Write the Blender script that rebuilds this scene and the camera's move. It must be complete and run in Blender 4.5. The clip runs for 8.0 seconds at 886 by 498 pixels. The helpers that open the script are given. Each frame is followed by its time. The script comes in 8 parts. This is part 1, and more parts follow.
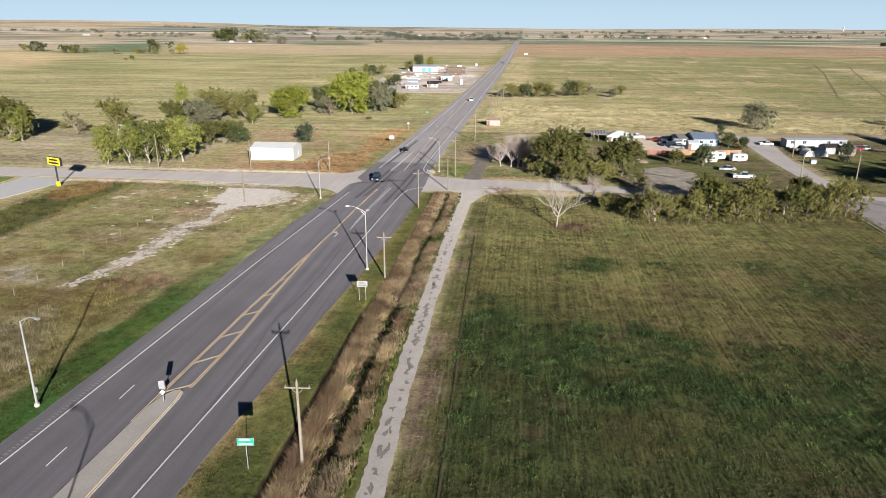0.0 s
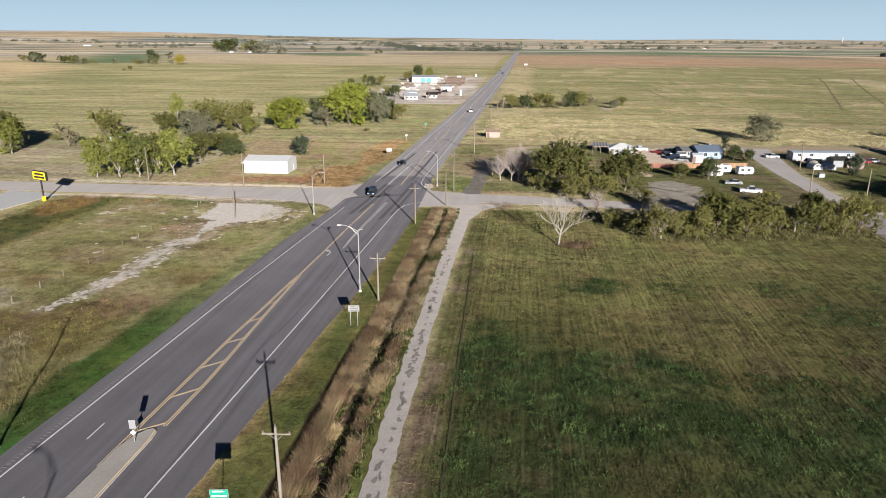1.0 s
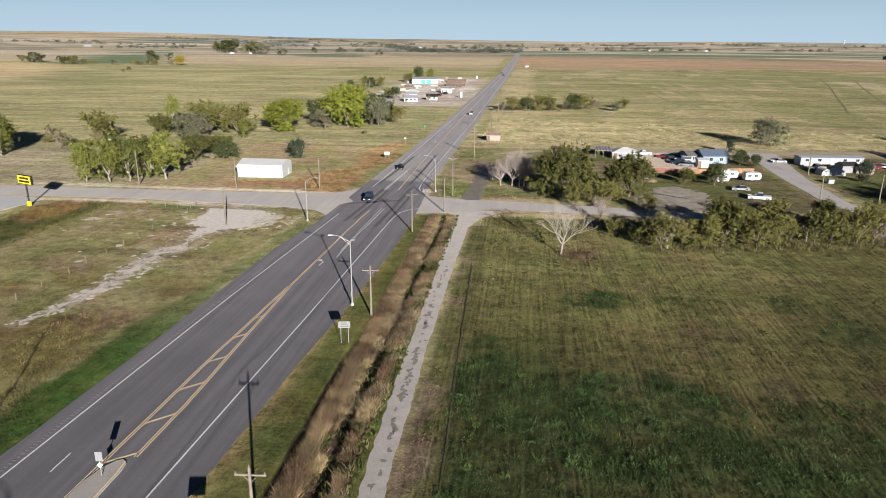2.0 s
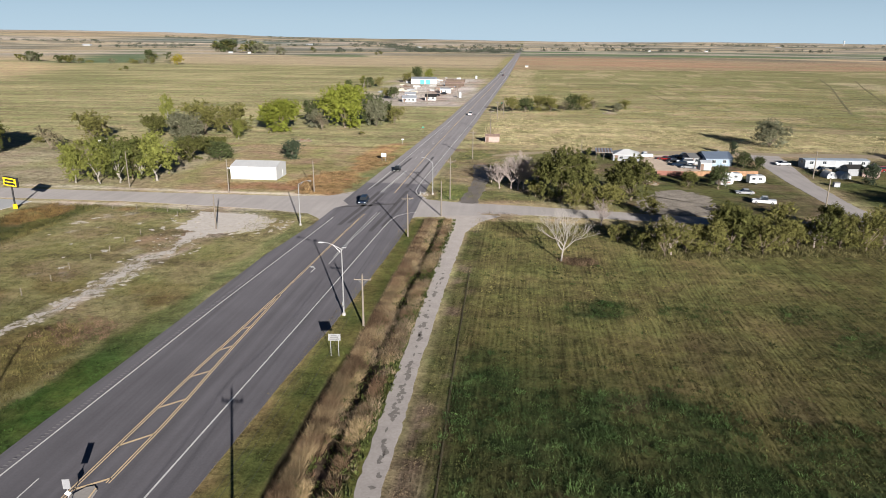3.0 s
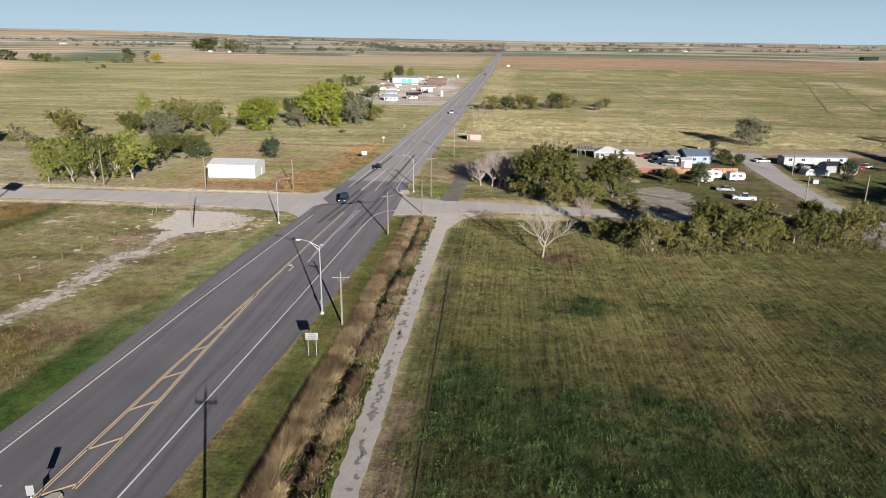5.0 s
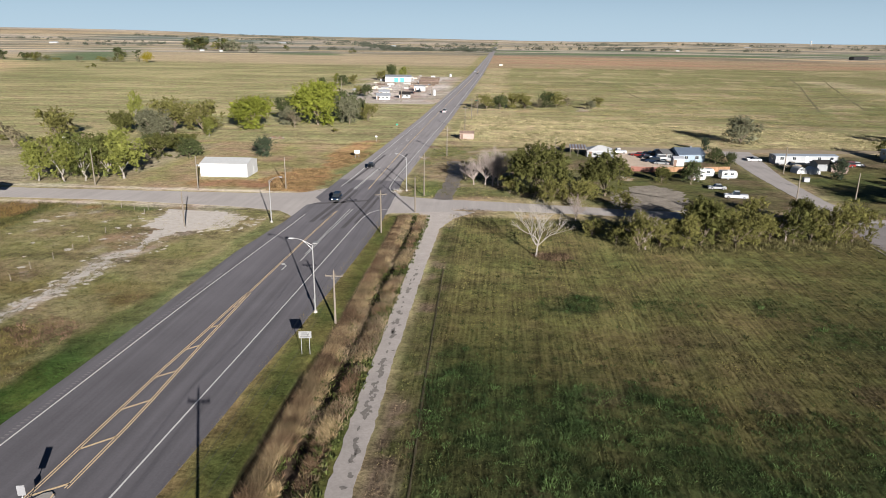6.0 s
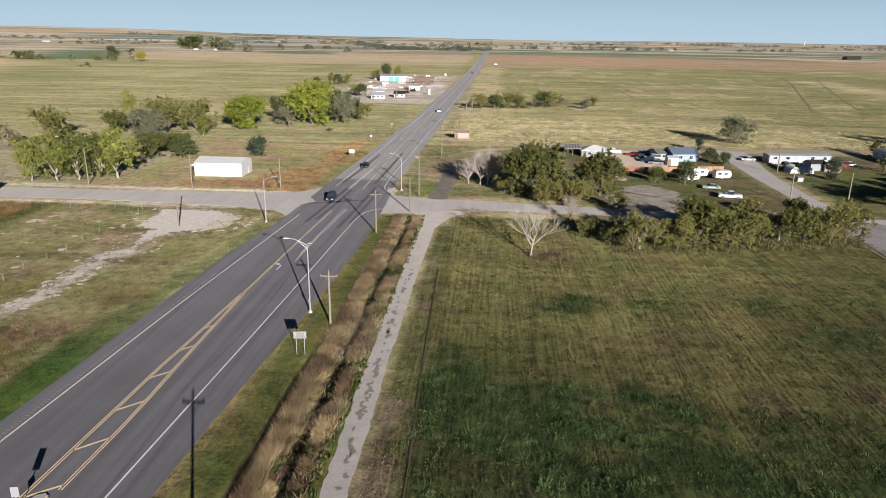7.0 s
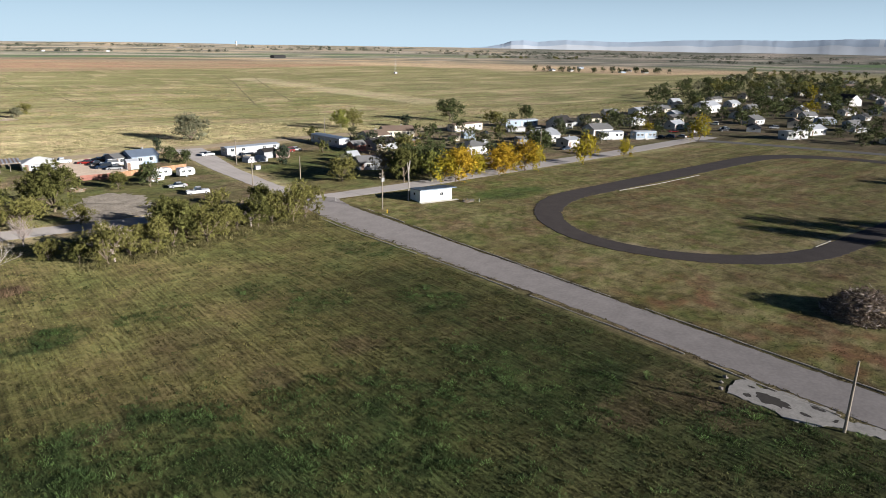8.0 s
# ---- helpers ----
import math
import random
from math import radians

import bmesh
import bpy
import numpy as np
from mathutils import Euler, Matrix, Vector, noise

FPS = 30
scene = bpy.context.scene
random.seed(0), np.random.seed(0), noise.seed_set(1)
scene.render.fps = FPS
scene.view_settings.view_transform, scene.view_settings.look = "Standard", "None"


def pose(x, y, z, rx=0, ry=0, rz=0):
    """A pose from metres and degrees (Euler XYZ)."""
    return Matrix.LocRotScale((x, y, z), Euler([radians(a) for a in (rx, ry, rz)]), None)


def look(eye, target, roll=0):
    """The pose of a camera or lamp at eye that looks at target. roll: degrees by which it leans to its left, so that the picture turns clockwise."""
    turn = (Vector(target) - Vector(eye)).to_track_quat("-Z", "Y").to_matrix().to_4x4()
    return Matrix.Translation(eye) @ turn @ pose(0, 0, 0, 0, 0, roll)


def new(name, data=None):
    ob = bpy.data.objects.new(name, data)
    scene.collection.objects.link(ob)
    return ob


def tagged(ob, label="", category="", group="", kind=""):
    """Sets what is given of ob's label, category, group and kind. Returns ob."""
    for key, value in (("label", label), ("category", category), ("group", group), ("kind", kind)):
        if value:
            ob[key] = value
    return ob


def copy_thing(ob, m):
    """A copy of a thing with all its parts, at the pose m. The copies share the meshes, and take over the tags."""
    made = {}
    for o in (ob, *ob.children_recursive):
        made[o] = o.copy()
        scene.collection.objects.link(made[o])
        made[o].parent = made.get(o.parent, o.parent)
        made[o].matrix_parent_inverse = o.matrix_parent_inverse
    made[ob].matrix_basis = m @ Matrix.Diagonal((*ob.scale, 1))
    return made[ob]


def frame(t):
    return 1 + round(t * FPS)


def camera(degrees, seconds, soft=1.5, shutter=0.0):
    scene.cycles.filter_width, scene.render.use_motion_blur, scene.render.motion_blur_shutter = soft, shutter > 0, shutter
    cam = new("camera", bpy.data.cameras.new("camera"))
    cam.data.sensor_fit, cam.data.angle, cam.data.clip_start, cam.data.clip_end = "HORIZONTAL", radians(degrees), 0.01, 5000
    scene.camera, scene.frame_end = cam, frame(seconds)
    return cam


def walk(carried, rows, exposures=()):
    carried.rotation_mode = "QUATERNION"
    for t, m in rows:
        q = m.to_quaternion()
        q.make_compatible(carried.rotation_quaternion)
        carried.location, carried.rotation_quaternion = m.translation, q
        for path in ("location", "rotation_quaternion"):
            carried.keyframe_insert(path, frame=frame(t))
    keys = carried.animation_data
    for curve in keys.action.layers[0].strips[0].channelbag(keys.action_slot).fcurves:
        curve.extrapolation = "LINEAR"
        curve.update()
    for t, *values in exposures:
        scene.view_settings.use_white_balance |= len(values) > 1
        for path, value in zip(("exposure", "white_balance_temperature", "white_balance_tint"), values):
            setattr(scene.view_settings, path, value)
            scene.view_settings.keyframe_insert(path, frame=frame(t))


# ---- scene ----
cam = camera(65.9, 8.0, 0.5)
PATH = [
    (0, (0.542, -4.709, 39.345), (0.324, -2.821, 38.721), 0.2),
    (0.5, (0.436, -1.828, 39.360), (0.218, 0.065, 38.752), 0.2),
    (1, (0.341, 1.245, 39.309), (0.122, 3.141, 38.712), 0.2),
    (1.5, (0.285, 4.104, 39.217), (0.065, 6.002, 38.624), 0.3),
    (3, (0.329, 11.259, 39.025), (0.110, 13.156, 38.432), 0.5),
    (3.5, (0.372, 12.192, 38.890), (0.163, 14.090, 38.297), 0.6),
    (4, (0.524, 12.331, 38.727), (0.331, 14.231, 38.134), 0.6),
    (4.5, (0.646, 12.486, 38.455), (0.465, 14.387, 37.862), 0.6),
    (6, (0.572, 12.567, 38.033), (0.423, 14.471, 37.438), 0.7),
    (6.5, (0.527, 12.528, 38.105), (0.386, 14.432, 37.509), 0.7),
    (7, (0.560, 12.560, 38.150), (0.426, 14.464, 37.553), 0.8),
    (7.1, (0.850, 12.604, 38.135), (0.725, 14.509, 37.540), 0.7),
    (7.2, (1.103, 12.676, 38.119), (1.101, 14.585, 37.525), 0.7),
    (7.3, (1.321, 12.776, 38.099), (1.476, 14.680, 37.507), 0.8),
    (7.4, (1.505, 12.903, 38.072), (1.824, 14.787, 37.482), 0.8),
    (7.5, (1.655, 13.059, 38.032), (2.136, 14.909, 37.444), 0.9),
    (7.6, (1.774, 13.242, 37.971), (2.409, 15.046, 37.385), 0.9),
    (7.7, (1.861, 13.454, 37.879), (2.650, 15.196, 37.294), 0.9),
    (7.8, (1.919, 13.693, 37.747), (2.852, 15.363, 37.165), 0.9),
    (8, (1.960, 14.255, 37.310), (3.167, 15.743, 36.737), 1.0),
]
walk(cam, [(t, look(eye, target, roll)) for t, eye, target, roll in PATH], [(0.0, 1.13), (1.5, 0.92), (7.0, 0.9), (7.5, 0.9), (8.0, 1.18)])

# ---- world, sun, exposure ----
SUN_UP = 14.8
SUN_WAY = Vector((0.395, -0.919, 0.0)).normalized()
world = bpy.data.worlds.new("sky")
scene.world = world
world.use_nodes = True
wn = world.node_tree.nodes
sky = wn.new("ShaderNodeTexSky")
sky.sky_type = "NISHITA"
sky.sun_disc = False
sky.sun_elevation = radians(SUN_UP)
sky.sun_rotation = math.atan2(SUN_WAY.x, SUN_WAY.y)
sky.altitude = 1200
sky.air_density, sky.dust_density, sky.ozone_density = 0.8, 0.1, 2.4
# pale haze lies low over the horizon and thins out upwards
clear, haze = wn.new("ShaderNodeVectorMath"), wn.new("ShaderNodeMix")
clear.operation = "MULTIPLY"
clear.inputs[1].default_value = (0.285, 0.36, 0.455)
haze.data_type = "RGBA"
haze.inputs["B"].default_value = (5.7, 7.5, 9.1, 1)
coords, height, thin = wn.new("ShaderNodeTexCoord"), wn.new("ShaderNodeSeparateXYZ"), wn.new("ShaderNodeMapRange")
thin.interpolation_type = "SMOOTHSTEP"
thin.inputs["From Min"].default_value, thin.inputs["From Max"].default_value = -0.02, 0.2
thin.inputs["To Min"].default_value, thin.inputs["To Max"].default_value = 0.85, 0.0
world.node_tree.links.new(coords.outputs["Generated"], height.inputs[0])
world.node_tree.links.new(height.outputs["Z"], thin.inputs["Value"])
world.node_tree.links.new(thin.outputs[0], haze.inputs["Factor"])
world.node_tree.links.new(sky.outputs[0], clear.inputs[0])
world.node_tree.links.new(clear.outputs[0], haze.inputs["A"])
world.node_tree.links.new(haze.outputs["Result"], wn["Background"].inputs[0])
wn["Background"].inputs[1].default_value = 0.05
sun = new("sun", bpy.data.lights.new("sun", "SUN"))
sun.data.energy, sun.data.angle, sun.data.color = 5.0, radians(0.55), (0.98, 0.935, 0.89)
sun.matrix_basis = look((60, -140, 60), Vector((60, -140, 60)) - (SUN_WAY * math.cos(radians(SUN_UP)) + Vector((0, 0, math.sin(radians(SUN_UP))))))

# ---- materials ----
def mat(name, rgb, rough=0.8, var=0.12, size=1.0, fine=8.0, bump=0.15, metal=0.0, spec=0.4, tint=0.0, island=0.0):
    """Base colour varied at two scales by noise in object space, with a fine relief."""
    m = bpy.data.materials.new(name)
    m.use_nodes = True
    nt = m.node_tree
    b = nt.nodes["Principled BSDF"]
    b.inputs["Roughness"].default_value, b.inputs["Metallic"].default_value = rough, metal
    b.inputs["Specular IOR Level"].default_value = spec
    b.inputs["Diffuse Roughness"].default_value = 0.3 if rough > 0.86 and not metal else 0.0
    geo = nt.nodes.new("ShaderNodeNewGeometry")
    n1, n2 = nt.nodes.new("ShaderNodeTexNoise"), nt.nodes.new("ShaderNodeTexNoise")
    n1.inputs["Scale"].default_value, n1.inputs["Detail"].default_value = 1 / size, 4
    n2.inputs["Scale"].default_value, n2.inputs["Detail"].default_value = fine, 3
    nt.links.new(geo.outputs["Position"], n1.inputs["Vector"])
    nt.links.new(geo.outputs["Position"], n2.inputs["Vector"])
    s = nt.nodes.new("ShaderNodeMath"); s.operation = "ADD"
    nt.links.new(n1.outputs[0], s.inputs[0]); nt.links.new(n2.outputs[0], s.inputs[1])
    r = nt.nodes.new("ShaderNodeMapRange")
    r.inputs["From Min"].default_value, r.inputs["From Max"].default_value = 0.6, 1.4
    r.inputs["To Min"].default_value, r.inputs["To Max"].default_value = 1 - var, 1 + var
    nt.links.new(s.outputs[0], r.inputs["Value"])
    value = r.outputs[0]
    for amount, source in ((tint, "object"), (island, "island")):
        if amount:
            src = nt.nodes.new("ShaderNodeObjectInfo").outputs["Random"] if source == "object" else geo.outputs["Random Per Island"]
            k = nt.nodes.new("ShaderNodeMapRange")
            k.inputs["To Min"].default_value, k.inputs["To Max"].default_value = 1 - amount, 1 + amount
            nt.links.new(src, k.inputs["Value"])
            p = nt.nodes.new("ShaderNodeMath"); p.operation = "MULTIPLY"
            nt.links.new(value, p.inputs[0]); nt.links.new(k.outputs[0], p.inputs[1])
            value = p.outputs[0]
    c = nt.nodes.new("ShaderNodeVectorMath"); c.operation = "SCALE"
    c.inputs[0].default_value = rgb
    nt.links.new(value, c.inputs["Scale"])
    nt.links.new(c.outputs[0], b.inputs["Base Color"])
    if bump:
        bp = nt.nodes.new("ShaderNodeBump")
        bp.inputs["Strength"].default_value, bp.inputs["Distance"].default_value = bump, 0.05
        nt.links.new(n2.outputs[0], bp.inputs["Height"])
        nt.links.new(bp.outputs[0], b.inputs["Normal"])
    return m


def leafy(name, rgb, glow=0.16, island=0.34, tint=0.14):
    """Leaves: diffuse with some light let through, each leaf a little different."""
    m = mat(name, rgb, 0.85, 0.3, 2.0, 0.9, 0, 0, 0.06, tint, island)
    nt = m.node_tree
    b = nt.nodes["Principled BSDF"]
    tr, mx = nt.nodes.new("ShaderNodeBsdfTranslucent"), nt.nodes.new("ShaderNodeMixShader")
    mx.inputs[0].default_value = glow
    nt.links.new(b.inputs["Base Color"].links[0].from_socket, tr.inputs[0])
    nt.links.new(b.outputs[0], mx.inputs[1]); nt.links.new(tr.outputs[0], mx.inputs[2])
    nt.links.new(mx.outputs[0], nt.nodes["Material Output"].inputs[0])
    return m


def cover_mat():
    """Soil and low plants: the mesh's cover colours with grass grain at several sizes."""
    m = bpy.data.materials.new("land_cover")
    m.use_nodes = True
    nt = m.node_tree
    b = nt.nodes["Principled BSDF"]
    b.inputs["Roughness"].default_value, b.inputs["Specular IOR Level"].default_value = 0.95, 0.1
    b.inputs["Diffuse Roughness"].default_value = 0.3
    at = nt.nodes.new("ShaderNodeAttribute"); at.attribute_name = "cover"
    geo = nt.nodes.new("ShaderNodeNewGeometry")
    total = None
    for scale, stretch, weight in ((0.012, (0.35, 1.6, 1), 0.6), (0.045, (0.25, 2.8, 1), 1.1), (0.11, (0.22, 2.2, 1), 0.9), (0.21, (1, 0.8, 1), 0.9), (0.62, (1, 1, 1), 1.6), (1.0, (2.3, 0.07, 1), 1.8), (2.2, (1, 1, 1), 1.4), (6.0, (1, 1, 1), 1.0)):
        mp = nt.nodes.new("ShaderNodeMapping"); mp.inputs["Scale"].default_value = stretch
        nt.links.new(geo.outputs["Position"], mp.inputs["Vector"])
        n = nt.nodes.new("ShaderNodeTexNoise")
        n.inputs["Scale"].default_value, n.inputs["Detail"].default_value = scale, 5
        nt.links.new(mp.outputs[0], n.inputs["Vector"])
        grain = n.outputs[0]
        if scale == 1.0:
            rows = nt.nodes.new("ShaderNodeAttribute"); rows.attribute_name = "rows"
            mid, amp = nt.nodes.new("ShaderNodeMath"), nt.nodes.new("ShaderNodeMath")
            mid.operation, amp.operation = "SUBTRACT", "MULTIPLY_ADD"
            mid.inputs[1].default_value = amp.inputs[2].default_value = 0.5
            nt.links.new(grain, mid.inputs[0]); nt.links.new(mid.outputs[0], amp.inputs[0]); nt.links.new(rows.outputs["Fac"], amp.inputs[1])
            grain = amp.outputs[0]
        k = nt.nodes.new("ShaderNodeMath"); k.operation = "MULTIPLY_ADD"
        nt.links.new(grain, k.inputs[0])
        k.inputs[1].default_value = weight
        if total is None:
            k.inputs[2].default_value = 0
        else:
            nt.links.new(total, k.inputs[2])
        total = k.outputs[0]
    r = nt.nodes.new("ShaderNodeMapRange")
    r.inputs["From Min"].default_value, r.inputs["From Max"].default_value = 4.05, 5.25
    r.inputs["To Min"].default_value, r.inputs["To Max"].default_value = 0.4, 1.6
    nt.links.new(total, r.inputs["Value"])
    c = nt.nodes.new("ShaderNodeVectorMath"); c.operation = "SCALE"
    nt.links.new(at.outputs["Color"], c.inputs[0]); nt.links.new(r.outputs[0], c.inputs["Scale"])
    hue = nt.nodes.new("ShaderNodeHueSaturation")
    h = nt.nodes.new("ShaderNodeTexNoise"); h.inputs["Scale"].default_value, h.inputs["Detail"].default_value = 0.11, 6
    nt.links.new(geo.outputs["Position"], h.inputs["Vector"])
    hr = nt.nodes.new("ShaderNodeMapRange")
    hr.inputs["From Min"].default_value, hr.inputs["From Max"].default_value = 0.3, 0.7
    hr.inputs["To Min"].default_value, hr.inputs["To Max"].default_value = 0.468, 0.532
    nt.links.new(h.outputs[0], hr.inputs["Value"]); nt.links.new(hr.outputs[0], hue.inputs["Hue"])
    nt.links.new(c.outputs[0], hue.inputs["Color"]); nt.links.new(hue.outputs[0], b.inputs["Base Color"])
    bp = nt.nodes.new("ShaderNodeBump")
    bp.inputs["Strength"].default_value, bp.inputs["Distance"].default_value = 0.5, 0.12
    nt.links.new(total, bp.inputs["Height"]); nt.links.new(bp.outputs[0], b.inputs["Normal"])
    return m


def asphalt_mat(name, rgb, lanes=0.0):
    """Worn asphalt: streaks along the road, patches and fine stone."""
    m = mat(name, rgb, 0.9, 0.12, 6.0, 5.0, 0.2, 0, 0.25)
    nt = m.node_tree
    b = nt.nodes["Principled BSDF"]
    geo = nt.nodes.new("ShaderNodeNewGeometry")
    mp = nt.nodes.new("ShaderNodeMapping"); mp.inputs["Scale"].default_value = (0.9, 0.02, 1)
    n = nt.nodes.new("ShaderNodeTexNoise"); n.inputs["Scale"].default_value, n.inputs["Detail"].default_value = 1.0, 4
    nt.links.new(geo.outputs["Position"], mp.inputs["Vector"]); nt.links.new(mp.outputs[0], n.inputs["Vector"])
    r = nt.nodes.new("ShaderNodeMapRange")
    r.inputs["From Min"].default_value, r.inputs["From Max"].default_value = 0.3, 0.7
    r.inputs["To Min"].default_value, r.inputs["To Max"].default_value = 1 - lanes, 1 + lanes
    nt.links.new(n.outputs[0], r.inputs["Value"])
    c = nt.nodes.new("ShaderNodeVectorMath"); c.operation = "SCALE"
    src = b.inputs["Base Color"].links[0].from_socket
    nt.links.new(src, c.inputs[0]); nt.links.new(r.outputs[0], c.inputs["Scale"]); nt.links.new(c.outputs[0], b.inputs["Base Color"])
    return m


LAND = cover_mat()
ASPHALT = asphalt_mat("highway_asphalt", (0.122, 0.115, 0.124), 0.16)
# paler far highway; part of the paleness is haze painted into the asphalt
HAZED_ASPHALT = asphalt_mat("hazed_highway_asphalt", (0.22, 0.205, 0.206), 0.12)
STREET = asphalt_mat("street_asphalt", (0.31, 0.285, 0.27), 0.06)
GRAVEL = mat("pale_gravel", (0.33, 0.29, 0.25), 0.95, 0.2, 3.0, 2.5, 0.4, 0, 0.2)
GRAVEL_ROAD = mat("gravel_road", (0.205, 0.188, 0.182), 0.95, 0.2, 3.0, 2.0, 0.3, 0, 0.2)
DIRT = mat("dirt", (0.24, 0.19, 0.13), 0.95, 0.2, 4.0, 2.0, 0.4, 0, 0.1)
CINDER = mat("dark_cinder", (0.052, 0.045, 0.043), 0.95, 0.2, 3.0, 3.0, 0.4, 0, 0.1)
CONCRETE = mat("concrete", (0.42, 0.39, 0.35), 0.85, 0.12, 2.5, 6.0, 0.2)
PATHWAY = mat("path_surface", (0.36, 0.325, 0.3), 0.95, 0.16, 2.0, 3.0, 0.3, 0, 0.2)
PATCH = mat("dark_patch", (0.19, 0.172, 0.155), 0.95, 0.2, 1.0, 4.0, 0.3, 0, 0.2)
CURB = mat("curb_concrete", (0.3, 0.275, 0.24), 0.9, 0.15, 2.0, 5.0, 0.2)
WHITE_LINE = mat("white_road_paint", (0.72, 0.7, 0.66), 0.7, 0.12, 1.5, 6.0, 0.05)
YELLOW_LINE = mat("yellow_road_paint", (0.84, 0.62, 0.37), 0.7, 0.14, 1.5, 6.0, 0.05)
WOOD_POLE = mat("weathered_pole_wood", (0.21, 0.18, 0.145), 0.85, 0.18, 0.8, 12, 0.3, 0, 0.2, 0.15)
GALV = mat("galvanised_steel", (0.37, 0.37, 0.365), 0.45, 0.08, 1.0, 9, 0.03, 0.4)
BARK = mat("bark", (0.2, 0.16, 0.12), 0.9, 0.25, 0.6, 9, 0.5, 0, 0.1, 0.15)
PALE_BARK = mat("pale_bark", (0.31, 0.28, 0.24), 0.9, 0.2, 0.8, 8, 0.4, 0, 0.1)
DEAD_WOOD = mat("bleached_dead_wood", (0.33, 0.3, 0.265), 0.9, 0.18, 1.0, 8, 0.4, 0, 0.1)
TWIG = mat("bare_twigs", (0.37, 0.31, 0.28), 0.9, 0.2, 1.0, 8, 0.2, 0, 0.1)
LEAF_GREEN = leafy("green_leaves", (0.104, 0.106, 0.034))
LEAF_LIME = leafy("yellow_green_leaves", (0.185, 0.195, 0.05), 0.22, 0.3)
LEAF_BRIGHT = leafy("bright_lime_leaves", (0.19, 0.21, 0.036), 0.2, 0.28)
LEAF_DARK = leafy("dark_green_leaves", (0.074, 0.088, 0.036))
LEAF_OLIVE = leafy("olive_leaves", (0.162, 0.153, 0.05))
LEAF_GREY = leafy("grey_green_leaves", (0.17, 0.168, 0.105))
LEAF_GOLD = leafy("golden_autumn_leaves", (0.36, 0.24, 0.025))
LEAF_YELLOW = leafy("yellow_autumn_leaves", (0.31, 0.255, 0.028))
LEAF_FIR = leafy("evergreen_needles", (0.055, 0.07, 0.042))

# ---- helpers ----


def mesh_of(name, verts, faces, *mats):
    me = bpy.data.meshes.new(name)
    me.from_pydata(verts, [], faces)
    for m in mats:
        me.materials.append(m)
    me.update()
    return me


def part(name, me, parent, label=""):
    """A mesh as one object under a thing or a part."""
    ob = new(name, me)
    ob.parent = parent
    if label:
        ob["label"] = label
    return ob


def quads(name, v, material, loops=4):
    """A mesh of separate faces from an array (n, loops, 3)."""
    n = len(v)
    me = bpy.data.meshes.new(name)
    me.vertices.add(n * loops)
    me.vertices.foreach_set("co", np.ascontiguousarray(v, dtype=np.float32).ravel())
    me.loops.add(n * loops)
    me.loops.foreach_set("vertex_index", np.arange(n * loops, dtype=np.int32))
    me.polygons.add(n)
    me.polygons.foreach_set("loop_start", np.arange(0, n * loops, loops, dtype=np.int32))
    me.materials.append(material)
    me.update(calc_edges=True)
    return me


class Shape:
    """Vertices and faces gathered into one mesh."""

    def __init__(self):
        self.v, self.f, self.m = [], [], []

    def add(self, verts, faces, k=0):
        o = len(self.v)
        self.v += [tuple(p) for p in verts]
        self.f += [tuple(i + o for i in f) for f in faces]
        self.m += [k] * len(faces)
        return self

    def box(self, x0, y0, z0, x1, y1, z1, k=0, e=0.0):
        """A box with its upright edges and top rim cut by e."""
        if not e:
            p = [(x, y, z) for z in (z0, z1) for x, y in ((x0, y0), (x1, y0), (x1, y1), (x0, y1))]
            return self.add(p, [(3, 2, 1, 0), (4, 5, 6, 7), (0, 1, 5, 4), (1, 2, 6, 5), (2, 3, 7, 6), (3, 0, 4, 7)], k)
        ring = lambda i, z: [(x0 + i + e, y0 + i, z), (x1 - i - e, y0 + i, z), (x1 - i, y0 + i + e, z), (x1 - i, y1 - i - e, z), (x1 - i - e, y1 - i, z), (x0 + i + e, y1 - i, z), (x0 + i, y1 - i - e, z), (x0 + i, y0 + i + e, z)]
        p = ring(0, z0) + ring(0, z1 - e) + ring(e, z1)
        f = [tuple(range(7, -1, -1)), tuple(range(16, 24))]
        for j in (0, 8):
            f += [(j + i, j + (i + 1) % 8, j + 8 + (i + 1) % 8, j + 8 + i) for i in range(8)]
        return self.add(p, f, k)

    def tube(self, a, b, r0, r1=None, n=8, k=0, cap=True):
        a, b = Vector(a), Vector(b)
        r1 = r0 if r1 is None else r1
        w = (b - a).normalized()
        u = w.orthogonal().normalized()
        s = w.cross(u)
        p = []
        for c, r in ((a, r0), (b, r1)):
            p += [c + (u * math.cos(2 * math.pi * i / n) + s * math.sin(2 * math.pi * i / n)) * r for i in range(n)]
        f = [(i, (i + 1) % n, n + (i + 1) % n, n + i) for i in range(n)]
        if cap:
            f += [tuple(range(n - 1, -1, -1)), tuple(range(n, 2 * n))]
        return self.add(p, f, k)

    def prism(self, outline, axis, a, b, k=0):
        """An outline of (u, w) pushed along an axis from a to b."""
        n = len(outline)
        put = {"x": lambda u, w, d: (d, u, w), "y": lambda u, w, d: (u, d, w), "z": lambda u, w, d: (u, w, d)}[axis]
        p = [put(u, w, d) for d in (a, b) for u, w in outline]
        f = [tuple(range(n - 1, -1, -1)), tuple(range(n, 2 * n))] + [(i, (i + 1) % n, n + (i + 1) % n, n + i) for i in range(n)]
        return self.add(p, f, k)

    def mesh(self, name, *mats):
        me = mesh_of(name, self.v, self.f, *mats)
        me.polygons.foreach_set("material_index", self.m)
        bm = bmesh.new(); bm.from_mesh(me)
        bmesh.ops.recalc_face_normals(bm, faces=bm.faces)
        bm.to_mesh(me); bm.free()
        return me


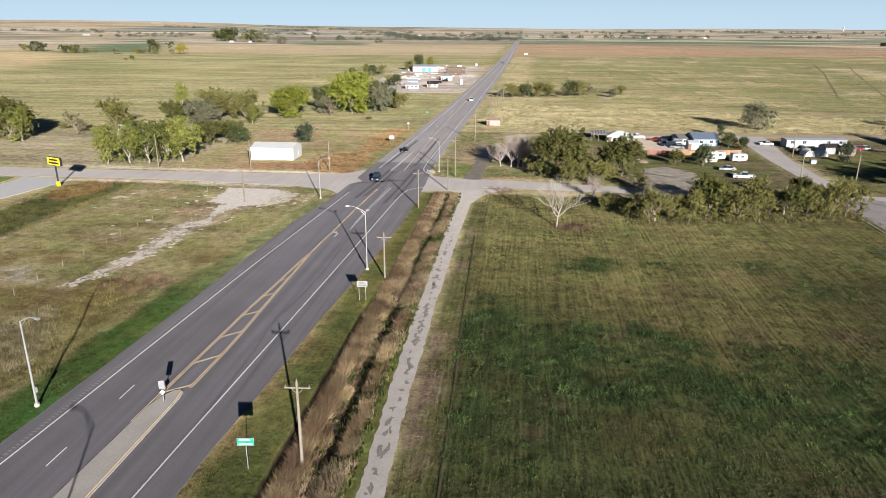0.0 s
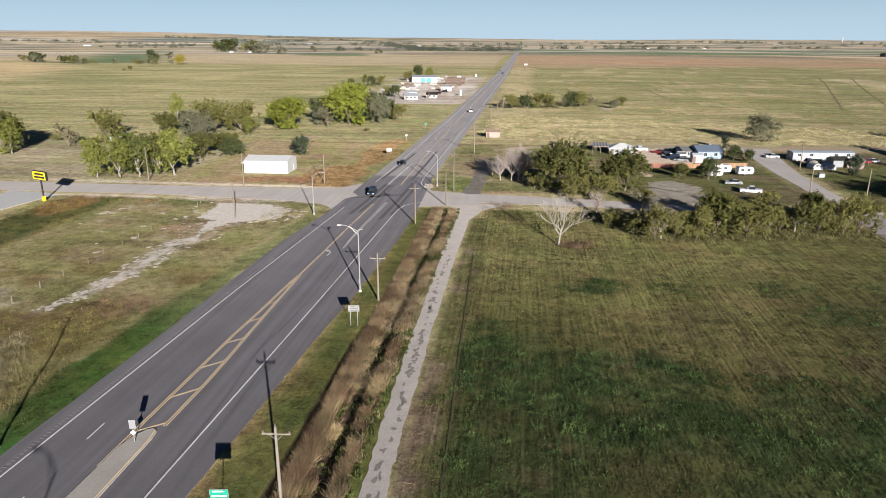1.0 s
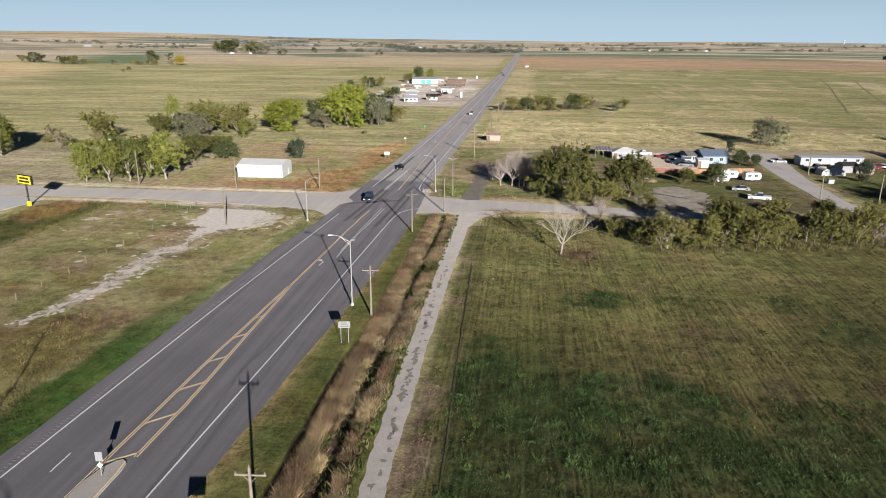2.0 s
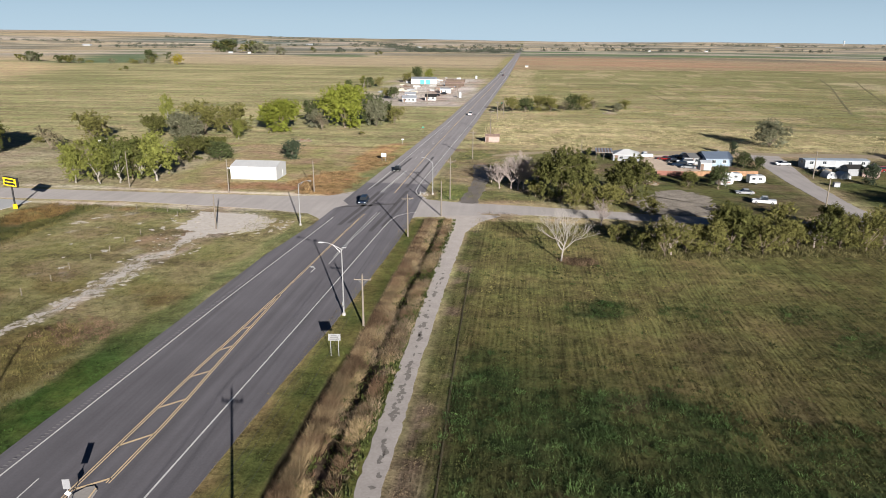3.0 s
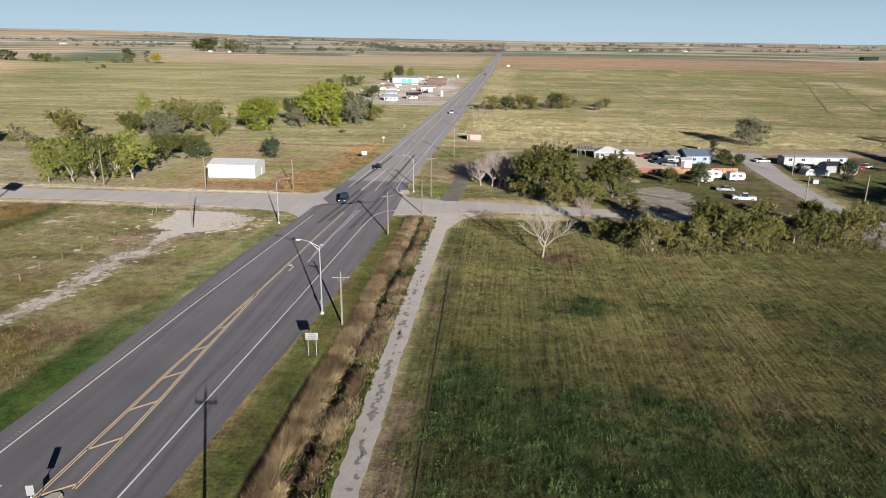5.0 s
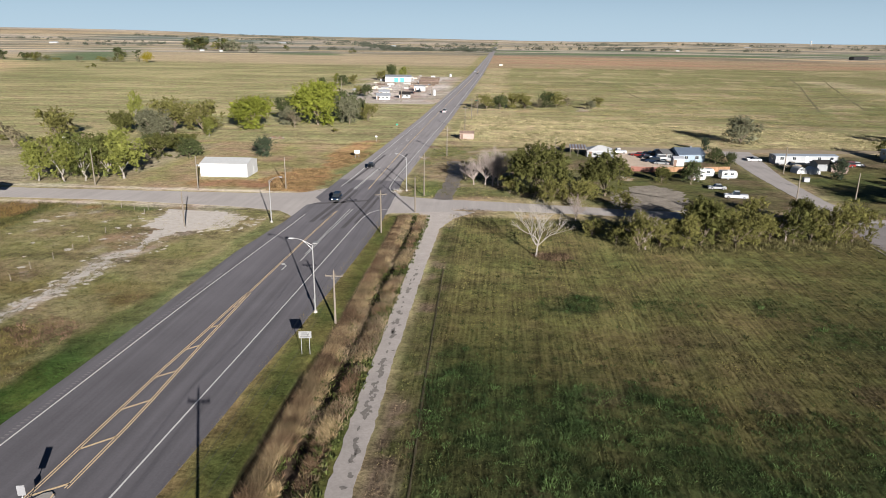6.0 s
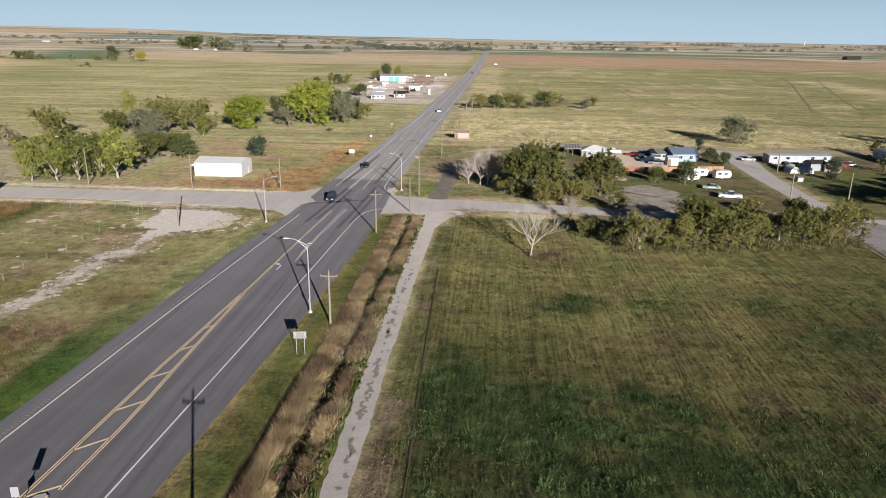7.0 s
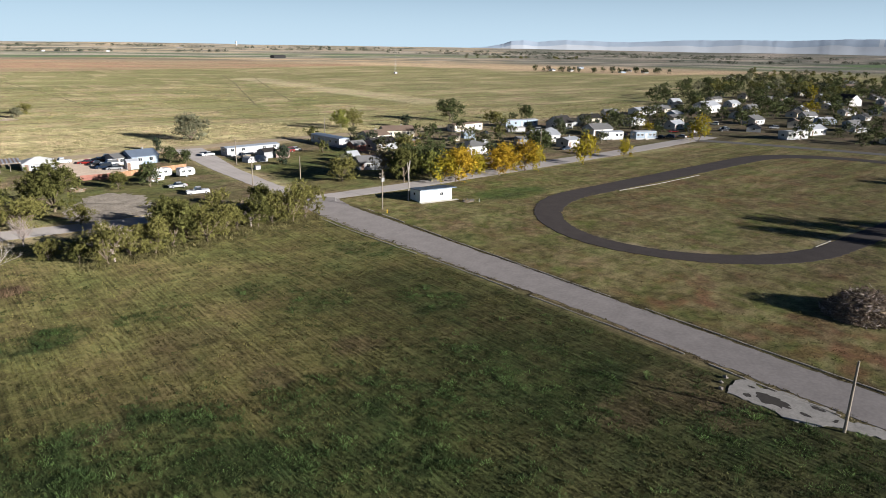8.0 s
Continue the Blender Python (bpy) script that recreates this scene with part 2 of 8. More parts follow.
def lattice(ix, iy, seed):
    h = (ix.astype(np.int64) * 374761393 + iy.astype(np.int64) * 668265263 + seed * 1442695041) & 0x7FFFFFFF
    h = ((h ^ (h >> 13)) * 1274126177) & 0x7FFFFFFF
    return ((h ^ (h >> 16)) & 0xFFFF) / 65535.0


def vnoise(x, y, seed=0):
    x, y = np.asarray(x, float), np.asarray(y, float)
    ix, iy = np.floor(x), np.floor(y)
    fx, fy = x - ix, y - iy
    fx, fy = fx * fx * (3 - 2 * fx), fy * fy * (3 - 2 * fy)
    a, b = lattice(ix, iy, seed), lattice(ix + 1, iy, seed)
    c, d = lattice(ix, iy + 1, seed), lattice(ix + 1, iy + 1, seed)
    return (a * (1 - fx) + b * fx) * (1 - fy) + (c * (1 - fx) + d * fx) * fy


def fbm(x, y, size, seed=0, octaves=4):
    out, amp, tot = 0, 1.0, 0
    for o in range(octaves):
        out = out + amp * vnoise(np.asarray(x) / size * 2**o, np.asarray(y) / size * 2**o, seed + o)
        tot += amp
        amp *= 0.55
    return out / tot


def step(a, b, v):
    t = np.clip((v - a) / (b - a), 0, 1)
    return t * t * (3 - 2 * t)


def zone(x, y, x0, x1, y0, y1, soft=3.0, wob=0.0, seed=5, size=12.0):
    """1 inside a rectangle, with soft and wandering edges."""
    if wob:
        x = x + (fbm(x, y, size, seed) - 0.5) * 2 * wob
        y = y + (fbm(x, y, size, seed + 9) - 0.5) * 2 * wob
    return step(x0 - soft, x0 + soft, x) * (1 - step(x1 - soft, x1 + soft, x)) * step(y0 - soft, y0 + soft, y) * (1 - step(y1 - soft, y1 + soft, y))


def disc(x, y, cx, cy, rx, ry, wob=0.3, seed=3, size=8.0):
    d = np.hypot((x - cx) / rx, (y - cy) / ry) + (fbm(x, y, size, seed) - 0.5) * 2 * wob
    return 1 - step(0.75, 1.1, d)


def road_mid(y):
    """The highway's middle, left and right edge lines at y."""
    ys = [-400, 20, 50, 100, 150, 200, 342, 728, 1400, 2800, 4000]
    left = np.interp(y, ys, [-50, -48.0, -46.6, -44.5, -41.6, -39.3, -35.2, -28.6, -25.2, -24.0, -22])
    right = np.interp(y, ys, [-34, -32.6, -31.7, -29.9, -28.4, -27.4, -24.4, -19.6, -17.6, -17.0, -15])
    return left, right


def land_height(x, y):
    slot = (1 - step(80, 92, y)) * step(-21.75, -21.4, x) * (1 - step(-20.9, -20.4, x))
    ditch = 0.45 * step(-20.9, -20.2, x) * (1 - step(-17.6, -14.0, x)) + 0.5 * step(0, 1, 1 - np.abs(x + 17.2) / 1.6) + 0.9 * slot
    z = -ditch * (1 - step(150, 157, y)) * step(-200, -150, y)
    z = z - 0.5 * step(0, 1, 1 - np.abs(x + 106) / 6) * step(60, 80, y) * (1 - step(150, 156, y))
    z = z - 0.5 * step(0, 1, 1 - np.abs(x + 59) / 5) * (1 - step(85, 100, y))
    r, az = np.hypot(x, y), np.arctan2(x, y)
    ridge = np.interp(az, [-0.8, -0.66, -0.5, -0.41, -0.33, -0.2, -0.05, 0.05, 0.25, 0.4, 0.6, 0.7, 1.4], [60, 58, 53, 42, 28, 21, 17, 11, 17, 14, 16, 18, 18])
    hill = ridge + 4 * (vnoise(az * 19, az * 0, 6) - 0.5)
    z = z + hill * step(2700, 4850, r)
    near = step(25, 60, r) * (1 - step(900, 1200, r))
    return z + near * (fbm(x, y, 25, 8, 3) - 0.5) * 0.05


def weed_zone(x, y):
    """Where leafy weeds stand thick in the mown field."""
    spots = ((9, 73, 18, 12, 1.0), (-3, 84, 5, 11, 0.9), (34, 66, 13, 11, 0.9), (0, 56, 8, 8, 0.55), (13, 109, 5, 3.6, 1.0), (43, 110, 5, 5, 0.5), (48, 100, 7, 5, 0.6), (28, 109, 6, 4, 0.4), (56, 64, 12, 14, 0.6), (66, 38, 9, 9, 0.9), (26, 46, 10, 7, 0.35), (62, 92, 6, 8, 0.5), (68, 120, 6, 6, 0.5))
    out = sum(w * disc(x, y, cx, cy, rx, ry, 0.5, 31, 9) for cx, cy, rx, ry, w in spots)
    return np.clip(out, 0, 1) * (0.35 + 0.65 * step(0.36, 0.56, fbm(x, y, 3.4, 64)))


def land_cover(x, y):
    """The colour of soil and low plants over the plan."""
    n = lambda s, seed, o=4: fbm(x, y, s, seed, o)
    c = np.zeros((len(x), 3))

    def lay(m, rgb, rgb2=None, s=15.0, seed=1, sx=1.0):
        nonlocal c
        col = np.array(rgb)[None, :]
        if rgb2 is not None:
            k = step(0.35, 0.65, fbm(x / sx, y, s, seed))[:, None]
            col = col * (1 - k) + np.array(rgb2)[None, :] * k
        c = c * (1 - m[:, None]) + col * m[:, None]

    one = np.ones_like(x)
    lay(one, (0.27, 0.235, 0.13), (0.21, 0.20, 0.09), 220, 2, 2.5)
    west, east = 1 - step(-45, -38, x), step(-22, -16, x)
    # west of the highway: pasture, then strips of dry and green fields
    lay(west * step(215, 260, y) * (1 - step(850, 1000, y + 0.1 * x)), (0.2, 0.193, 0.092), (0.262, 0.24, 0.125), 15, 3, 3.5)
    lay(west * step(215, 260, y) * (1 - step(850, 1000, y + 0.1 * x)) * step(0.54, 0.66, fbm(x / 3.5, y, 13, 111)) * 0.45, (0.145, 0.155, 0.07))
    lay(west * step(215, 260, y) * (1 - step(850, 1000, y + 0.1 * x)) * step(0.56, 0.66, fbm(x / 4, y, 8, 145)) * 0.5, (0.31, 0.275, 0.15))
    far_w = west * step(850, 1000, y + 0.1 * x)
    lay(far_w, (0.30, 0.25, 0.16), (0.25, 0.20, 0.13), 260, 5, 3)
    tan_w = (1 - step(-12, 12, x - np.interp(y, [560, 665, 808, 848, 935], [-451, -484, -552, -587, -690]) + 16 * (n(50, 7) - 0.5))) * step(540, 580, y) * (1 - step(930, 950, y))
    lay(tan_w * step(-1500, -1450, x), (0.37, 0.295, 0.17), (0.31, 0.26, 0.15), 40, 146, 3)
    lay(zone(x, y, -1700, -300, 1400, 1640, 14, 10, 8, 90), (0.42, 0.35, 0.24), (0.34, 0.29, 0.19), 90, 6, 4)
    strip = zone(0.909 * (x + 590) + 0.417 * (y - 950), 0.909 * (y - 950) - 0.417 * (x + 590), -70, 62, -5, 960, 14, 14, 8, 80)
    lay(strip, (0.09, 0.125, 0.065), (0.125, 0.145, 0.075), 60, 8, 3)
    lay(zone(x + 0.36 * (y - 1460), y, -485, -330, 1370, 1555, 12, 8, 147, 50), (0.10, 0.13, 0.065))
    lay(zone(x, y, -2200, -1250, 2450, 2850, 50) * step(0.5, 0.58, fbm(x / 3, y, 120, 148)), (0.5, 0.43, 0.33))
    lay(0.4 * zone(x, y, -3000, -900, 2300, 3000, 60), (0.30, 0.27, 0.21), (0.4, 0.34, 0.25), 300, 9)
    lay(zone(x, y, -1700, -750, 2900, 3300, 40), (0.11, 0.14, 0.12))
    lay(zone(x, y, -900, -40, 1900, 2500, 60, 40, 9, 300), (0.19, 0.16, 0.12))
    # east: open field, red-brown stubble, green crop, tan ploughland
    lay(east * step(262, 300, y), (0.225, 0.208, 0.105), (0.182, 0.178, 0.08), 26, 11, 4)
    lay(east * step(262, 300, y) * step(0.57, 0.63, fbm(x / 4, y, 14, 112)) * 0.55, (0.135, 0.15, 0.06))
    lay(east * step(262, 300, y) * step(0.6, 0.66, fbm(x / 3, y, 9, 113)) * 0.6, (0.36, 0.3, 0.18))
    lay(east * zone(x, y, -18, 2 + 5 * step(300, 500, y), 330, 1100, 7, 9, 3, 22) * (0.35 + 0.65 * step(0.4, 0.6, n(9, 149))), (0.33, 0.285, 0.165))
    lay(east * step(895, 935, y - 0.2 * x + (n(60, 13) - 0.5) * 60) * (1 - step(1600, 1612, y)), (0.285, 0.19, 0.122), (0.255, 0.2, 0.122), 40, 14, 5)
    tan = step(-8, 8, x - (690 + (1100 - y) * 0.36)) * step(610, 640, y + 0.14 * (x - 800))
    lay(east * tan, (0.42, 0.32, 0.2), (0.36, 0.28, 0.18), 90, 15, 3)
    lay(east * step(1605, 1615, y), (0.13, 0.17, 0.085), (0.10, 0.145, 0.07), 200, 16, 3)
    lay(east * zone(x, y, -20, 3000, 1850, 1900, 8), (0.42, 0.37, 0.25))
    lay(east * step(2230, 2250, y), (0.42, 0.345, 0.235), (0.33, 0.28, 0.19), 300, 17, 3)
    lay(step(0.72, 0.8, np.arctan2(x, y)) * step(1300, 1700, np.hypot(x, y)), (0.19, 0.17, 0.135), (0.12, 0.125, 0.1), 160, 18, 1.0)
    lay(zone(x, y, 1250, 2600, 640, 900, 30), (0.10, 0.15, 0.07))
    lay(east * zone(x - 0.03 * y, y, 262, 296, 380, 720, 3, 10, 19, 40) * 0.6, (0.40, 0.35, 0.22))
    lay(east * zone(x, y, -14, 175 - 0 * y, 276, 352 - 0.24 * np.clip(x, 0, 200), 7, 8, 21, 30), (0.43, 0.37, 0.215), (0.27, 0.245, 0.125), 8, 22)
    # town side and park
    lay(zone(x, y, 86, 900, 168, 258, 6), (0.11, 0.098, 0.052), (0.16, 0.13, 0.08), 12, 23)
    lay(zone(x, y - 0.32 * np.clip(x - 400, 0, 500), 262, 900, 60, 268, 12), (0.062, 0.058, 0.03), (0.115, 0.095, 0.06), 14, 24)
    park = zone(x, y, 83, 300, -300, 164, 3)
    lay(park, (0.14, 0.155, 0.046), (0.178, 0.17, 0.066), 11, 25)
    lay(park * step(0.5, 0.66, n(3.6, 86)) * 0.75, (0.215, 0.185, 0.09))
    lay(park * step(0.55, 0.68, n(5.0, 87)) * 0.6, (0.1, 0.115, 0.035))
    lay(park * step(0.5, 0.7, n(16, 26)) * step(0.4, 0.6, n(2.5, 88)) * 0.6, (0.155, 0.112, 0.058))
    lay(park * step(0.56, 0.62, n(2.2, 93)) * step(0.4, 0.6, n(22, 94)) * 0.7, (0.3, 0.25, 0.13))
    lay(park * step(0.62, 0.7, n(3.2, 95)) * 0.5, (0.17, 0.11, 0.055))
    lay(park * step(0.52, 0.56, n(1.9, 105)) * step(0.35, 0.55, n(30, 106)) * 0.7, (0.24, 0.215, 0.1))
    lay(park * disc(x, y, 195, 108, 75, 24, 0.5, 154, 14) * step(0.42, 0.6, n(6, 155)) * 0.6, (0.21, 0.125, 0.065), (0.17, 0.13, 0.07), 5, 156)
    lay(park * step(0.54, 0.6, n(1.4, 157)) * 0.5, (0.27, 0.24, 0.12))
    lay(park * disc(x, y, 128, 141, 12, 7) * 0.7, (0.085, 0.13, 0.035))
    lay(park * (1 - step(0.6, 1.4, np.abs(np.hypot(np.clip(141.8 - x, 0, None), y - 100.3) - 30.2))) * (x < 200) * step(0.4, 0.55, n(7, 96)) * 0.8, (0.3, 0.26, 0.17))
    lay(zone(x, y, 86, 104, 30, 80, 4, 3, 120, 8) * step(0.48, 0.62, n(3.4, 121)) * 0.7, (0.19, 0.105, 0.055))
    edge = np.abs(x - 80.9)
    lay((1 - step(0.5, 1.6, np.abs(edge - 4.4) + (n(1.5, 89) - 0.5) * 1.6)) * (1 - step(150, 156, y)) * 0.85, (0.085, 0.07, 0.04))
    lay(zone(x, y, 22, 76, 172, 256, 4), (0.085, 0.09, 0.034), (0.12, 0.1, 0.056), 9, 27)
    lay(zone(x, y, 86, 130, 168, 236, 3), (0.085, 0.098, 0.035), (0.115, 0.105, 0.046), 10, 28)
    # mown field beside the camera
    field = zone(x, y, -7, 75, -300, 158, 1.5)
    lay(field, (0.1, 0.108, 0.036), (0.135, 0.126, 0.048), 26, 29, 0.6)
    lay(field * step(0.5, 0.7, n(17, 30)) * 0.5, (0.13, 0.112, 0.05))
    lay(field * step(84, 120, y) * step(0.2, 0.5, n(12, 91)) * 0.85, (0.15, 0.158, 0.06), (0.17, 0.155, 0.065), 9, 92)
    lay(field * step(0.53, 0.63, n(6.5, 34)) * 0.35, (0.125, 0.108, 0.05))
    lay(field * step(0.52, 0.6, n(3.2, 101)) * step(0.35, 0.6, n(19, 102)) * 0.5, (0.175, 0.155, 0.068))
    lay(field * step(0.56, 0.66, n(4.4, 103)) * 0.6, (0.066, 0.082, 0.028))
    lay(field * step(80, 115, y + 0.25 * x) * (1 - 0.5 * step(35, 60, x)) * 0.7, (0.225, 0.21, 0.088), (0.185, 0.185, 0.072), 7, 92)
    lay(field * (1 - step(58, 96, y + 30 * (n(16, 116) - 0.5))) * 0.75, (0.06, 0.08, 0.027), (0.076, 0.086, 0.032), 4, 117)
    lay(field * step(30, 60, x) * (1 - step(90, 135, y + 30 * (n(16, 118) - 0.5))) * 0.75, (0.054, 0.068, 0.026), (0.074, 0.074, 0.032), 5, 119)
    lay(field * weed_zone(x, y) * 0.9, (0.036, 0.056, 0.02), (0.074, 0.1, 0.035), 2.3, 33)
    bare = sum(disc(x, y, *p, 0.5, 34, 4) for p in ((31, 47, 5, 4), (13.4, 81, 2.4, 2), (5, 62.5, 2.2, 2), (3, 56, 2, 2), (28, 99, 6, 4), (32, 82, 3.5, 3), (68, 50, 7, 9), (58, 52, 5, 4), (44, 84, 4, 3), (24, 92, 3, 3)))
    lay(field * np.clip(bare, 0, 1) * 0.55, (0.115, 0.096, 0.05), (0.15, 0.122, 0.068), 2, 35)
    lay(field * (1 - step(0.25, 0.5, np.abs(x + 6.0 + 0.0315 * (y - 60)))) * step(0.35, 0.5, n(6, 35)), (0.05, 0.045, 0.025))
    lay(zone(x, y, -10.5, -6.2, -300, 150, 0.8, 1.0, 36, 6), (0.085, 0.092, 0.034), (0.108, 0.102, 0.046), 3, 37)
    lay(zone(x, y, -10.5, -7.4, -300, 150, 0.5, 1.0, 36, 6) * step(0.58, 0.66, n(5, 109)), (0.155, 0.122, 0.083))
    # highway verges and ditch
    verge = zone(x, y, -32, -20, -300, 158, 1.0)
    lay(verge, (0.085, 0.1, 0.03), (0.12, 0.115, 0.04), 5, 38)
    lay(verge * (1 - step(-26.8, -24.2, x - 0.035 * (y - 90) + (n(3, 39) - 0.5) * 3)), (0.23, 0.185, 0.085))
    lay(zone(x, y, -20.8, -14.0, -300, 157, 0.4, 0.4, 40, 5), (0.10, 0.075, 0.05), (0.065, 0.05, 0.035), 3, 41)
    lay(zone(x, y, -14.8, -12.4, -300, 157, 0.4, 0.5, 40, 5), (0.105, 0.12, 0.036))
    # shade of the trench beside the reeds, put into the soil colour
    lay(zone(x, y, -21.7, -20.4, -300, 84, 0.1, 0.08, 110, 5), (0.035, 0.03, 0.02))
    trail = 1 - step(1.2, 3.4, np.abs(x - np.interp(y, [84, 94, 102, 117, 122, 128, 135, 141, 158], [-70.5, -68.0, -66.8, -66.6, -66.6, -64.8, -66, -64, -63])) / np.interp(y, [84, 108, 120, 130, 158], [0.35, 0.9, 1.0, 1.5, 3.0]) + (n(4, 83) - 0.5) * 3.5)
    trail = trail * step(83, 88, y) * (1 - step(156, 160, y))
    left, right = road_mid(y)
    lot = zone(x, y, -118, -50, -300, 160, 2)
    lay(lot, (0.212, 0.2, 0.09), (0.268, 0.235, 0.125), 9, 42)
    lay(lot * step(0.66, 0.72, n(4.5, 43)) * zone(x, y, -98, -72, 85, 158, 5) * 0.8, (0.40, 0.36, 0.29))
    lay(lot * trail * (0.65 + 0.35 * step(0.35, 0.5, n(1.8, 84))), (0.54, 0.49, 0.42), (0.44, 0.385, 0.315), 5, 85)
    lay(lot * step(0.52, 0.62, n(9, 48)) * (1 - step(100, 120, y)) * 0.8, (0.16, 0.13, 0.05))
    lay(zone(x, y, -113, -99, 70, 158, 1.5, 2, 44, 10), (0.115, 0.12, 0.045), (0.085, 0.1, 0.04), 6, 45)
    lay(np.clip(disc(x, y, -108, 151, 6, 10, 0.4, 151, 5) + disc(x, y, -90.5, 157, 2.5, 1.8, 0.3, 152, 3), 0, 1) * 0.7, (0.26, 0.17, 0.078))
    lay(disc(x, y, -81, 156.5, 7, 2, 0.3, 153, 3) * 0.7, (0.1, 0.13, 0.04))
    lay((1 - step(3.2, 5.0, np.abs(x - left + 4.6) + 2.2 * step(84, 112, y) + (n(5, 46) - 0.5) * 3)) * (1 - step(150, 157, y)) * (1 - 0.45 * step(75, 110, y)), (0.05, 0.098, 0.022), (0.075, 0.105, 0.03), 5, 47)
    lay(lot * disc(x, y, -68.5, 134, 9, 8, 0.5, 114, 4) * 0.75, (0.3, 0.205, 0.14), (0.24, 0.185, 0.11), 3, 150)
    side = np.minimum(np.abs(y - 160.5), np.abs(y - 177.5) * 1.2) + (n(5, 115) - 0.5) * 4
    dust = (1 - step(0.8, 2.2, side)) * (1 - step(-52, -47, x)) * step(-135, -130, x)
    north = zone(x, y, -112, -42, 176, 260, 3)
    lay(north, (0.25, 0.2, 0.118), (0.205, 0.19, 0.085), 9, 49)
    lay(zone(x, y, -200, -100, 176, 250, 4), (0.27, 0.24, 0.16), (0.22, 0.2, 0.115), 16, 50)
    lay(disc(x, y, -53, 197, 9, 20, 0.5, 51, 8) * 0.8, (0.31, 0.185, 0.085))
    lay(disc(x, y, -47, 240, 9, 30, 0.5, 52, 8) * 0.7, (0.31, 0.19, 0.09))
    lay(disc(x, y, -70, 186, 16, 5, 0.4, 53, 5) * 0.7, (0.22, 0.12, 0.06))
    lay((1 - step(1.5, 4, np.abs(x - left + 4.5))) * step(178, 190, y) * (1 - step(900, 1000, y)) * (0.75 - 0.5 * step(230, 280, y)), (0.13, 0.15, 0.06))
    lay(dust * 0.75, (0.42, 0.375, 0.31))
    yard = zone(x, y, -112, -38, 428, 700, 12, 24, 54, 34)
    lay(yard, (0.42, 0.385, 0.35), (0.32, 0.29, 0.24), 20, 55)
    lay(yard * step(0.58, 0.66, n(20, 56)) * 0.6, (0.3, 0.22, 0.17))
    lay(zone(x, y, -24, 24, 178, 260, 3), (0.2, 0.165, 0.105), (0.125, 0.13, 0.055), 8, 57)
    lay(disc(x, y, -17, 184, 4, 8, 0.3, 58, 4) * 0.8, (0.12, 0.15, 0.05))
    lay(disc(x, y, 18, 236, 8, 9, 0.2, 59, 6) * 0.8, (0.12, 0.145, 0.05))
    c = c * np.array([1.04, 1.0, 1.0])[None, :] * (1 - 0.3 * field - 0.2 * lot - 0.36 * park)[:, None]
    c[:, 0] *= 1 + 0.02 * field
    r = np.hypot(x, y)
    far_band = step(1250, 1700, r)
    lay(far_band * step(0.54, 0.6, vnoise(r / 55, np.arctan2(x, y) * 3.5, 98)) * 0.75, (0.13, 0.135, 0.105))
    lay(far_band * step(0.6, 0.66, vnoise(r / 70, np.arctan2(x, y) * 4.5, 99)) * 0.75, (0.34, 0.29, 0.24))
    lay(far_band * step(0.68, 0.72, vnoise(r / 38, np.arctan2(x, y) * 6, 100)) * 0.8, (0.075, 0.085, 0.07))
    # farther land is brightened, so some distance haze sits in its colour
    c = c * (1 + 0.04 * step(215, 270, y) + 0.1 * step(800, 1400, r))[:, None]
    return np.clip(c, 0.008, 0.8)


def axis_steps(lo, a, b, hi, fine, grow=1.09, most=400.0):
    out = list(np.arange(a, b, fine))
    s, v = fine, b
    while v < hi:
        out.append(v); s = min(s * grow, most if v < 2500 else 400.0); v += s
    out.append(hi)
    s, v = fine, a
    low = []
    while v > lo:
        s *= grow; v -= s; low.append(v)
    return np.array(sorted(low) + out)


def build_ground():
    xs = axis_steps(-5200, -125, 165, 5200, 1.12)
    ys = axis_steps(-900, 28, 215, 5200, 1.12, 1.065, 22.0)
    xs = np.union1d(xs, [-21.85, -21.7, -21.55, -21.4, -21.15, -20.9, -20.65, -20.4, -20.2, -19.8])
    gx, gy = np.meshgrid(xs, ys)
    x, y = gx.ravel(), gy.ravel()
    nx, ny = len(xs), len(ys)
    v = np.stack([x, y, land_height(x, y)], 1).astype(np.float32)
    i = (np.arange(ny - 1)[:, None] * nx + np.arange(nx - 1)[None, :]).ravel()
    f = np.stack([i, i + 1, i + nx + 1, i + nx], 1).astype(np.int32)
    me = bpy.data.meshes.new("ground")
    me.vertices.add(len(v)); me.vertices.foreach_set("co", v.ravel())
    me.loops.add(len(f) * 4); me.loops.foreach_set("vertex_index", f.ravel())
    me.polygons.add(len(f)); me.polygons.foreach_set("loop_start", np.arange(0, len(f) * 4, 4, dtype=np.int32))
    me.update(calc_edges=True)
    at = me.attributes.new("cover", "FLOAT_COLOR", "POINT")
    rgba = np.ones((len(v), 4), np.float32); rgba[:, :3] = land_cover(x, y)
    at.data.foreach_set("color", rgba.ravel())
    mown = me.attributes.new("rows", "FLOAT", "POINT")
    mown.data.foreach_set("value", (0.25 + 0.85 * zone(x, y, -9, 75, -300, 158, 1.5)).astype(np.float32))
    me.materials.append(LAND)
    me.polygons.foreach_set("use_smooth", np.ones(len(f), bool))
    return tagged(new("ground", me), "flat prairie with mown grass, dry pasture and far farm fields", "ground", kind="structure")


ground = build_ground()


